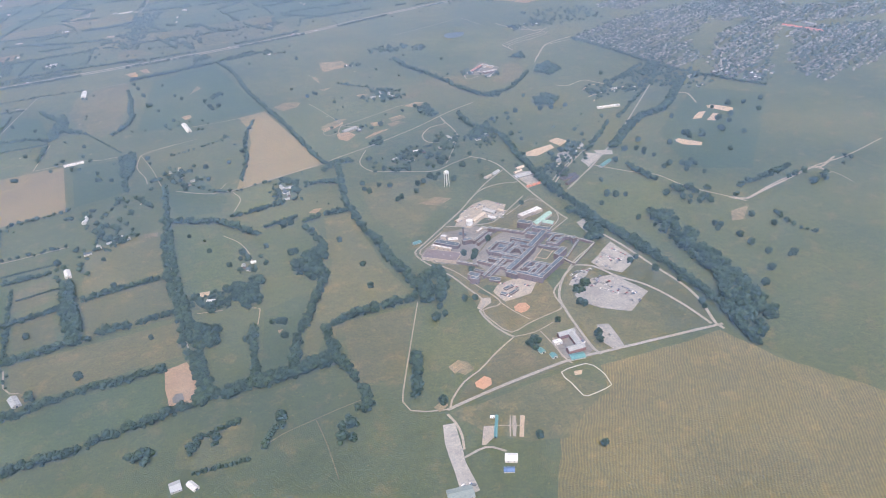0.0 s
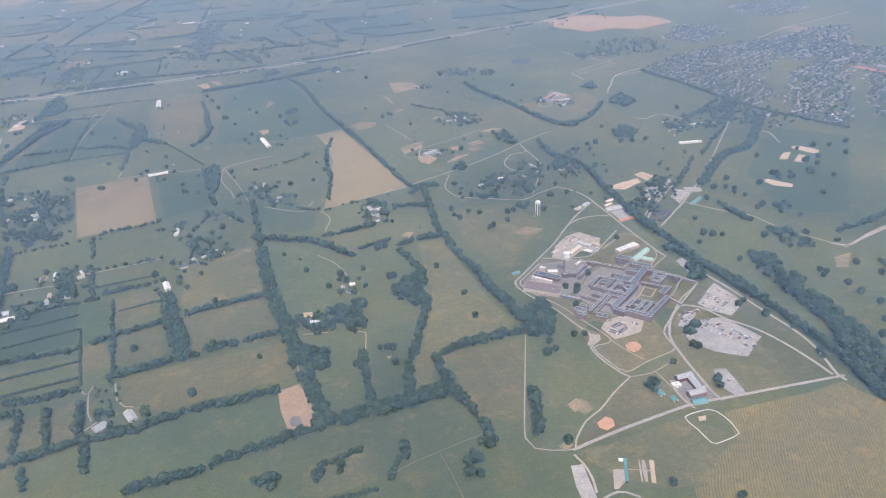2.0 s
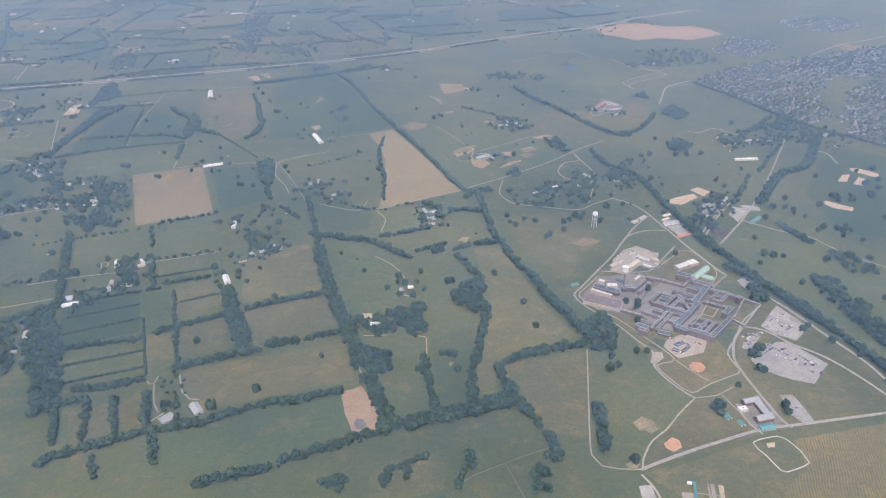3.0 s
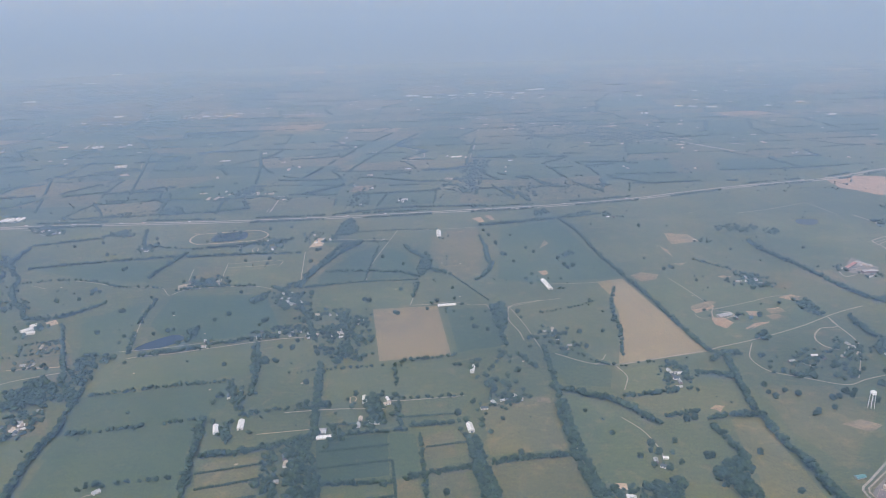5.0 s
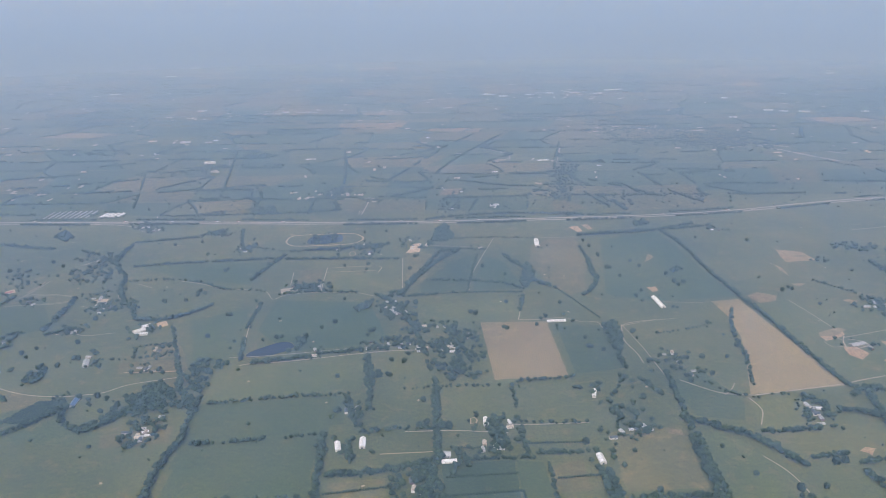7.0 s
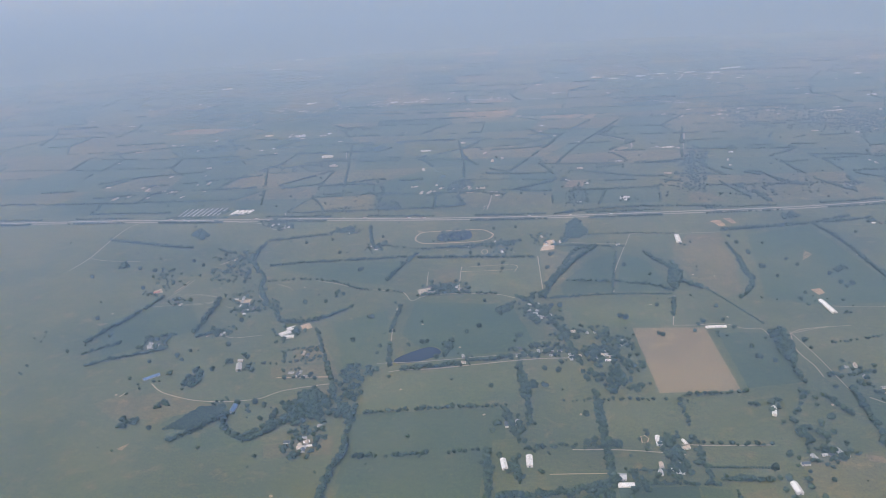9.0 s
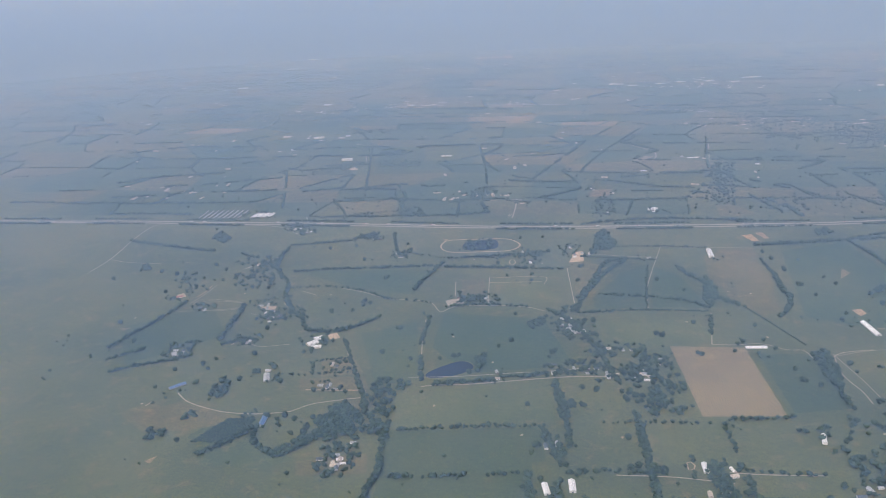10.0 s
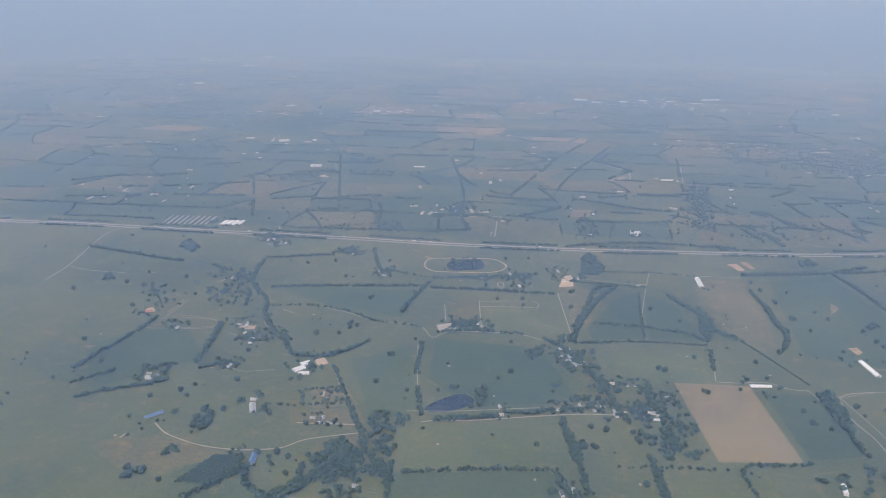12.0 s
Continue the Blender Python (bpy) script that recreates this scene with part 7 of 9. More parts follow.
FARM_HOUSES += [(713.6, 998.0), (514.2, 503.1), (532.2, 511.1), (500.8, 487.3), (545.4, 521.1), (418.4, 586.1), (436.5, 603.9), (461.1, 587.6), (473.1, 591.7), (399.0, 584.9), (366.4, 580.7), (377.1, 577.1), (650.0, 651.8), (666.2, 652.6), (681.3, 651.7), (687.7, 639.1), (771.3, 642.8), (765.8, 612.7), (-76.0, 460.8), (-73.8, 451.5), (-77.7, 431.4), (-67.3, 443.1), (-118.2, 1002.9), (-108.4, 1010.4), (-226.3, 991.4), (-175.2, 1001.3), (-22.5, 996.5), (-122.3, 778.4), (-113.8, 764.4), (-84.4, 730.7)]
FARM_HOUSES += [(-49.7, 678.2), (-125.7, 681.5), (-97.3, 687.2), (-63.9, 674.7), (-22.8, 510.0), (-24.2, 501.7), (162.2, 668.8), (346.3, 688.1), (357.5, 680.5), (249.9, 570.8), (251.5, 557.6), (427.6, 788.4), (428.2, 775.9), (-458.6, 710.6), (-412.6, 654.3), (-301.5, 514.8), (-297.4, 520.7), (-476.7, 809.1), (-527.3, 1082.6), (-552.9, 1099.9), (-235.7, 1306.4), (-210.6, 1278.7), (-404.4, 1059.1), (-252.6, 847.8), (-221.2, 848.5), (-354.7, 982.8), (-364.8, 992.8), (-185.0, 1007.3), (-176.4, 978.4), (-124.9, 1032.2)]
FARM_HOUSES += [(-99.4, 1008.7), (-121.4, 822.9), (-130.8, 797.5), (-352.6, 671.4), (-347.1, 667.7), (-351.4, 631.8), (-344.1, 628.9), (-526.8, 680.1), (-520.6, 685.8), (-543.0, 938.8), (-460.8, 771.6), (-450.9, 780.3), (-556.5, 794.6), (-560.1, 1117.2), (-313.9, 519.9), (-298.9, 514.0), (-293.8, 544.2), (-139.3, 555.8), (-130.7, 560.6), (-355.5, 1005.3), (-145.3, 1991.8), (-70.5, 1687.2), (96.6, 1614.0), (121.6, 1611.2), (-87.7, 1346.9), (349.0, 1263.5), (360.9, 1270.9), (863.3, 1547.0), (876.6, 1526.7), (804.2, 1744.7)]
FARM_HOUSES += [(816.6, 1712.1)]
building("warehouse", -1584.8, 3796.6, 0.47, 116.6, 30, 9.07, "flat", WHITE_WALL, WHITE_ROOF, "long white far-off warehouse", "warehouse", "far warehouses")
building("warehouse", -947.8, 2460.2, 0.37, 68.3, 30, 9.14, "flat", WHITE_WALL, WHITE_ROOF, "long white far-off warehouse", "warehouse", "far warehouses")
building("warehouse", 21.6, 2845.7, -0.20, 124.0, 30, 9.21, "flat", WHITE_WALL, WHITE_ROOF, "long white far-off warehouse", "warehouse", "far warehouses")
building("warehouse", 253.6, 2876.5, -0.20, 84.0, 30, 9.28, "flat", WHITE_WALL, WHITE_ROOF, "long white far-off warehouse", "warehouse", "far warehouses")
building("warehouse", 513.0, 2966.6, 0.37, 196.7, 30, 9.35, "flat", WHITE_WALL, WHITE_ROOF, "long white far-off warehouse", "warehouse", "far warehouses")
building("warehouse", 973.0, 2308.0, -0.17, 76.6, 30, 9.42, "flat", WHITE_WALL, WHITE_ROOF, "long white far-off warehouse", "warehouse", "far warehouses")
building("warehouse", 844.9, 2660.9, -0.20, 49.5, 30, 9.49, "flat", WHITE_WALL, WHITE_ROOF, "long white far-off warehouse", "warehouse", "far warehouses")
building("warehouse", 880.9, 2351.7, -0.17, 65.5, 30, 9.56, "flat", WHITE_WALL, WHITE_ROOF, "long white far-off warehouse", "warehouse", "far warehouses")
building("warehouse", 917.7, 2324.0, -0.83, 57.1, 30, 9.63, "flat", WHITE_WALL, WHITE_ROOF, "long white far-off warehouse", "warehouse", "far warehouses")
building("warehouse", 730.0, 2204.9, -0.16, 29.0, 30, 9.7, "flat", WHITE_WALL, WHITE_ROOF, "long white far-off warehouse", "warehouse", "far warehouses")
building("warehouse", 1150.7, 2303.3, -0.17, 50.2, 30, 9.77, "flat", WHITE_WALL, WHITE_ROOF, "long white far-off warehouse", "warehouse", "far warehouses")
building("warehouse", 1235.2, 2080.9, 0.32, 62.9, 30, 9.84, "flat", WHITE_WALL, WHITE_ROOF, "long white far-off warehouse", "warehouse", "far warehouses")
building("warehouse", 1294.3, 2377.4, -0.18, 64.0, 30, 9.91, "flat", WHITE_WALL, WHITE_ROOF, "long white far-off warehouse", "warehouse", "far warehouses")
building("warehouse", 174.9, 2831.3, -0.20, 83.2, 30, 9.98, "flat", WHITE_WALL, WHITE_ROOF, "long white far-off warehouse", "warehouse", "far warehouses")
building("warehouse", 77.5, 2793.6, -0.20, 82.7, 30, 10.05, "flat", WHITE_WALL, WHITE_ROOF, "long white far-off warehouse", "warehouse", "far warehouses")
building("warehouse", 352.2, 2883.1, 0.37, 93.8, 30, 10.12, "flat", WHITE_WALL, WHITE_ROOF, "long white far-off warehouse", "warehouse", "far warehouses")
building("warehouse", 434.0, 2845.8, 0.36, 93.3, 30, 10.19, "flat", WHITE_WALL, WHITE_ROOF, "long white far-off warehouse", "warehouse", "far warehouses")
building("warehouse", -645.9, 2408.0, 0.61, 49.0, 30, 10.26, "flat", WHITE_WALL, WHITE_ROOF, "long white far-off warehouse", "warehouse", "far warehouses")
building("warehouse", 1605.3, 3547.3, -0.28, 81.4, 30, 9, "flat", WHITE_WALL, WHITE_ROOF, "long white far-off warehouse", "warehouse", "far warehouses")
building("warehouse", 1420.9, 2895.7, -0.22, 77.3, 30, 9.07, "flat", WHITE_WALL, WHITE_ROOF, "long white far-off warehouse", "warehouse", "far warehouses")
building("warehouse", -776.0, 1866.3, 0.59, 64.0, 30, 9.14, "flat", WHITE_WALL, WHITE_ROOF, "long white far-off warehouse", "warehouse", "far warehouses")
building("warehouse", -1667.7, 4355.0, -0.27, 146.3, 30, 9.21, "flat", WHITE_WALL, WHITE_ROOF, "long white far-off warehouse", "warehouse", "far warehouses")
building("warehouse", -1497.0, 2998.3, 0.28, 107.4, 30, 9.28, "flat", WHITE_WALL, WHITE_ROOF, "long white far-off warehouse", "warehouse", "far warehouses")
building("warehouse", -619.1, 1600.4, 0.15, 61.9, 30, 9.35, "flat", WHITE_WALL, WHITE_ROOF, "long white far-off warehouse", "warehouse", "far warehouses")

building("warehouse", -1599.4, 3798.7, 0.06, 60, 40, 8, "gable", WHITE_WALL, WHITE_ROOF, "large white warehouse in hazy farmland", "warehouse")
building("warehouse", -714.6, 1865.6, 0.06, 40, 24, 8, "gable", TAN_WALL, TAN_ROOF, "large tan warehouse in hazy farmland", "warehouse")
building("warehouse", -704.4, 1891.0, 0.06, 26, 20, 8, "gable", WHITE_WALL, WHITE_ROOF, "large white warehouse in hazy farmland", "warehouse")
building("stable", -400.8, 1637.1, 0.06, 60, 10, 6, "gable", WHITE_WALL, WHITE_ROOF, "long white-roofed stable in hazy pasture", "stable")
building("warehouse", 726.5, 2211.8, 0.06, 50, 30, 8, "gable", WHITE_WALL, WHITE_ROOF, "large white warehouse in hazy farmland", "warehouse")
building("warehouse", 18.4, 2880.5, 0.06, 60, 40, 8, "gable", WHITE_WALL, WHITE_ROOF, "large white warehouse in hazy farmland", "warehouse")
building("stable", 118.0, 1606.6, 0.06, 60, 10, 6, "gable", WHITE_WALL, WHITE_ROOF, "long white-roofed stable in hazy pasture", "stable")
building("stable", -904.0, 1368.2, 0.06, 30, 14, 6, "gable", TAN_WALL, TAN_ROOF, "long tan-roofed stable in hazy pasture", "stable")
building("warehouse", -863.2, 1516.6, 0.06, 30, 16, 8, "gable", TAN_WALL, TAN_ROOF, "large tan warehouse in hazy farmland", "warehouse")
building("stable", -947.7, 2481.1, 0.06, 60, 14, 6, "gable", WHITE_WALL, WHITE_ROOF, "long white-roofed stable in hazy pasture", "stable")
building("house", 5.2, 1213.4, 0.06, 18, 10, 6, "gable", WHITE_WALL, WHITE_ROOF, "white farmhouse with gabled roof in pasture", "house")
building("house", -284.7, 1306.6, 0.06, 18, 10, 6, "gable", WHITE_WALL, WHITE_ROOF, "white farmhouse with gabled roof in pasture", "house")
building("house", -206.9, 1254.9, 0.06, 18, 10, 6, "gable", TAN_WALL, TAN_ROOF, "tan farmhouse with gabled roof in pasture", "house")
building("house", -55.9, 1324.7, 0.06, 18, 10, 6, "gable", WHITE_WALL, WHITE_ROOF, "white farmhouse with gabled roof in pasture", "house")
building("house", -69.9, 1203.9, 0.06, 20, 10, 6, "gable", WHITE_WALL, WHITE_ROOF, "white farmhouse with gabled roof in pasture", "house")
building("stable", 10.7, 1489.1, 0.06, 30, 9, 6, "gable", WHITE_WALL, WHITE_ROOF, "long white-roofed stable in hazy pasture", "stable")
building("house", -816.0, 1696.5, 0.06, 20, 12, 6, "gable", TAN_WALL, TAN_ROOF, "tan farmhouse with gabled roof in pasture", "house")
building("stable", -789.1, 1715.0, 0.06, 26, 9, 6, "gable", WHITE_WALL, WHITE_ROOF, "long white-roofed stable in hazy pasture", "stable")
building("house", -152.0, 1904.9, 0.06, 22, 12, 6, "gable", WHITE_WALL, WHITE_ROOF, "white farmhouse with gabled roof in pasture", "house")
building("house", 231.3, 1546.5, 0.06, 22, 12, 6, "gable", WHITE_WALL, WHITE_ROOF, "white farmhouse with gabled roof in pasture", "house")

building("stable", 348.5, 689.0, 0.35, 42, 16, 7, "gable", GREY_WALL, GREY_ROOF, "grey-roofed stable complex on bare ground", "stable")

# ---- the institution ----
building("hall", 428.7, 409.3, 0.24, 46.5, 15, 7.42, "flat", TAN_WALL, WHITE_ROOF, "low hall with a flat white roof", "building", "blocks of the institution")
building("hall", 436.8, 411.2, 0.24, 23.5, 18, 7.49, "flat", TAN_WALL, WHITE_ROOF, "low wing with a flat white roof", "building", "blocks of the institution")
building("chapel", 434.0, 394.9, 0.52, 61.3, 13, 10.56, "gable", TAN_WALL, COPPER_ROOF, "tall chapel with a green copper roof", "building", "blocks of the institution")
building("chapel", 435.8, 387.1, -0.82, 24.2, 13, 9.63, "gable", TAN_WALL, COPPER_ROOF, "side wing with a green copper roof", "building", "blocks of the institution")
building("brick_block", 416.3, 391.5, -0.75, 27.6, 14, 13.7, "flat", BRICK_WALL, SLATE_ROOF, "flat-roofed brick block with pale parapets", "building", "blocks of the institution")
building("brick_block", 424.7, 377.6, -0.75, 38.0, 11, 10.77, "flat", BRICK_WALL, SLATE_ROOF, "flat-roofed brick block with pale parapets", "building", "blocks of the institution")
building("brick_block", 418.1, 386.6, 0.63, 45.2, 4, 5.84, "flat", BRICK_WALL, SLATE_ROOF, "flat-roofed brick block with pale parapets", "building", "blocks of the institution")
building("brick_block", 401.8, 389.5, -0.80, 63.9, 5, 5.91, "flat", BRICK_WALL, SLATE_ROOF, "flat-roofed brick block with pale parapets", "building", "blocks of the institution")
building("brick_block", 389.8, 397.3, -0.89, 17.1, 7, 8.98, "flat", BRICK_WALL, SLATE_ROOF, "flat-roofed brick block with pale parapets", "building", "blocks of the institution")
building("brick_block", 415.1, 372.1, -0.79, 33.6, 12, 10.05, "flat", BRICK_WALL, SLATE_ROOF, "flat-roofed brick block with pale parapets", "building", "blocks of the institution")
building("brick_block", 412.3, 362.0, 0.66, 72.6, 11, 14.12, "flat", BRICK_WALL, SLATE_ROOF, "flat-roofed brick block with pale parapets", "building", "blocks of the institution")
building("brick_block", 429.5, 364.1, -0.77, 39.4, 7, 10.19, "flat", BRICK_WALL, SLATE_ROOF, "flat-roofed brick block with pale parapets", "building", "blocks of the institution")
building("brick_block", 423.3, 359.9, 0.64, 31.5, 6, 10.26, "flat", BRICK_WALL, SLATE_ROOF, "flat-roofed brick block with pale parapets", "building", "blocks of the institution")
building("brick_block", 428.7, 355.1, 0.60, 34.8, 6, 9, "flat", BRICK_WALL, SLATE_ROOF, "flat-roofed brick block with pale parapets", "building", "blocks of the institution")
building("brick_block", 421.3, 353.7, -0.87, 19.8, 5, 8.07, "flat", BRICK_WALL, SLATE_ROOF, "flat-roofed brick block with pale parapets", "building", "blocks of the institution")
building("brick_block", 438.3, 356.0, -0.83, 21.8, 6, 8.14, "flat", BRICK_WALL, SLATE_ROOF, "flat-roofed brick block with pale parapets", "building", "blocks of the institution")
building("brick_block", 438.3, 350.4, 0.13, 9.9, 8, 13.21, "flat", BRICK_WALL, SLATE_ROOF, "flat-roofed brick block with pale parapets", "building", "blocks of the institution")
building("brick_block", 417.4, 350.7, -0.79, 45.2, 6, 6.28, "flat", BRICK_WALL, SLATE_ROOF, "flat-roofed brick block with pale parapets", "building", "blocks of the institution")
building("brick_block", 418.9, 337.2, 0.54, 31.8, 11, 13.35, "flat", BRICK_WALL, SLATE_ROOF, "flat-roofed brick block with pale parapets", "building", "blocks of the institution")
building("brick_block", 378.9, 371.7, 0.61, 40.1, 6, 8.42, "flat", BRICK_WALL, SLATE_ROOF, "flat-roofed brick block with pale parapets", "building", "blocks of the institution")
building("brick_block", 388.5, 372.4, -0.85, 25.2, 6, 8.49, "flat", BRICK_WALL, SLATE_ROOF, "flat-roofed brick block with pale parapets", "building", "blocks of the institution")
building("brick_block", 375.8, 362.3, -0.76, 24.2, 6, 8.56, "flat", BRICK_WALL, SLATE_ROOF, "flat-roofed brick block with pale parapets", "building", "blocks of the institution")
building("brick_block", 402.7, 367.9, -0.85, 50.9, 8, 9.63, "flat", BRICK_WALL, SLATE_ROOF, "flat-roofed brick block with pale parapets", "building", "blocks of the institution")
building("brick_block", 387.2, 363.4, 0.58, 53.6, 6, 9.7, "flat", BRICK_WALL, SLATE_ROOF, "flat-roofed brick block with pale parapets", "building", "blocks of the institution")
building("brick_block", 390.3, 359.8, 0.61, 52.1, 6, 9.77, "flat", BRICK_WALL, SLATE_ROOF, "flat-roofed brick block with pale parapets", "building", "blocks of the institution")
building("brick_block", 384.7, 350.6, -0.84, 48.2, 7, 9.84, "flat", BRICK_WALL, SLATE_ROOF, "flat-roofed brick block with pale parapets", "building", "blocks of the institution")
building("brick_block", 395.8, 356.1, -0.69, 34.2, 6, 9.91, "flat", BRICK_WALL, SLATE_ROOF, "flat-roofed brick block with pale parapets", "building", "blocks of the institution")
building("brick_block", 396.5, 348.0, 0.62, 55.1, 9, 11.98, "flat", BRICK_WALL, SLATE_ROOF, "flat-roofed brick block with pale parapets", "building", "blocks of the institution")
building("brick_block", 394.9, 355.4, -1.72, 37.6, 5, 9.05, "flat", BRICK_WALL, SLATE_ROOF, "flat-roofed brick block with pale parapets", "building", "blocks of the institution")
building("brick_block", 404.4, 356.8, -0.88, 15.6, 9, 11.12, "flat", BRICK_WALL, SLATE_ROOF, "flat-roofed brick block with pale parapets", "building", "blocks of the institution")
building("brick_block", 367.5, 347.0, -0.90, 67.1, 5, 7.19, "flat", BRICK_WALL, SLATE_ROOF, "flat-roofed brick block with pale parapets", "building", "blocks of the institution")
building("brick_block", 365.4, 343.0, 0.62, 69.4, 5, 7.26, "flat", BRICK_WALL, SLATE_ROOF, "flat-roofed brick block with pale parapets", "building", "blocks of the institution")
building("brick_block", 368.0, 340.6, 0.63, 68.6, 5, 6, "flat", BRICK_WALL, SLATE_ROOF, "flat-roofed brick block with pale parapets", "building", "blocks of the institution")
building("brick_block", 371.4, 352.8, -0.83, 24.2, 7, 8.07, "flat", BRICK_WALL, SLATE_ROOF, "flat-roofed brick block with pale parapets", "building", "blocks of the institution")
building("brick_block", 380.7, 338.1, 0.58, 49.6, 11, 10.14, "flat", BRICK_WALL, SLATE_ROOF, "flat-roofed brick block with pale parapets", "building", "blocks of the institution")
building("brick_block", 374.3, 327.4, -0.95, 21.8, 10, 11.21, "flat", BRICK_WALL, SLATE_ROOF, "flat-roofed brick block with pale parapets", "building", "blocks of the institution")
building("brick_block", 387.9, 333.5, 0.56, 32.5, 6, 9.28, "flat", BRICK_WALL, SLATE_ROOF, "flat-roofed brick block with pale parapets", "building", "blocks of the institution")
building("brick_block", 396.9, 332.8, -0.83, 27.3, 6, 9.35, "flat", BRICK_WALL, SLATE_ROOF, "flat-roofed brick block with pale parapets", "building", "blocks of the institution")
building("brick_block", 383.7, 318.4, -0.87, 51.7, 8, 12.42, "flat", BRICK_WALL, SLATE_ROOF, "flat-roofed brick block with pale parapets", "building", "blocks of the institution")
building("brick_block", 390.8, 327.0, 0.59, 40.5, 6, 9.49, "flat", BRICK_WALL, SLATE_ROOF, "flat-roofed brick block with pale parapets", "building", "blocks of the institution")
building("brick_block", 393.6, 322.6, 0.57, 38.5, 6, 9.56, "flat", BRICK_WALL, SLATE_ROOF, "flat-roofed brick block with pale parapets", "building", "blocks of the institution")
building("brick_block", 402.3, 321.0, 0.56, 82.7, 9, 11.63, "flat", BRICK_WALL, SLATE_ROOF, "flat-roofed brick block with pale parapets", "building", "blocks of the institution")
building("brick_block", 401.9, 328.1, -0.89, 21.1, 6, 8.7, "flat", BRICK_WALL, SLATE_ROOF, "flat-roofed brick block with pale parapets", "building", "blocks of the institution")
building("brick_block", 390.3, 327.6, -0.79, 28.9, 5, 8.77, "flat", BRICK_WALL, SLATE_ROOF, "flat-roofed brick block with pale parapets", "building", "blocks of the institution")
building("brick_block", 347.9, 336.9, -0.86, 21.6, 12, 12.84, "flat", BRICK_WALL, SLATE_ROOF, "flat-roofed brick block with pale parapets", "building", "blocks of the institution")
building("brick_block", 346.5, 332.6, -0.77, 16.7, 8, 11.91, "flat", BRICK_WALL, SLATE_ROOF, "flat-roofed brick block with pale parapets", "building", "blocks of the institution")
building("brick_block", 353.9, 341.7, -0.82, 19.4, 7, 9.98, "flat", BRICK_WALL, SLATE_ROOF, "flat-roofed brick block with pale parapets", "building", "blocks of the institution")
building("brick_block", 350.1, 359.4, -0.78, 53.1, 4, 6.05, "flat", BRICK_WALL, SLATE_ROOF, "flat-roofed brick block with pale parapets", "building", "blocks of the institution")
building("brick_block", 376.5, 390.7, 0.57, 49.2, 5, 8.12, "flat", BRICK_WALL, SLATE_ROOF, "flat-roofed brick block with pale parapets", "building", "blocks of the institution")
building("brick_block", 378.1, 386.4, 0.57, 48.9, 5, 8.19, "flat", BRICK_WALL, SLATE_ROOF, "flat-roofed brick block with pale parapets", "building", "blocks of the institution")
building("brick_block", 446.8, 347.3, -0.99, 37.1, 2.5, 5.26, "flat", BRICK_WALL, SLATE_ROOF, "flat-roofed brick block with pale parapets", "building", "blocks of the institution")
building("brick_block", 436.5, 331.3, 0.61, 89.4, 2.5, 4, "flat", BRICK_WALL, SLATE_ROOF, "flat-roofed brick block with pale parapets", "building", "blocks of the institution")
building("brick_block", 420.4, 326.2, -1.28, 25.7, 2.5, 4.07, "flat", BRICK_WALL, SLATE_ROOF, "flat-roofed brick block with pale parapets", "building", "blocks of the institution")
building("brick_block", 432.4, 341.9, 0.73, 73.1, 3, 4.14, "flat", BRICK_WALL, SLATE_ROOF, "flat-roofed brick block with pale parapets", "building", "blocks of the institution")
building("brick_block", 361.0, 328.8, -0.68, 20.4, 12, 4.21, "flat", BRICK_WALL, SLATE_ROOF, "flat-roofed brick block with pale parapets", "building", "blocks of the institution")
building("brick_block", 365.3, 315.5, 0.25, 19.7, 8, 3.28, "flat", BRICK_WALL, SLATE_ROOF, "flat-roofed brick block with pale parapets", "building", "blocks of the institution")
building("brick_block", 358.7, 309.7, -0.90, 12.4, 8, 3.35, "flat", BRICK_WALL, SLATE_ROOF, "flat-roofed brick block with pale parapets", "building", "blocks of the institution")
building("brick_block", 366.1, 308.7, 0.42, 20.6, 6, 3.42, "flat", BRICK_WALL, SLATE_ROOF, "flat-roofed brick block with pale parapets", "building", "blocks of the institution")
building("brick_block", 386.2, 368.2, -0.75, 20.0, 14, 5.49, "flat", BRICK_WALL, SLATE_ROOF, "flat-roofed brick block with pale parapets", "building", "blocks of the institution")
building("brick_block", 401.2, 364.7, -0.74, 30.7, 12, 6.06, "flat", BRICK_WALL, SLATE_ROOF, "flat-roofed brick block with pale parapets", "building", "blocks of the institution")
building("brick_block", 382.6, 350.0, -0.79, 30.3, 14, 6.13, "flat", BRICK_WALL, SLATE_ROOF, "flat-roofed brick block with pale parapets", "building", "blocks of the institution")
building("brick_block", 383.1, 340.4, 0.20, 19.7, 9, 5.7, "flat", BRICK_WALL, SLATE_ROOF, "flat-roofed brick block with pale parapets", "building", "blocks of the institution")
building("brick_block", 386.8, 321.2, -0.75, 26.3, 10, 6.77, "flat", BRICK_WALL, SLATE_ROOF, "flat-roofed brick block with pale parapets", "building", "blocks of the institution")
building("brick_block", 427.5, 360.8, -0.68, 18.3, 10, 4.84, "flat", BRICK_WALL, SLATE_ROOF, "flat-roofed brick block with pale parapets", "building", "blocks of the institution")
building("workshop", 338.1, 377.4, -0.71, 72.0, 33, 6.91, "flat", TAN_WALL, BROWN_ROOF, "wide low workshop with a brown roof", "building", "blocks of the institution")
building("shed", 343.0, 389.9, -0.84, 43.2, 6, 5.98, "flat", TAN_WALL, WHITE_ROOF, "long low shed with a white roof", "building", "blocks of the institution")
building("store", 355.6, 396.7, -0.32, 20.5, 12, 7.05, "flat", TAN_WALL, WHITE_ROOF, "low store with a white roof", "building", "blocks of the institution")
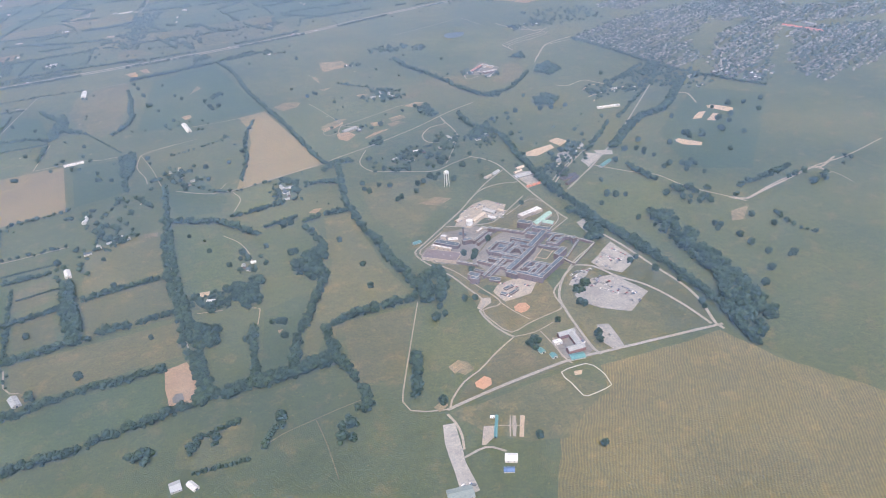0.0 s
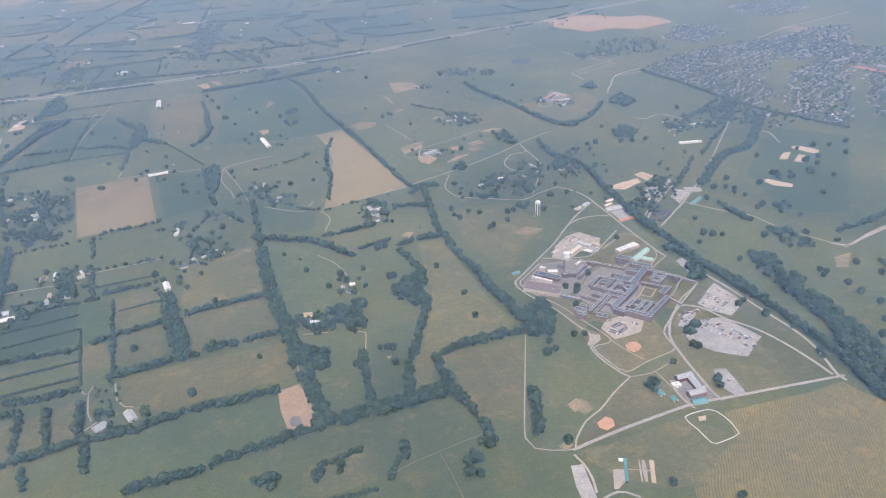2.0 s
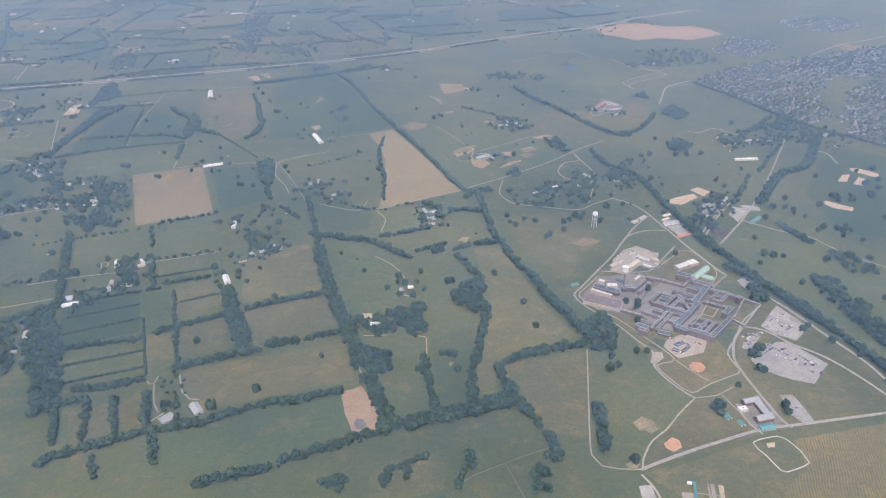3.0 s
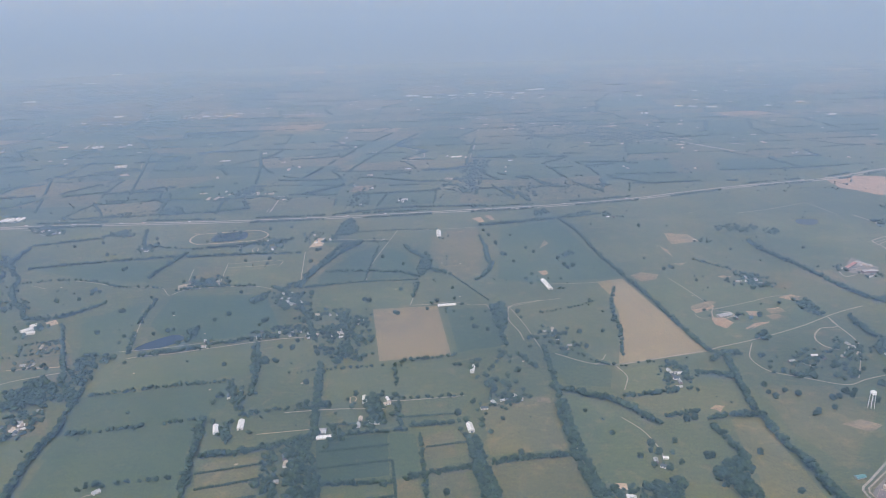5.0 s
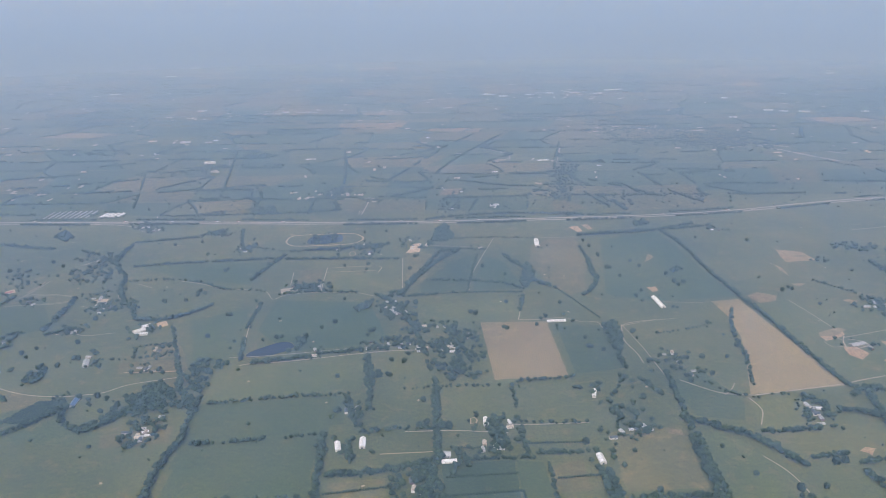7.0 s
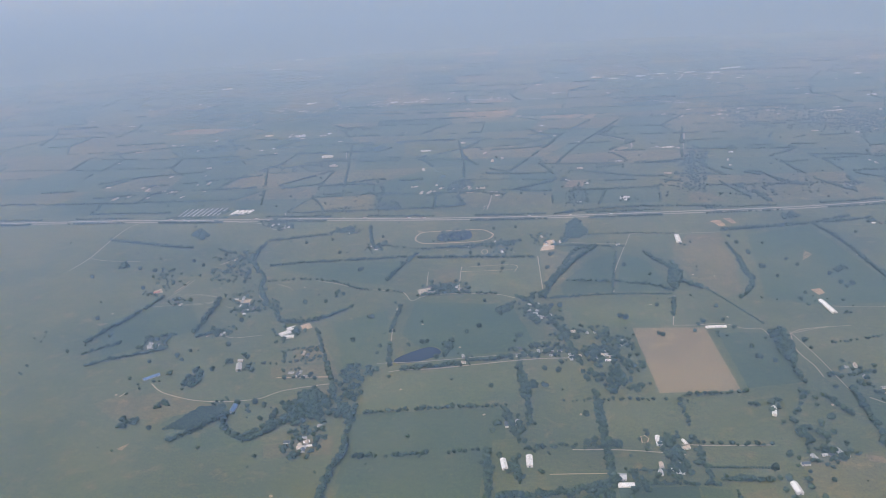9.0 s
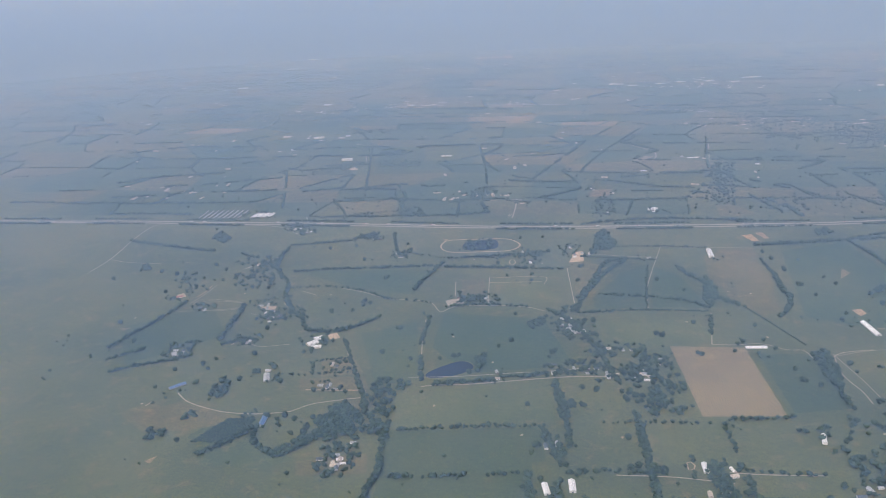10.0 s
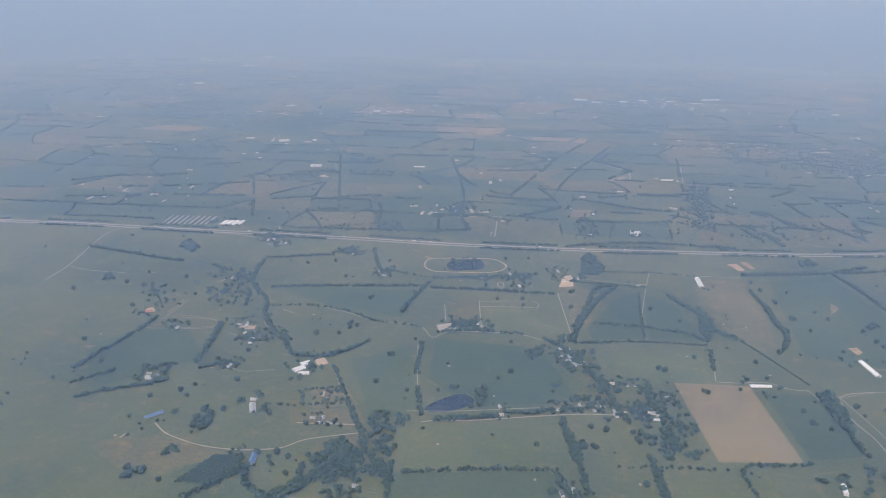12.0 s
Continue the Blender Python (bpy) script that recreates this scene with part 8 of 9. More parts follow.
building("store", 350.8, 404.8, -0.71, 11.8, 9, 7.12, "flat", TAN_WALL, WHITE_ROOF, "small low store with a white roof", "building", "blocks of the institution")
building("boiler_house", 348.7, 392.4, -0.79, 53.0, 14, 8.19, "flat", BRICK_WALL, SLATE_ROOF, "brick boiler house with a dark roof", "building", "blocks of the institution")
building("brick_block", 364.5, 388.9, -0.10, 20.4, 10, 10.26, "flat", BRICK_WALL, SLATE_ROOF, "brick boiler house beside the chimney", "building", "blocks of the institution")
building("shed", 381.0, 402.1, 0.55, 18.3, 6, 5, "flat", TAN_WALL, WHITE_ROOF, "small shed with a white roof", "building", "blocks of the institution")
building("workshop", 403.0, 430.4, -1.02, 31.6, 12, 7.07, "gable", GREY_WALL, GREY_ROOF, "grey metal workshop beside parked cars", "building", "blocks of the institution")
building("store", 389.6, 424.6, 0.55, 42.5, 11, 6.14, "gable", TAN_WALL, TAN_ROOF, "low store with a tan roof", "building", "blocks of the institution")
building("store", 374.1, 427.8, 0.41, 22.4, 10, 5.21, "gable", TAN_WALL, TAN_ROOF, "small pale store beside a road", "building", "blocks of the institution")
building("workshop", 461.9, 482.4, 0.06, 50.2, 15, 7.28, "gable", GREY_WALL, GREY_ROOF, "grey metal-roofed works building", "building", "blocks of the institution")
building("store", 466.5, 500.0, 0.16, 20.8, 9, 5.35, "gable", TAN_WALL, TAN_ROOF, "low store with a tan roof", "building", "blocks of the institution")
building("store", 460.6, 492.1, 0.27, 22.7, 8, 5.42, "gable", TAN_WALL, TAN_ROOF, "low store with a tan roof", "building", "blocks of the institution")
building("store", 430.9, 495.4, 0.40, 18.9, 10, 5.49, "gable", TAN_WALL, TAN_ROOF, "pale store standing in grass", "building", "blocks of the institution")
building("store", 441.3, 500.9, 0.52, 25.6, 10, 5.56, "gable", GREY_WALL, GREY_ROOF, "grey store standing in grass", "building", "blocks of the institution")
building("container", 460.4, 459.0, 0.13, 40.4, 5, 3.63, "flat", ORANGE_WALL, ORANGE_WALL, "row of orange metal containers", "building", "blocks of the institution")
building("shelter", 328.6, 408.1, 0.20, 18.3, 9, 4.7, "gable", GREY_WALL, TEAL_ROOF, "open shelter with a teal roof", "building", "blocks of the institution")
building("brick_wing", 373.3, 248.2, -0.02, 29.1, 11, 10.77, "gable", RED_BRICK, GREY_ROOF, "red brick wing with a grey hipped roof", "building", "blocks of the institution")
building("brick_wing", 375.5, 239.8, -1.68, 35.0, 11, 10.84, "gable", RED_BRICK, GREY_ROOF, "red brick wing with a grey hipped roof", "building", "blocks of the institution")
building("brick_wing", 371.1, 232.5, -0.03, 29.1, 12, 10.91, "gable", RED_BRICK, GREY_ROOF, "red brick wing with a grey hipped roof", "building", "blocks of the institution")
building("shelter", 368.8, 226.7, -0.14, 23.2, 14, 4.98, "gable", GREY_WALL, TEAL_ROOF, "low shelter with a teal roof", "building", "blocks of the institution")
building("shed", 351.9, 241.0, -1.46, 11.7, 9, 5.05, "gable", WHITE_WALL, TEAL_ROOF, "shed with a teal roof", "building", "blocks of the institution")
building("shed", 356.2, 233.6, -1.54, 11.1, 9, 5.12, "gable", WHITE_WALL, TEAL_ROOF, "shed with a teal roof", "building", "blocks of the institution")
building("annex", 364.5, 243.8, -0.02, 14.3, 9, 5.19, "flat", WHITE_WALL, WHITE_ROOF, "low annex with a white roof", "building", "blocks of the institution")
building("barn", 295.5, 168.4, -0.48, 16.5, 14, 7.26, "gable", WHITE_WALL, WHITE_ROOF, "white barn with a metal roof", "building", "blocks of the institution")
building("shed", 291.1, 161.8, -0.41, 14.1, 9, 4, "gable", WHITE_WALL, BLUE_ROOF, "open shed with a blue roof", "building", "blocks of the institution")
building("shelter", 298.3, 193.1, -2.05, 43.6, 4, 3.07, "gable", GREY_WALL, TEAL_ROOF, "long teal-roofed firing shelter", "building", "blocks of the institution")
building("workshop", 262.3, 157.5, -0.15, 33.6, 20, 6.14, "gable", TAN_WALL, TEAL_GREY, "grey-green roofed building at the yard", "building", "blocks of the institution")
building("shed", 299.7, 200.9, -0.49, 5.6, 5, 3.21, "gable", WHITE_WALL, WHITE_ROOF, "small white shed beside the range", "building", "blocks of the institution")
building("shed", 129.9, 223.6, 0.10, 14.4, 18, 6.28, "gable", GREY_WALL, GREY_ROOF, "grey metal-roofed farm shed", "building", "blocks of the institution")
building("shed", 138.4, 220.4, -1.06, 18.1, 9, 5.35, "gable", WHITE_WALL, WHITE_ROOF, "white rounded farm shed", "building", "blocks of the institution")
building("hall", 495.6, 458.4, 0.22, 40.4, 14, 8.42, "gable", BRICK_WALL, DARK_ROOF, "dark-roofed brick house group", "building", "blocks of the institution")
building("hall", 496.7, 470.7, 0.69, 43.6, 10, 7.49, "gable", BRICK_WALL, DARK_ROOF, "brick house with a dark roof", "building", "blocks of the institution")
building("hall", 494.4, 449.9, 0.54, 50.1, 9, 7.56, "gable", BRICK_WALL, DARK_ROOF, "brick house with a dark roof", "building", "blocks of the institution")
building("shed", 540.4, 467.9, 0.50, 47.6, 10, 6.63, "gable", GREY_WALL, TEAL_ROOF, "long shed with a teal roof", "building", "blocks of the institution")
building("school", 629.7, 602.3, -0.19, 67.7, 11, 4.7, "flat", WHITE_WALL, WHITE_ROOF, "long white low school building", "building", "blocks of the institution")
water_tower(390.2, 497.2)
storage_tank(378.5, 417.1)
chimney_stack(362.4, 391.2)

# ---- parked cars ----
car_row((416.4, 290.2), (426.2, 294.1), 7)
car_row((424.1, 296.2), (431.3, 299.6), 5)
car_row((426.2, 289.1), (434.4, 291.4), 6)
car_row((432.4, 271.4), (438.7, 274.7), 4)
car_row((436.7, 270.0), (441.2, 269.9), 5)
car_row((431.8, 265.0), (433.8, 263.1), 3)
car_row((435.6, 259.9), (439.6, 262.5), 3)
car_row((430.4, 277.4), (433.2, 279.2), 2)
car_row((428.3, 283.6), (430.3, 284.3), 2)
car_row((410.9, 304.8), (424.7, 313.0), 9)
car_row((421.6, 308.7), (430.4, 311.1), 5)
car_row((436.8, 315.9), (448.3, 324.8), 5)
car_row((449.5, 320.4), (448.6, 312.9), 5)
car_row((454.9, 314.7), (454.7, 310.1), 3)
car_row((395.3, 243.0), (394.8, 240.3), 2)
car_row((398.8, 239.0), (398.0, 235.9), 2)
car_row((265.6, 163.1), (266.3, 159.4), 4)
car_row((268.9, 162.2), (271.9, 159.8), 5)
car_row((396.0, 394.0), (403.0, 395.5), 4)
car_row((399.3, 427.5), (400.4, 420.0), 4)
car_row((408.3, 424.6), (410.3, 418.8), 4)
car_row((393.8, 442.0), (401.8, 446.9), 4)
car_row((379.1, 241.4), (380.4, 236.5), 4)
car_row((370.2, 318.0), (370.9, 312.0), 4)
SUBURBS = [
    [(754, 892), (836, 948), (949, 970), (1063, 972), (963, 853), (876, 786), (831, 692), (785, 679), (775, 732), (766, 830)],
    [(812, 663), (930, 783), (1000, 816), (1105, 850), (830, 575), (804, 623)],
    [(890, 1051), (989, 1140), (1044, 1095), (998, 1017), (924, 996)],
    [(1071, 978), (1182, 1011), (1252, 996), (1130, 875), (988, 837), (985, 873)],
    [(1031, 749), (1173, 713), (1026, 584), (886, 553), (896, 607)],
    [(998, 924), (1145, 869), (1263, 793), (1203, 740), (1054, 774)],
    [(1172, 1245), (1310, 1259), (1320, 1160), (1201, 1117), (1156, 1190)],
]
BALE_FIELD = [(262, 752), (264, 678), (292, 620), (247, 606), (220, 601)]
road([(398.5, 341.0), (415.6, 356.2)], 2, SAND, "sandy courtyard path")
road([(407.6, 338.0), (418.3, 346.9)], 2, SAND, "sandy courtyard path")
road([(412.4, 351.3), (416.9, 344.8)], 2, SAND, "sandy courtyard path")
road([(401.8, 344.0), (407.6, 338.0)], 2, SAND, "sandy courtyard path")
hedge([(-823.6, 2233.7), (-631.8, 2179.5), (-460.2, 2169.4)], 24, 12, 1)
hedge([(-601.8, 2051.3), (-363.7, 2058.6)], 24, 12, 1.2)
for x, y in [(-190.0, 671.8), (-188.6, 659.6), (-137.5, 691.2), (-136.8, 675.2), (-107.7, 690.7), (-78.3, 675.7), (-52.2, 680.7), (-55.8, 688.3), (-124.3, 773.3), (-130.5, 780.2), (-118.1, 763.8), (-61.5, 729.7), (-11.6, 511.9), (106.7, 536.1), (87.1, 527.7), (-474.3, 799.1), (-464.6, 792.9), (-300.8, 513.2), (-297.3, 509.8), (-523.6, 677.3), (-570.8, 947.1)]:
    FARM_HOUSES.append((x, y))
road([(-33.9, 546.6), (-30.7, 548.3), (-28.3, 544.1), (-29.8, 538.9), (-33.6, 537.9)], 2.5, SAND, "small oval riding ring", True, name="riding_ring")
road([(-204.6, 975.3), (-202.2, 982.0), (-198.2, 979.8), (-195.7, 968.8), (-198.1, 962.3), (-202.1, 964.4)], 3, SAND, "small oval riding ring", True, name="riding_ring")
FAR_TOWNS = [(-622, 2421, 130, 110, 40), (211, 2800, 240, 150, 30), (426, 2832, 200, 150, 30), (-307, 2414, 60, 60, 10), (-860, 2351, 200, 120, 16), (-141, 2568, 300, 120, 16), (-1890, 4055, 200, 120, 14), (-881, 1317, 80, 50, 12), (-304, 1314, 60, 40, 12), (450, 2008, 250, 60, 30)]
field([(133.6, 253.8), (148.0, 262.8), (171.0, 262.5), (176.4, 251.4), (169.9, 233.6), (141.4, 230.4), (130.7, 237.8)], DRY_PASTURE, "dry paddock with faint tracks")
field([(-518.9, 567.2), (-499.1, 588.2), (-458.3, 567.0), (-476.3, 539.5)], DRY_PASTURE, "dry pale green paddock between hedgerows")
field([(-367.5, 682.8), (-339.1, 693.6), (-315.8, 658.1), (-356.3, 647.4)], DRY_PASTURE, "dry pale green paddock between hedgerows")
field([(-332.5, 515.8), (-278.6, 532.0), (-272.2, 506.1), (-326.4, 498.1)], DRY_PASTURE, "dry pale green paddock between hedgerows")
field([(-436.6, 535.0), (-422.3, 572.1), (-388.3, 565.9), (-401.3, 542.4)], DARK_PASTURE, "deep green crop beside a hedge")
field([(-376.2, 641.5), (-314.6, 653.1), (-303.5, 629.7), (-367.6, 619.8)], DRY_PASTURE, "dry mown plot round a new house")
road([(-576.2, 864.8), (-574.9, 846.6), (-577.7, 826.9)], 4, SOIL, "reddish dirt lane")
road([(527.1, 1077.0), (587.3, 1095.0), (642.4, 1117.5), (662.9, 1122.7), (672.0, 1062.9)], 3, GRAVEL, "faint pale far lane")
road([(649.1, 817.7), (666.7, 840.3), (694.3, 876.5), (714.8, 889.9), (752.2, 901.2)], 7, GRAVEL, "pale gravel lane to the suburb")
road([(647.6, 884.0), (646.7, 914.2), (654.9, 924.3), (697.3, 944.9), (727.8, 954.4), (740.6, 967.6), (725.8, 968.7), (723.4, 1001.4)], 5, GRAVEL, "pale winding lane")
road([(619.7, 703.8), (630.4, 694.9), (656.5, 703.4), (666.2, 686.9), (673.2, 667.2)], 5, GRAVEL, "pale lane among trees")
road([(636.1, 668.7), (649.8, 680.9), (661.1, 679.4)], 5, SAND, "curved sandy lane")
road([(629.0, 643.7), (640.4, 649.0), (640.9, 641.5), (625.5, 627.1)], 5, SAND, "curved sandy lane")
road([(594.9, 355.4), (602.7, 347.9), (623.1, 353.0), (648.1, 358.8), (665.2, 362.9), (691.9, 369.1), (703.3, 367.3), (728.2, 378.3)], 6, GRAVEL, "pale gravel lane past an orchard")
road([(699.0, 369.5), (699.2, 353.1)], 6, GRAVEL, "pale gravel lane")
road([(541.8, 820.3), (535.4, 789.1), (551.7, 793.7)], 5, GRAVEL, "pale drive of a school")
road([(724.0, 602.9), (731.3, 594.0), (718.9, 562.6)], 5, GRAVEL, "pale curved lane")
field([(112.6, 1098.6), (128.1, 1103.9), (131.4, 1075.1), (122.5, 1072.7)], SOIL, "narrow bare orange strip")
field([(133.2, 1110.1), (144.2, 1112.5), (148.3, 1086.4), (141.0, 1083.8)], SOIL, "narrow bare orange strip")
field([(175.9, 844.5), (186.9, 847.9), (188.1, 835.8), (179.9, 828.4)], SOIL, "bare ground beside a barn")
field([(391.6, 984.6), (410.0, 970.1), (406.4, 949.8), (392.0, 963.5)], PATCHY, "dusty worn ground")
field([(356.9, 928.4), (362.4, 911.4), (359.5, 882.2), (356.3, 900.3)], PATCHY, "dusty worn ground")
field([(322.5, 717.3), (348.7, 730.0), (355.7, 724.9), (337.8, 710.5), (320.3, 708.3)], PATCHY, "bare orange turned soil")
field([(398.4, 700.1), (417.1, 702.2), (416.8, 693.4), (398.7, 688.5)], PATCHY, "bare orange turned soil")
field([(438.8, 733.4), (452.4, 736.0), (445.5, 720.5)], PATCHY, "bare orange turned soil")
field([(387.4, 801.6), (405.2, 804.4), (397.3, 793.7)], PATCHY, "bare orange turned soil")
field([(440.8, 775.2), (470.2, 782.5), (453.2, 755.6), (434.6, 760.0)], DRY_PASTURE, "pale mown paddock")
field([(350.6, 857.0), (368.6, 858.0), (357.3, 846.2)], PATCHY, "bare orange turned soil")
field([(553.7, 822.2), (582.1, 855.6), (593.8, 816.5), (570.6, 788.2), (549.4, 801.0)], YARD, "pale worn school ground")
field([(554.4, 769.4), (566.5, 745.7), (591.0, 753.2), (617.4, 789.8), (622.5, 817.9), (600.1, 825.2), (581.5, 781.7)], DRY_PASTURE, "dry grass round a school")
field([(576.4, 336.1), (595.6, 337.6), (575.6, 320.4), (565.8, 322.1)], PATCHY, "worn bare ground in dry grass")
field([(488.9, 822.5), (533.2, 810.7), (530.2, 769.9), (507.9, 756.3), (479.5, 799.9)], DRY_PASTURE, "worn reddish pasture")
field([(145.0, 415.1), (167.4, 411.9), (166.5, 394.8), (158.9, 386.4), (157.6, 390.6), (154.9, 399.3)], DRY_PASTURE, "mown plot round a stable")
field([(159.3, 413.5), (166.7, 412.2), (165.8, 405.3), (159.5, 407.0)], SAND, "sandy riding arena")
field([(204.1, 338.9), (208.0, 338.8), (204.2, 334.9)], SOIL, "bare orange soil under trees")
field([(122.9, 534.3), (134.8, 532.8), (134.8, 524.0), (123.6, 526.3)], PATCHY, "worn reddish ground")
field([(264.4, 505.0), (274.2, 508.0), (267.8, 498.9)], SOIL, "bare orange pit")
field([(-25.7, 312.5), (-32.5, 354.0), (-14.4, 357.8), (7.7, 360.4), (13.8, 326.1), (-9.3, 317.8)], DRY_PASTURE, "pale green paddock between hedges")
building("school_wing", 562.0, 822.4, 0.69, 71.7, 12, 6.77, "flat", BRICK_WALL, RED_ROOF, "low school wing with a faded red roof", "building", "blocks of the institution")
building("school_wing", 580.6, 826.5, -1.09, 53.6, 12, 6.84, "flat", TAN_WALL, GREY_ROOF, "low school wing with a pale roof", "building", "blocks of the institution")
building("school_wing", 572.6, 800.4, 0.03, 48.5, 14, 6.91, "flat", BRICK_WALL, GREY_ROOF, "low school wing with a grey roof", "building", "blocks of the institution")
building("store", 1045.5, 741.8, -1.32, 165.7, 16, 7.98, "gable", TAN_WALL, RED_ROOF, "long store with a faded red roof", "building", "blocks of the institution")
building("store", 1068.3, 752.5, -1.43, 47.2, 20, 8.05, "flat", GREY_WALL, GREY_ROOF, "wide flat store with a grey roof", "building", "blocks of the institution")
building("stable", 169.3, 393.6, -0.12, 14.5, 9, 5.12, "gable", WHITE_WALL, GREY_ROOF, "long pale stable with bright roof panels", "building", "blocks of the institution")
building("cottage", 198.4, 430.1, -0.58, 10.7, 9, 6.19, "gable", WHITE_WALL, SLATE_ROOF, "white cottage with a grey roof beside trees", "building", "blocks of the institution")
building("cottage", 190.2, 394.1, -0.01, 10.7, 10, 6.26, "gable", WHITE_WALL, GREY_ROOF, "pale cottage among trees", "building", "blocks of the institution")
car_row((379.1, 439.4), (394.8, 447.0), 7)
car_row((376.8, 429.7), (385.4, 433.1), 5)
car_row((400.0, 448.6), (403.4, 439.9), 6)
car_row((413.9, 444.0), (419.4, 434.6), 7)
car_row((404.0, 418.8), (408.7, 414.2), 6)
car_row((394.5, 418.9), (399.3, 414.3), 5)
car_row((448.1, 309.1), (460.9, 314.3), 6)
car_row((360.6, 326.2), (365.2, 321.1), 5)
car_row((359.9, 308.5), (361.5, 303.8), 4)
car_row((376.9, 314.3), (379.9, 310.5), 5)
building("shed", 397.4, 441.0, 0.32, 17.6, 8, 4, "gable", TAN_WALL, TAN_ROOF, "small pale store in a works yard", "building", "blocks of the institution")
building("shed", 400.2, 419.1, -0.91, 17.8, 8, 4.07, "gable", WHITE_WALL, WHITE_ROOF, "low shed with a pale roof in a works yard", "building", "blocks of the institution")
building("shed", 392.1, 427.3, 0.19, 15.4, 6, 4.14, "gable", GREY_WALL, GREY_ROOF, "small grey shed in a works yard", "building", "blocks of the institution")
building("shed", 412.6, 426.8, -1.14, 17.5, 7, 4.21, "gable", TAN_WALL, TAN_ROOF, "small tan shed in a works yard", "building", "blocks of the institution")
building("shed", 366.7, 403.7, -0.96, 15.4, 8, 5.28, "gable", BRICK_WALL, SLATE_ROOF, "small brick store in the yard", "building", "blocks of the institution")
building("shed", 387.1, 405.3, -1.02, 14.5, 6, 4.35, "gable", TAN_WALL, GREY_ROOF, "small pale shed in the yard", "building", "blocks of the institution")
field([(-507.6, 566.1), (-472.6, 589.1), (-390.9, 569.7), (-444.6, 545.6), (-479.3, 544.7)], DRY_PASTURE, "pale striped pasture beside a drive")
field([(-271.6, 1304.9), (-265.2, 1320.4), (-252.0, 1318.0), (-256.0, 1284.8)], SAND, "sandy riding arena")
field([(-241.5, 1297.0), (-228.2, 1316.6), (-207.4, 1293.3), (-213.2, 1261.3)], YARD, "pale farm yard")
field([(-119.2, 1015.0), (-108.6, 1020.7), (-106.9, 980.5), (-125.6, 974.2)], SAND, "sandy farm yard")
field([(-421.5, 549.0), (-397.3, 573.1), (-389.3, 568.3), (-399.0, 542.7), (-435.5, 537.5)], DARK_PASTURE, "deep green crop strip")
road([(-544.2, 951.6), (-557.8, 926.4)], 4, GRAVEL, "pale farm lane between paddocks")
road([(-529.4, 1020.9), (-529.2, 975.8), (-536.0, 961.4)], 4, GRAVEL, "pale farm lane between paddocks")
road([(-216.8, 1257.6), (-216.5, 1208.7), (-216.9, 1172.1)], 6, GRAVEL, "pale farm lane between paddocks")
road([(-500.1, 580.6), (-498.1, 588.3)], 3, GRAVEL, "pale farm lane between paddocks")
field([(302.4, 231.6), (309.8, 234.7), (312.4, 230.9), (310.9, 225.9), (304.6, 224.0), (301.7, 227.9)], CLAY, "worn orange ball diamond infield")
field([(293.4, 251.9), (301.6, 255.7), (302.8, 248.9), (294.6, 244.2)], PATCHY, "worn reddish ground in grass")
field([(272.6, 222.0), (279.4, 225.4), (280.9, 220.3), (274.2, 216.9)], PATCHY, "worn reddish ground in grass")
car_row((448.7, 328.4), (453.8, 311.5), 9)
car_row((458.9, 330.2), (463.5, 313.3), 8)
car_row((439.4, 312.8), (443.7, 303.6), 6)
car_row((424.0, 298.4), (429.7, 283.6), 8)
car_row((421.8, 286.7), (430.2, 274.1), 8)
car_row((435.5, 283.6), (439.9, 271.6), 6)
car_row((411.3, 309.7), (420.5, 313.1), 6)
car_row((410.4, 301.3), (420.4, 305.9), 5)

# ---- highway ----
def highway():
    line = smooth_line(HIGHWAY, 12.0)
    for side, label in ((1, "pale concrete highway carriageway"), (-1, "pale concrete highway carriageway")):
        verts, faces = strip(line, 13 * S, 0.36, shift=side * 12 * S)
        tagged(mesh_object("highway", verts, faces, CONCRETE), label, "highway", kind="structure")
    for off in (-34, 32):
        side = [(a.x - (b - a).normalized().y * off * S, a.y + (b - a).normalized().x * off * S) for a, b in zip(line, line[1:])]
        for k in range(0, len(side) - 12, 14):
            if rng.uniform() < 0.85:
                hedge(side[k:k + 12:3], 10, 10, rng.uniform(0.8, 1.6))


highway()

# ---- far country: hedges, woods and scattered trees past the highway ----
def far_country():
    far = random.Random(11)
    for _ in range(110):
        x, y = far.uniform(-3300, 2900), far.uniform(1500, 4350)
        if abs(x) > y * 0.78:
            continue
        a, b = far.uniform(30, 160), far.uniform(12, 40)
        wood([(x + a * math.cos(t) * far.uniform(0.7, 1.2), y + b * math.sin(t) * far.uniform(0.7, 1.2)) for t in (0, 1, 2, 3, 4, 5)], far.uniform(0.15, 0.5), 13)
    for _ in range(2600):
        y = 1200 + 2750 * far.random() ** 1.4
        x = far.uniform(-0.75, 0.72) * y
        plant(x, y, far.uniform(6, 13))
    for _ in range(900):
        y = far.uniform(480, 1300)
        x = far.uniform(-1.15, 0.85) * (y + 150)
        if noise.noise(Vector((x * 0.01, y * 0.01, 9.0))) > 0.05 and not any(inside(x, y, p) for p in CLEAR):
            plant(x, y, far.uniform(4, 9))


far_country()


HIGHWAY_LINE = smooth_line(HIGHWAY, 40.0)


def past_highway(x, y):
    """How far a place lies north of the highway."""
    near = min(HIGHWAY_LINE, key=lambda q: abs(q.x - x))
    return y - near.y


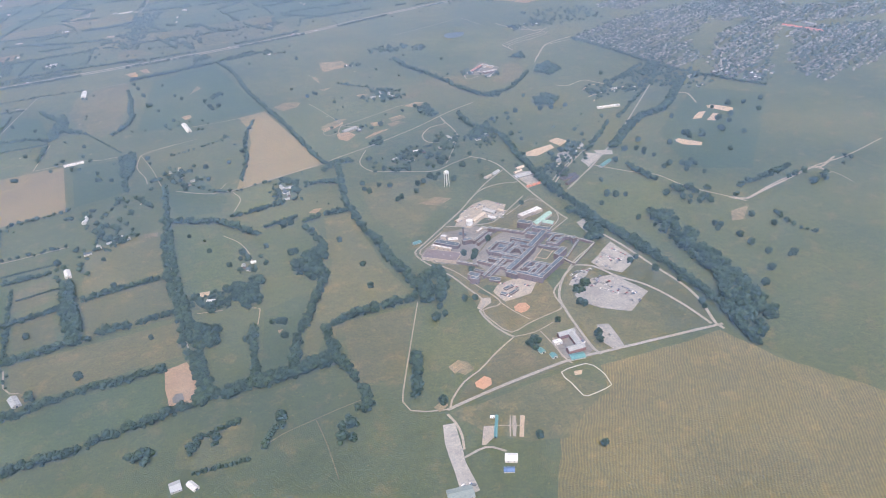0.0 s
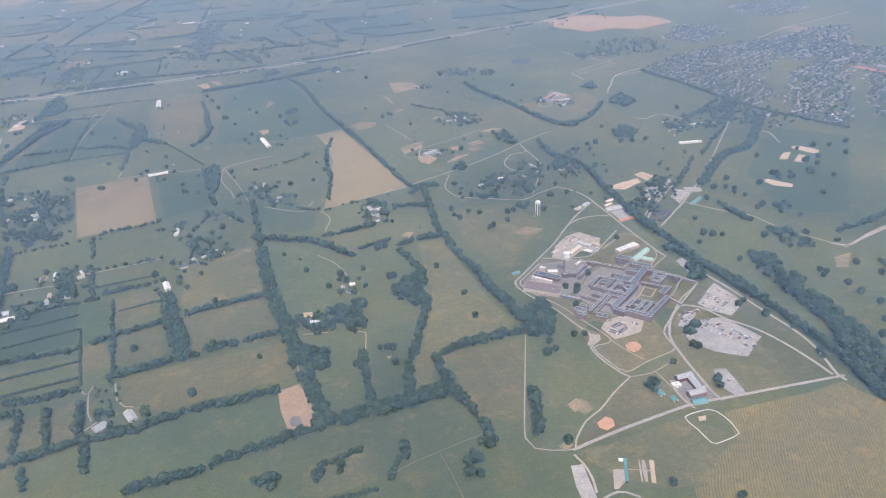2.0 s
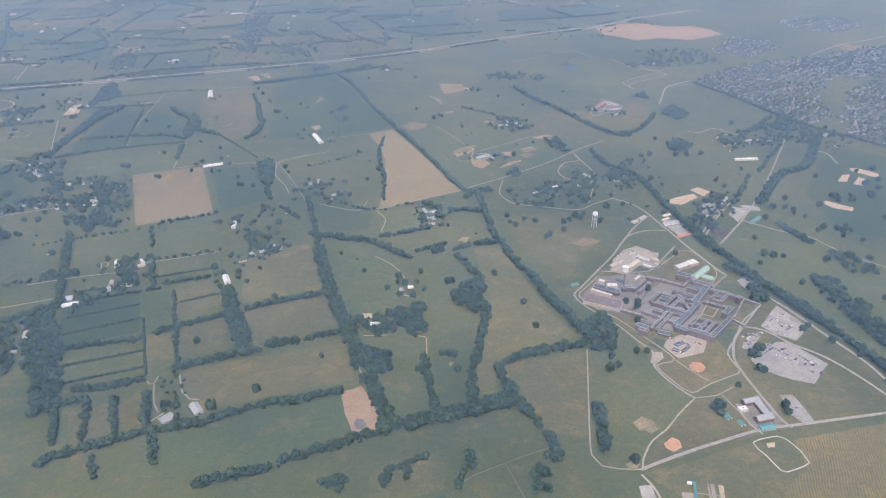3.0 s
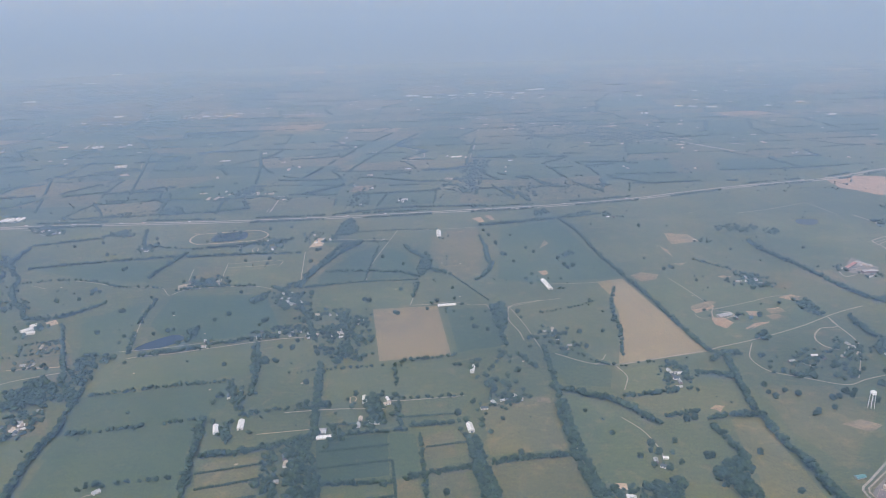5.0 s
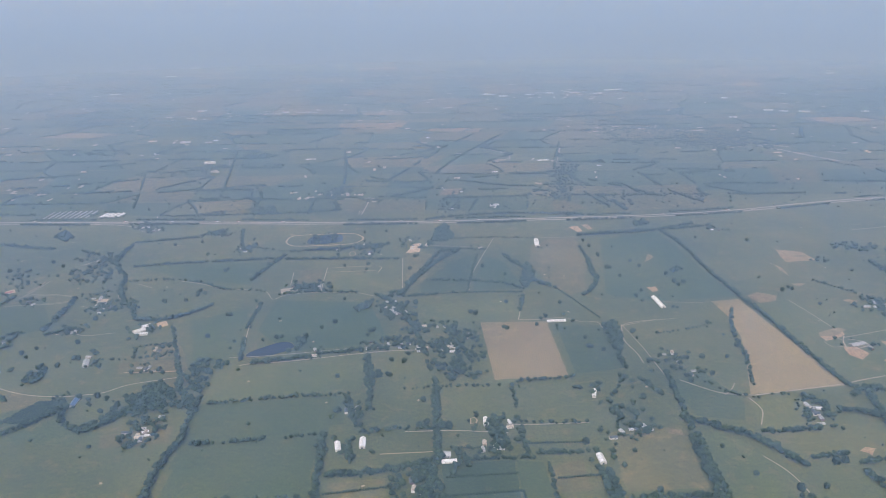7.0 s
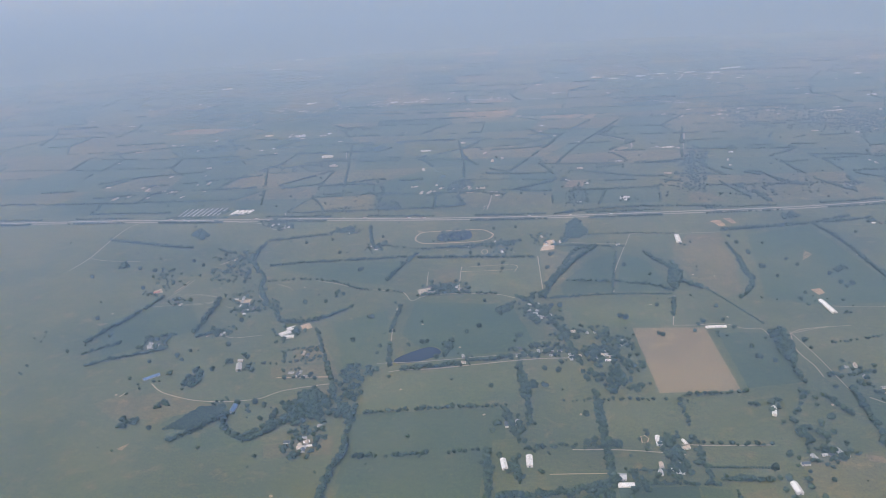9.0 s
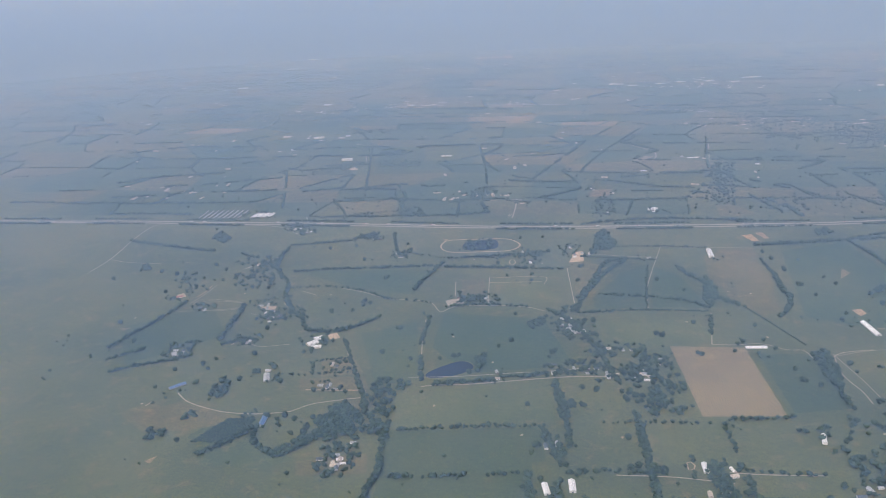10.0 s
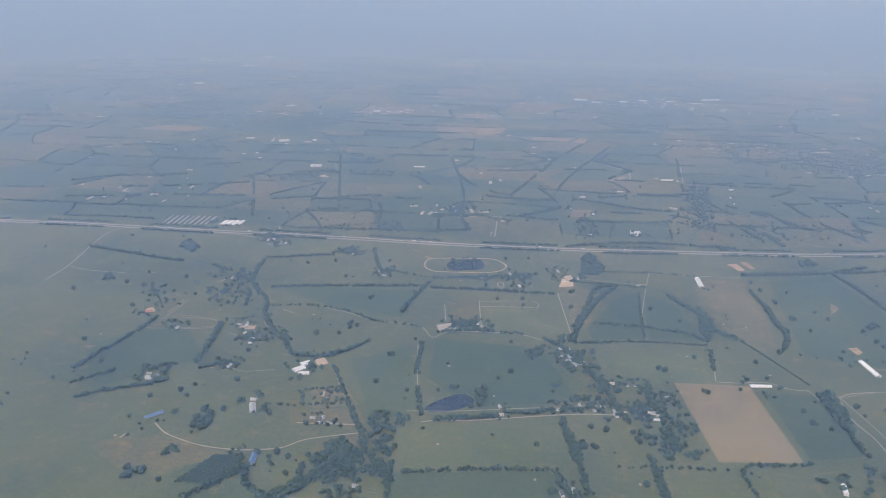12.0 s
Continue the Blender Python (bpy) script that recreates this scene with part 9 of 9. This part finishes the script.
def far_parcels():
    """The patchwork past the highway: uneven paddocks, each with its own grass, and hedges along most of their edges."""
    far = random.Random(29)
    cover = {m: ([], []) for m in (PASTURE, DARK_PASTURE, DRY_PASTURE, STUBBLE)}
    ys, y = [], 1190.0
    while y < 4150:
        ys.append(y)
        y += far.uniform(55, 125) * (0.7 + y / 4000)
    corners = []
    for y in ys:
        row, x = [], -0.86 * y - far.uniform(0, 120)
        while x < 0.86 * y:
            row.append((x + far.uniform(-14, 14), y + far.uniform(-16, 16) + 0.03 * x))
            x += far.uniform(70, 190) * (0.75 + y / 5000)
        corners.append(row)
    z = layer(0.02)
    for low, high in zip(corners, corners[1:]):
        for a, b in zip(low, low[1:]):
            c = min(high, key=lambda q: abs(q[0] - b[0]))
            d = min(high, key=lambda q: abs(q[0] - a[0]))
            if past_highway(*a) < 12 or past_highway(*b) < 12:
                continue
            tall = far.uniform(8, 12)
            if far.random() < 0.62:
                hedge([a, ((a[0] + b[0]) / 2, (a[1] + b[1]) / 2 + far.uniform(-7, 7)), b], far.choice((7, 9, 12, 18)), tall, far.uniform(0.9, 1.9))
            if far.random() < 0.6:
                hedge([a, ((a[0] + d[0]) / 2 + far.uniform(-7, 7), (a[1] + d[1]) / 2), d], far.choice((7, 9, 12, 20)), tall, far.uniform(0.9, 1.9))
            material = far.choice((PASTURE, PASTURE, DARK_PASTURE, DARK_PASTURE, DRY_PASTURE, DRY_PASTURE, DRY_PASTURE, STUBBLE if far.random() < 0.15 and a[1] > 1600 else DARK_PASTURE))
            if material is PASTURE or c == d:
                continue
            verts, faces = cover[material]
            n = len(verts)
            verts += [(q[0], q[1], z) for q in (a, b, c, d)]
            faces.append((n, n + 1, n + 2, n + 3))
    for material, label in ((DARK_PASTURE, "deep green far paddocks between hedges"), (DRY_PASTURE, "dry pale far paddocks between hedges"), (STUBBLE, "brown harvested far fields")):
        tagged(mesh_object("far_fields", *cover[material], material), label, "field", kind="structure")


far_parcels()


def forest_mesh(name, rows, crowns, trunks):
    """All the trees of a list as one mesh."""
    verts, tris, quads, base = [], [], [], 0
    for x, y, wide, high in rows:
        v, t = crowns[int(rng.integers(len(crowns)))]
        a = rng.uniform(0, 2 * math.pi)
        c, s = math.cos(a), math.sin(a)
        p = np.column_stack(((v[:, 0] * c - v[:, 1] * s) * wide + x, (v[:, 0] * s + v[:, 1] * c) * wide + y, v[:, 2] * high))
        verts.append(p)
        tris.append(t + base)
        base += len(v)
        if trunks:
            r = 0.035 * high
            ring = np.array([(x + k * math.cos(q), y + k * math.sin(q), z) for k, z in ((r, -0.1), (r * 0.6, high * 0.45)) for q in (0, 1.57, 3.14, 4.71)])
            verts.append(ring)
            quads += [(base + i, base + (i + 1) % 4, base + 4 + (i + 1) % 4, base + 4 + i) for i in range(4)]
            base += 8
    return from_arrays(name, np.concatenate(verts), np.array(quads, int).reshape(-1, 4), np.concatenate(tris), LEAVES)


def plant_rows():
    """The trees of rows and woods, in stretches of land, with fuller crowns where the land lies near."""
    cells = {}
    for row in ROWS:
        tier = 0 if row[1] < 440 else 1 if row[1] < 1150 else 2 if row[1] < 2000 else 3
        size = (260, 260, 900, 1200)[tier]
        cells.setdefault((tier, round(row[0] / size), round(row[1] / size)), []).append(row)
    for (tier, _, _), rows in sorted(cells.items()):
        me = forest_mesh("hedgerow_trees", rows, (NEAREST_CROWNS, NEAR_CROWNS, FAR_CROWNS, FARTHEST_CROWNS)[tier], tier < 2)
        tagged(new("hedgerow_trees", me), "dark green leafy trees in hedgerows and woods", "trees", kind="stuff")


def tree_model():
    """A broad leafy tree: a tapered trunk with limbs, and an uneven crown; one unit high."""
    root = new("tree")
    root.empty_display_size = 0.1
    bm = bmesh.new()
    stems = [((0, 0, -0.03), (0.01, 0.0, 0.45), 0.04, 0.022)]
    for k in range(5):
        a = k * 1.26 + rng.uniform(-0.3, 0.3)
        stems.append(((0, 0, 0.25 + 0.04 * k), (0.26 * math.cos(a), 0.26 * math.sin(a), 0.55 + 0.05 * k), 0.016, 0.007))
    for a, b, r0, r1 in stems:
        a, b = Vector(a), Vector(b)
        turn = (b - a).to_track_quat("Z", "Y").to_matrix().to_4x4()
        bmesh.ops.create_cone(bm, segments=7, radius1=r0, radius2=r1, depth=(b - a).length, cap_ends=True, matrix=Matrix.Translation((a + b) / 2) @ turn)
    me = bpy.data.meshes.new("trunk")
    bm.to_mesh(me)
    bm.free()
    me.materials.append(BARK)
    trunk = new("trunk", me)
    trunk.parent = root
    v, t = crown_cloud(22, 130)
    crown = new("crown", from_arrays("crown", v, np.zeros((0, 4), int), t, LEAVES))
    crown.parent = root
    return tagged(root, "broad leafy green tree standing alone in grass", "tree", "trees standing alone")


def plant_singles():
    models = [tree_model() for _ in range(6)]
    for i, (x, y, h) in enumerate(SINGLES[:290]):
        m = Matrix.Translation((x, y, 0)) @ Matrix.Rotation(rng.uniform(0, 6.28), 4, "Z")
        model = models[i % 6]
        if i < 6:
            model.matrix_basis = m @ Matrix.Diagonal((h, h, h, 1))
        else:
            c = copy_thing(model, m)
            c.scale = (h * rng.uniform(0.9, 1.15), h * rng.uniform(0.9, 1.15), h)



# ---- farmhouses ----
def farmhouses():
    dice = random.Random(21)
    for x, y in FARM_HOUSES:
        wall = dice.choice((WHITE_WALL, WHITE_WALL, TAN_WALL, BRICK_WALL))
        roof = dice.choice((GREY_ROOF, SLATE_ROOF, SLATE_ROOF, TAN_ROOF, GREY_ROOF))
        colour = {WHITE_WALL: "white", TAN_WALL: "tan", BRICK_WALL: "brick"}[wall]
        turn = dice.choice((0.1, 1.67)) + dice.uniform(-0.25, 0.25)
        building("house", x, y, turn, dice.uniform(11, 17), dice.uniform(7, 9), dice.uniform(5.5, 7), "gable", wall, roof, colour + " farmhouse with a gabled roof among trees", "house", "farmhouses")
        if dice.random() < 0.45:
            q = dice.uniform(0, 6.28)
            building("shed", x + math.cos(q) * 9, y + math.sin(q) * 8, turn + 1.57, dice.uniform(8, 16), dice.uniform(6, 8), dice.uniform(4, 5), "gable", WHITE_WALL, dice.choice((GREY_ROOF, WHITE_ROOF)), "small pale outbuilding beside a farmhouse", "shed", "outbuildings")


farmhouses()


def garden_trees():
    """Trees gathered round the farmsteads."""
    dice = random.Random(77)
    for x, y, r in HOMES:
        for _ in range(dice.choice((4, 6, 8, 12))):
            q, d = dice.uniform(0, 6.28), r + dice.uniform(2.5, 13)
            px, py = x + math.cos(q) * d, y + math.sin(q) * d
            if any((px - hx) ** 2 + (py - hy) ** 2 < (hr + 2) ** 2 for hx, hy, hr in HOMES) or any(inside(px, py, p) for p in CLEAR):
                continue
            plant(px, py, dice.uniform(7, 13))


garden_trees()


# ---- suburb ----
def suburb_house(length, width, height, roof, label):
    root = new("house")
    root.empty_display_size = 0.2
    a, b, h, e = length * S / 2, width * S / 2, height * S, height * S * 0.58
    bm = bmesh.new()
    box(bm, -a, a, -b, b, -0.1, e)
    part("body", bm, BRICK_WALL, root)
    bm = bmesh.new()
    p = [bm.verts.new(q) for q in ((-a - 0.15, -b - 0.15, e), (a + 0.15, -b - 0.15, e), (a + 0.15, b + 0.15, e), (-a - 0.15, b + 0.15, e), (-a + b * 0.7, 0, h), (a - b * 0.7, 0, h))]
    for f in ((0, 1, 5, 4), (1, 2, 5), (2, 3, 4, 5), (3, 0, 4), (3, 2, 1, 0)):
        bm.faces.new([p[i] for i in f])
    part("roof", bm, roof, root)
    bm = bmesh.new()
    box(bm, a * 0.2, a * 0.75, -b - 1.2, -b, -0.1, e * 0.7)
    part("garage", bm, BRICK_WALL, root)
    return tagged(root, label, "house", "suburb houses")


def suburbs():
    dice = random.Random(8)
    models = [suburb_house(12, 9, 6, DARK_ROOF, "small suburban house with a dark shingle roof"), suburb_house(12, 9, 6, GREY_ROOF, "small suburban house with a grey roof"), suburb_house(14, 9, 7, SLATE_ROOF, "small suburban house with a slate roof"), suburb_house(11, 8, 6, WHITE_ROOF, "small suburban house with a pale roof")]
    placed, rest = [], []
    turn = 0.42
    c, s = math.cos(turn), math.sin(turn)
    for points in SUBURBS:
        us = [p[0] * c + p[1] * s for p in points]
        vs = [-p[0] * s + p[1] * c for p in points]
        v, row = min(vs), 0
        while v < max(vs):
            u = min(us)
            while u < max(us):
                x, y = u * c - v * s, u * s + v * c
                if inside(x, y, points):
                    wave = 6 * math.sin(u * 0.02 + row)
                    if dice.random() < 0.92:
                        placed.append((x - s * wave + dice.uniform(-2.5, 2.5), y + c * wave + dice.uniform(-2.5, 2.5), turn + dice.choice((0, 0, 1.57)) + (0 if row % 2 else math.pi) + dice.uniform(-0.25, 0.25)))
                    for _ in range(dice.choice((0, 1, 1, 2))):
                        plant(x + dice.uniform(-6, 6), y + dice.uniform(-6, 6), dice.uniform(6, 10))
                u += 12 * S + dice.uniform(0, 1.5)
            v += (17 if row % 2 else 27) * S
            row += 1
        for row_v in range(int((max(vs) - min(vs)) / (44 * S))):
            v = min(vs) + (row_v * 44 + 31) * S
            run = []
            for k in range(80):
                u = min(us) + (max(us) - min(us)) * k / 79
                x, y = u * c - v * s, u * s + v * c
                if inside(x, y, points):
                    run.append((x, y))
            if len(run) > 4:
                road([run[0], run[len(run) // 2], run[-1]], 4, YARD, "grey suburban street between houses")
    dice.shuffle(placed)
    placed.sort(key=lambda q: q[0] ** 2 + q[1] ** 2)
    for k, (x, y, t) in enumerate(placed[:40]):
        m = Matrix.Translation((x, y, 0)) @ Matrix.Rotation(t, 4, "Z")
        if k < 4:
            models[k].matrix_basis = m
        else:
            copy_thing(models[dice.choice((0, 0, 0, 1, 1, 2, 2, 3))], m)
    verts, quads, tris = [], [], []
    for x, y, t in placed[40:]:
        a, b, e, h = 5.0 * S, 3.7 * S, 3.2 * S, 5.4 * S
        ct, st = math.cos(t), math.sin(t)
        base = len(verts)
        for px, py, pz in ((-a, -b, 0), (a, -b, 0), (a, b, 0), (-a, b, 0), (-a, -b, e), (a, -b, e), (a, b, e), (-a, b, e), (-a + b * 0.7, 0, h), (a - b * 0.7, 0, h)):
            verts.append((x + px * ct - py * st, y + px * st + py * ct, pz))
        quads += [tuple(base + i for i in f) for f in ((0, 1, 5, 4), (1, 2, 6, 5), (2, 3, 7, 6), (3, 0, 4, 7), (4, 5, 9, 8), (6, 7, 8, 9))]
        tris += [tuple(base + i for i in f) for f in ((5, 6, 9), (7, 4, 8))]
    me = from_arrays("far_suburb", np.array(verts), np.array(quads, int), np.array(tris, int), SHINGLES)
    tagged(new("far_suburb", me), "rows of small far suburban houses", "houses", kind="stuff")


suburbs()


# ---- far towns: small pale houses scattered in the haze ----
def far_houses():
    dice = random.Random(31)
    verts, quads, tris = [], [], []
    places = []
    for _ in range(200):
        y = 1350 + 2600 * dice.random()
        places.append((dice.uniform(-0.74, 0.7) * y, y))
    for x, y, a, b, n in FAR_TOWNS:
        places += [(x + dice.gauss(0, a * 0.5), y + dice.gauss(0, b * 0.5)) for _ in range(n)]
    for x, y in places:
        t = dice.uniform(-0.3, 0.3) + dice.choice((0, 1.57))
        k = dice.uniform(0.45, 1.0) * S
        a, b, e, h = 14 * k * dice.uniform(0.8, 2.0), 8 * k, 5 * k, 8.5 * k
        c, s = math.cos(t), math.sin(t)
        base = len(verts)
        for px, py, pz in ((-a, -b, 0), (a, -b, 0), (a, b, 0), (-a, b, 0), (-a, -b, e), (a, -b, e), (a, b, e), (-a, b, e), (-a, 0, h), (a, 0, h)):
            verts.append((x + px * c - py * s, y + px * s + py * c, pz))
        quads += [tuple(base + i for i in f) for f in ((0, 1, 5, 4), (1, 2, 6, 5), (2, 3, 7, 6), (3, 0, 4, 7), (4, 5, 9, 8), (6, 7, 8, 9))]
        tris += [tuple(base + i for i in f) for f in ((5, 6, 9), (7, 4, 8))]
    me = from_arrays("far_houses", np.array(verts), np.array(quads, int), np.array(tris, int), TAN_ROOF)
    tagged(new("far_houses", me), "small pale houses scattered through the hazy distance", "houses", kind="stuff")


far_houses()


# ---- round bales ----
def bales():
    dice = random.Random(4)
    root = new("hay_bale")
    bm = bmesh.new()
    bmesh.ops.create_cone(bm, segments=16, radius1=0.85 * S, radius2=0.85 * S, depth=1.6 * S, cap_ends=True, matrix=Matrix.Translation((0, 0, 0.8 * S)) @ Matrix.Rotation(math.pi / 2, 4, "X"))
    bmesh.ops.bevel(bm, geom=[e for e in bm.edges if e.is_boundary or len(e.link_faces) == 2 and e.calc_face_angle() > 1.0], offset=0.06, segments=1, affect="EDGES")
    part("straw_roll", bm, BALE, root)
    tagged(root, "round straw bale on the harvested field", "hay bale", "round bales")
    xs, ys = [p[0] for p in BALE_FIELD], [p[1] for p in BALE_FIELD]
    first = True
    for _ in range(110):
        x, y = dice.uniform(min(xs), max(xs)), dice.uniform(min(ys), max(ys))
        if not inside(x, y, BALE_FIELD) or dice.random() < 0.35:
            continue
        m = Matrix.Translation((x, y, 0.1)) @ Matrix.Rotation(dice.uniform(0, 6.28), 4, "Z")
        if first:
            root.matrix_basis = m
            first = False
        else:
            copy_thing(root, m)


bales()


# ---- traffic on the highway ----
def trucks():
    dice = random.Random(17)
    root = new("truck")
    bm = bmesh.new()
    box(bm, -7 * S, 5 * S, -1.25 * S, 1.25 * S, 1.1 * S, 4.0 * S)
    part("trailer", bm, WHITE_WALL, root, "white box trailer")
    bm = bmesh.new()
    v = box(bm, 5.4 * S, 8.2 * S, -1.2 * S, 1.2 * S, 0.5 * S, 3.3 * S)
    part("cab", bm, PAINT[3], root, "red cab")
    for x in (-5.8, -4.6, 6.6):
        for y in (-1.1, 1.1):
            bm = bmesh.new()
            bmesh.ops.create_cone(bm, segments=10, radius1=0.5 * S, radius2=0.5 * S, depth=0.3 * S, cap_ends=True, matrix=Matrix.Translation((x * S, y * S, 0.5 * S)) @ Matrix.Rotation(math.pi / 2, 4, "X"))
            part("wheel", bm, TYRE, root)
    tagged(root, "white lorry with a red cab on the highway", "lorry", "lorries on the highway")
    line = smooth_line(HIGHWAY, 12.0)
    first = True
    for k in range(6, len(line) - 2, 1):
        if dice.random() > 0.16:
            continue
        a, b = line[k], line[k + 1]
        along = (b - a).normalized()
        side = dice.choice((-1, 1))
        q = a + Vector((-along.y, along.x)) * (side * 12 + dice.choice((-1.9, 1.9))) * S
        m = Matrix.Translation((q.x, q.y, 0.36)) @ Matrix.Rotation(math.atan2(along.y, along.x) + (0 if side < 0 else math.pi), 4, "Z")
        if first:
            root.matrix_basis = m
            first = False
        else:
            copy_thing(root, m)


trucks()


# ---- feed troughs in the pastures ----
def troughs():
    dice = random.Random(12)
    root = new("feed_trough")
    bm = bmesh.new()
    for x0, x1, y0, y1, z0, z1 in ((-3, 3, -1.2, -0.9, 0.25, 0.9), (-3, 3, 0.9, 1.2, 0.25, 0.9), (-3, -2.7, -0.9, 0.9, 0.25, 0.9), (2.7, 3, -0.9, 0.9, 0.25, 0.9), (-3, 3, -1.2, 1.2, 0.15, 0.25)):
        box(bm, x0 * S, x1 * S, y0 * S, y1 * S, z0 * S, z1 * S)
    part("basin", bm, PARAPET, root)
    for x in (-2.5, 2.5):
        bm = bmesh.new()
        box(bm, (x - 0.2) * S, (x + 0.2) * S, -1.1 * S, 1.1 * S, -0.1, 0.15 * S)
        part("foot", bm, CONCRETE, root)
    bm = bmesh.new()
    v = [bm.verts.new((5 * S * math.cos(q) * dice.uniform(0.7, 1.2), 3.4 * S * math.sin(q) * dice.uniform(0.7, 1.2), 0.14)) for q in [k * 0.45 for k in range(14)]]
    bm.faces.new(v)
    part("trampled_ground", bm, SOIL, root, "bare trampled soil")
    tagged(root, "pale feed trough on trampled pasture", "trough", "feed troughs")
    first = True
    count = 0
    while count < 36:
        y = dice.uniform(420, 1100)
        x = dice.uniform(-0.75, 0.45) * (y + 100)
        if any(inside(x, y, p) for p in CLEAR):
            continue
        count += 1
        m = Matrix.Translation((x, y, 0.02)) @ Matrix.Rotation(dice.uniform(0, 3.1), 4, "Z")
        if first:
            root.matrix_basis = m
            first = False
        else:
            copy_thing(root, m)


troughs()

# ---- planting ----
ROWS += [(x, y, h, h) for x, y, h in SINGLES[290:]]
plant_rows()
plant_singles()
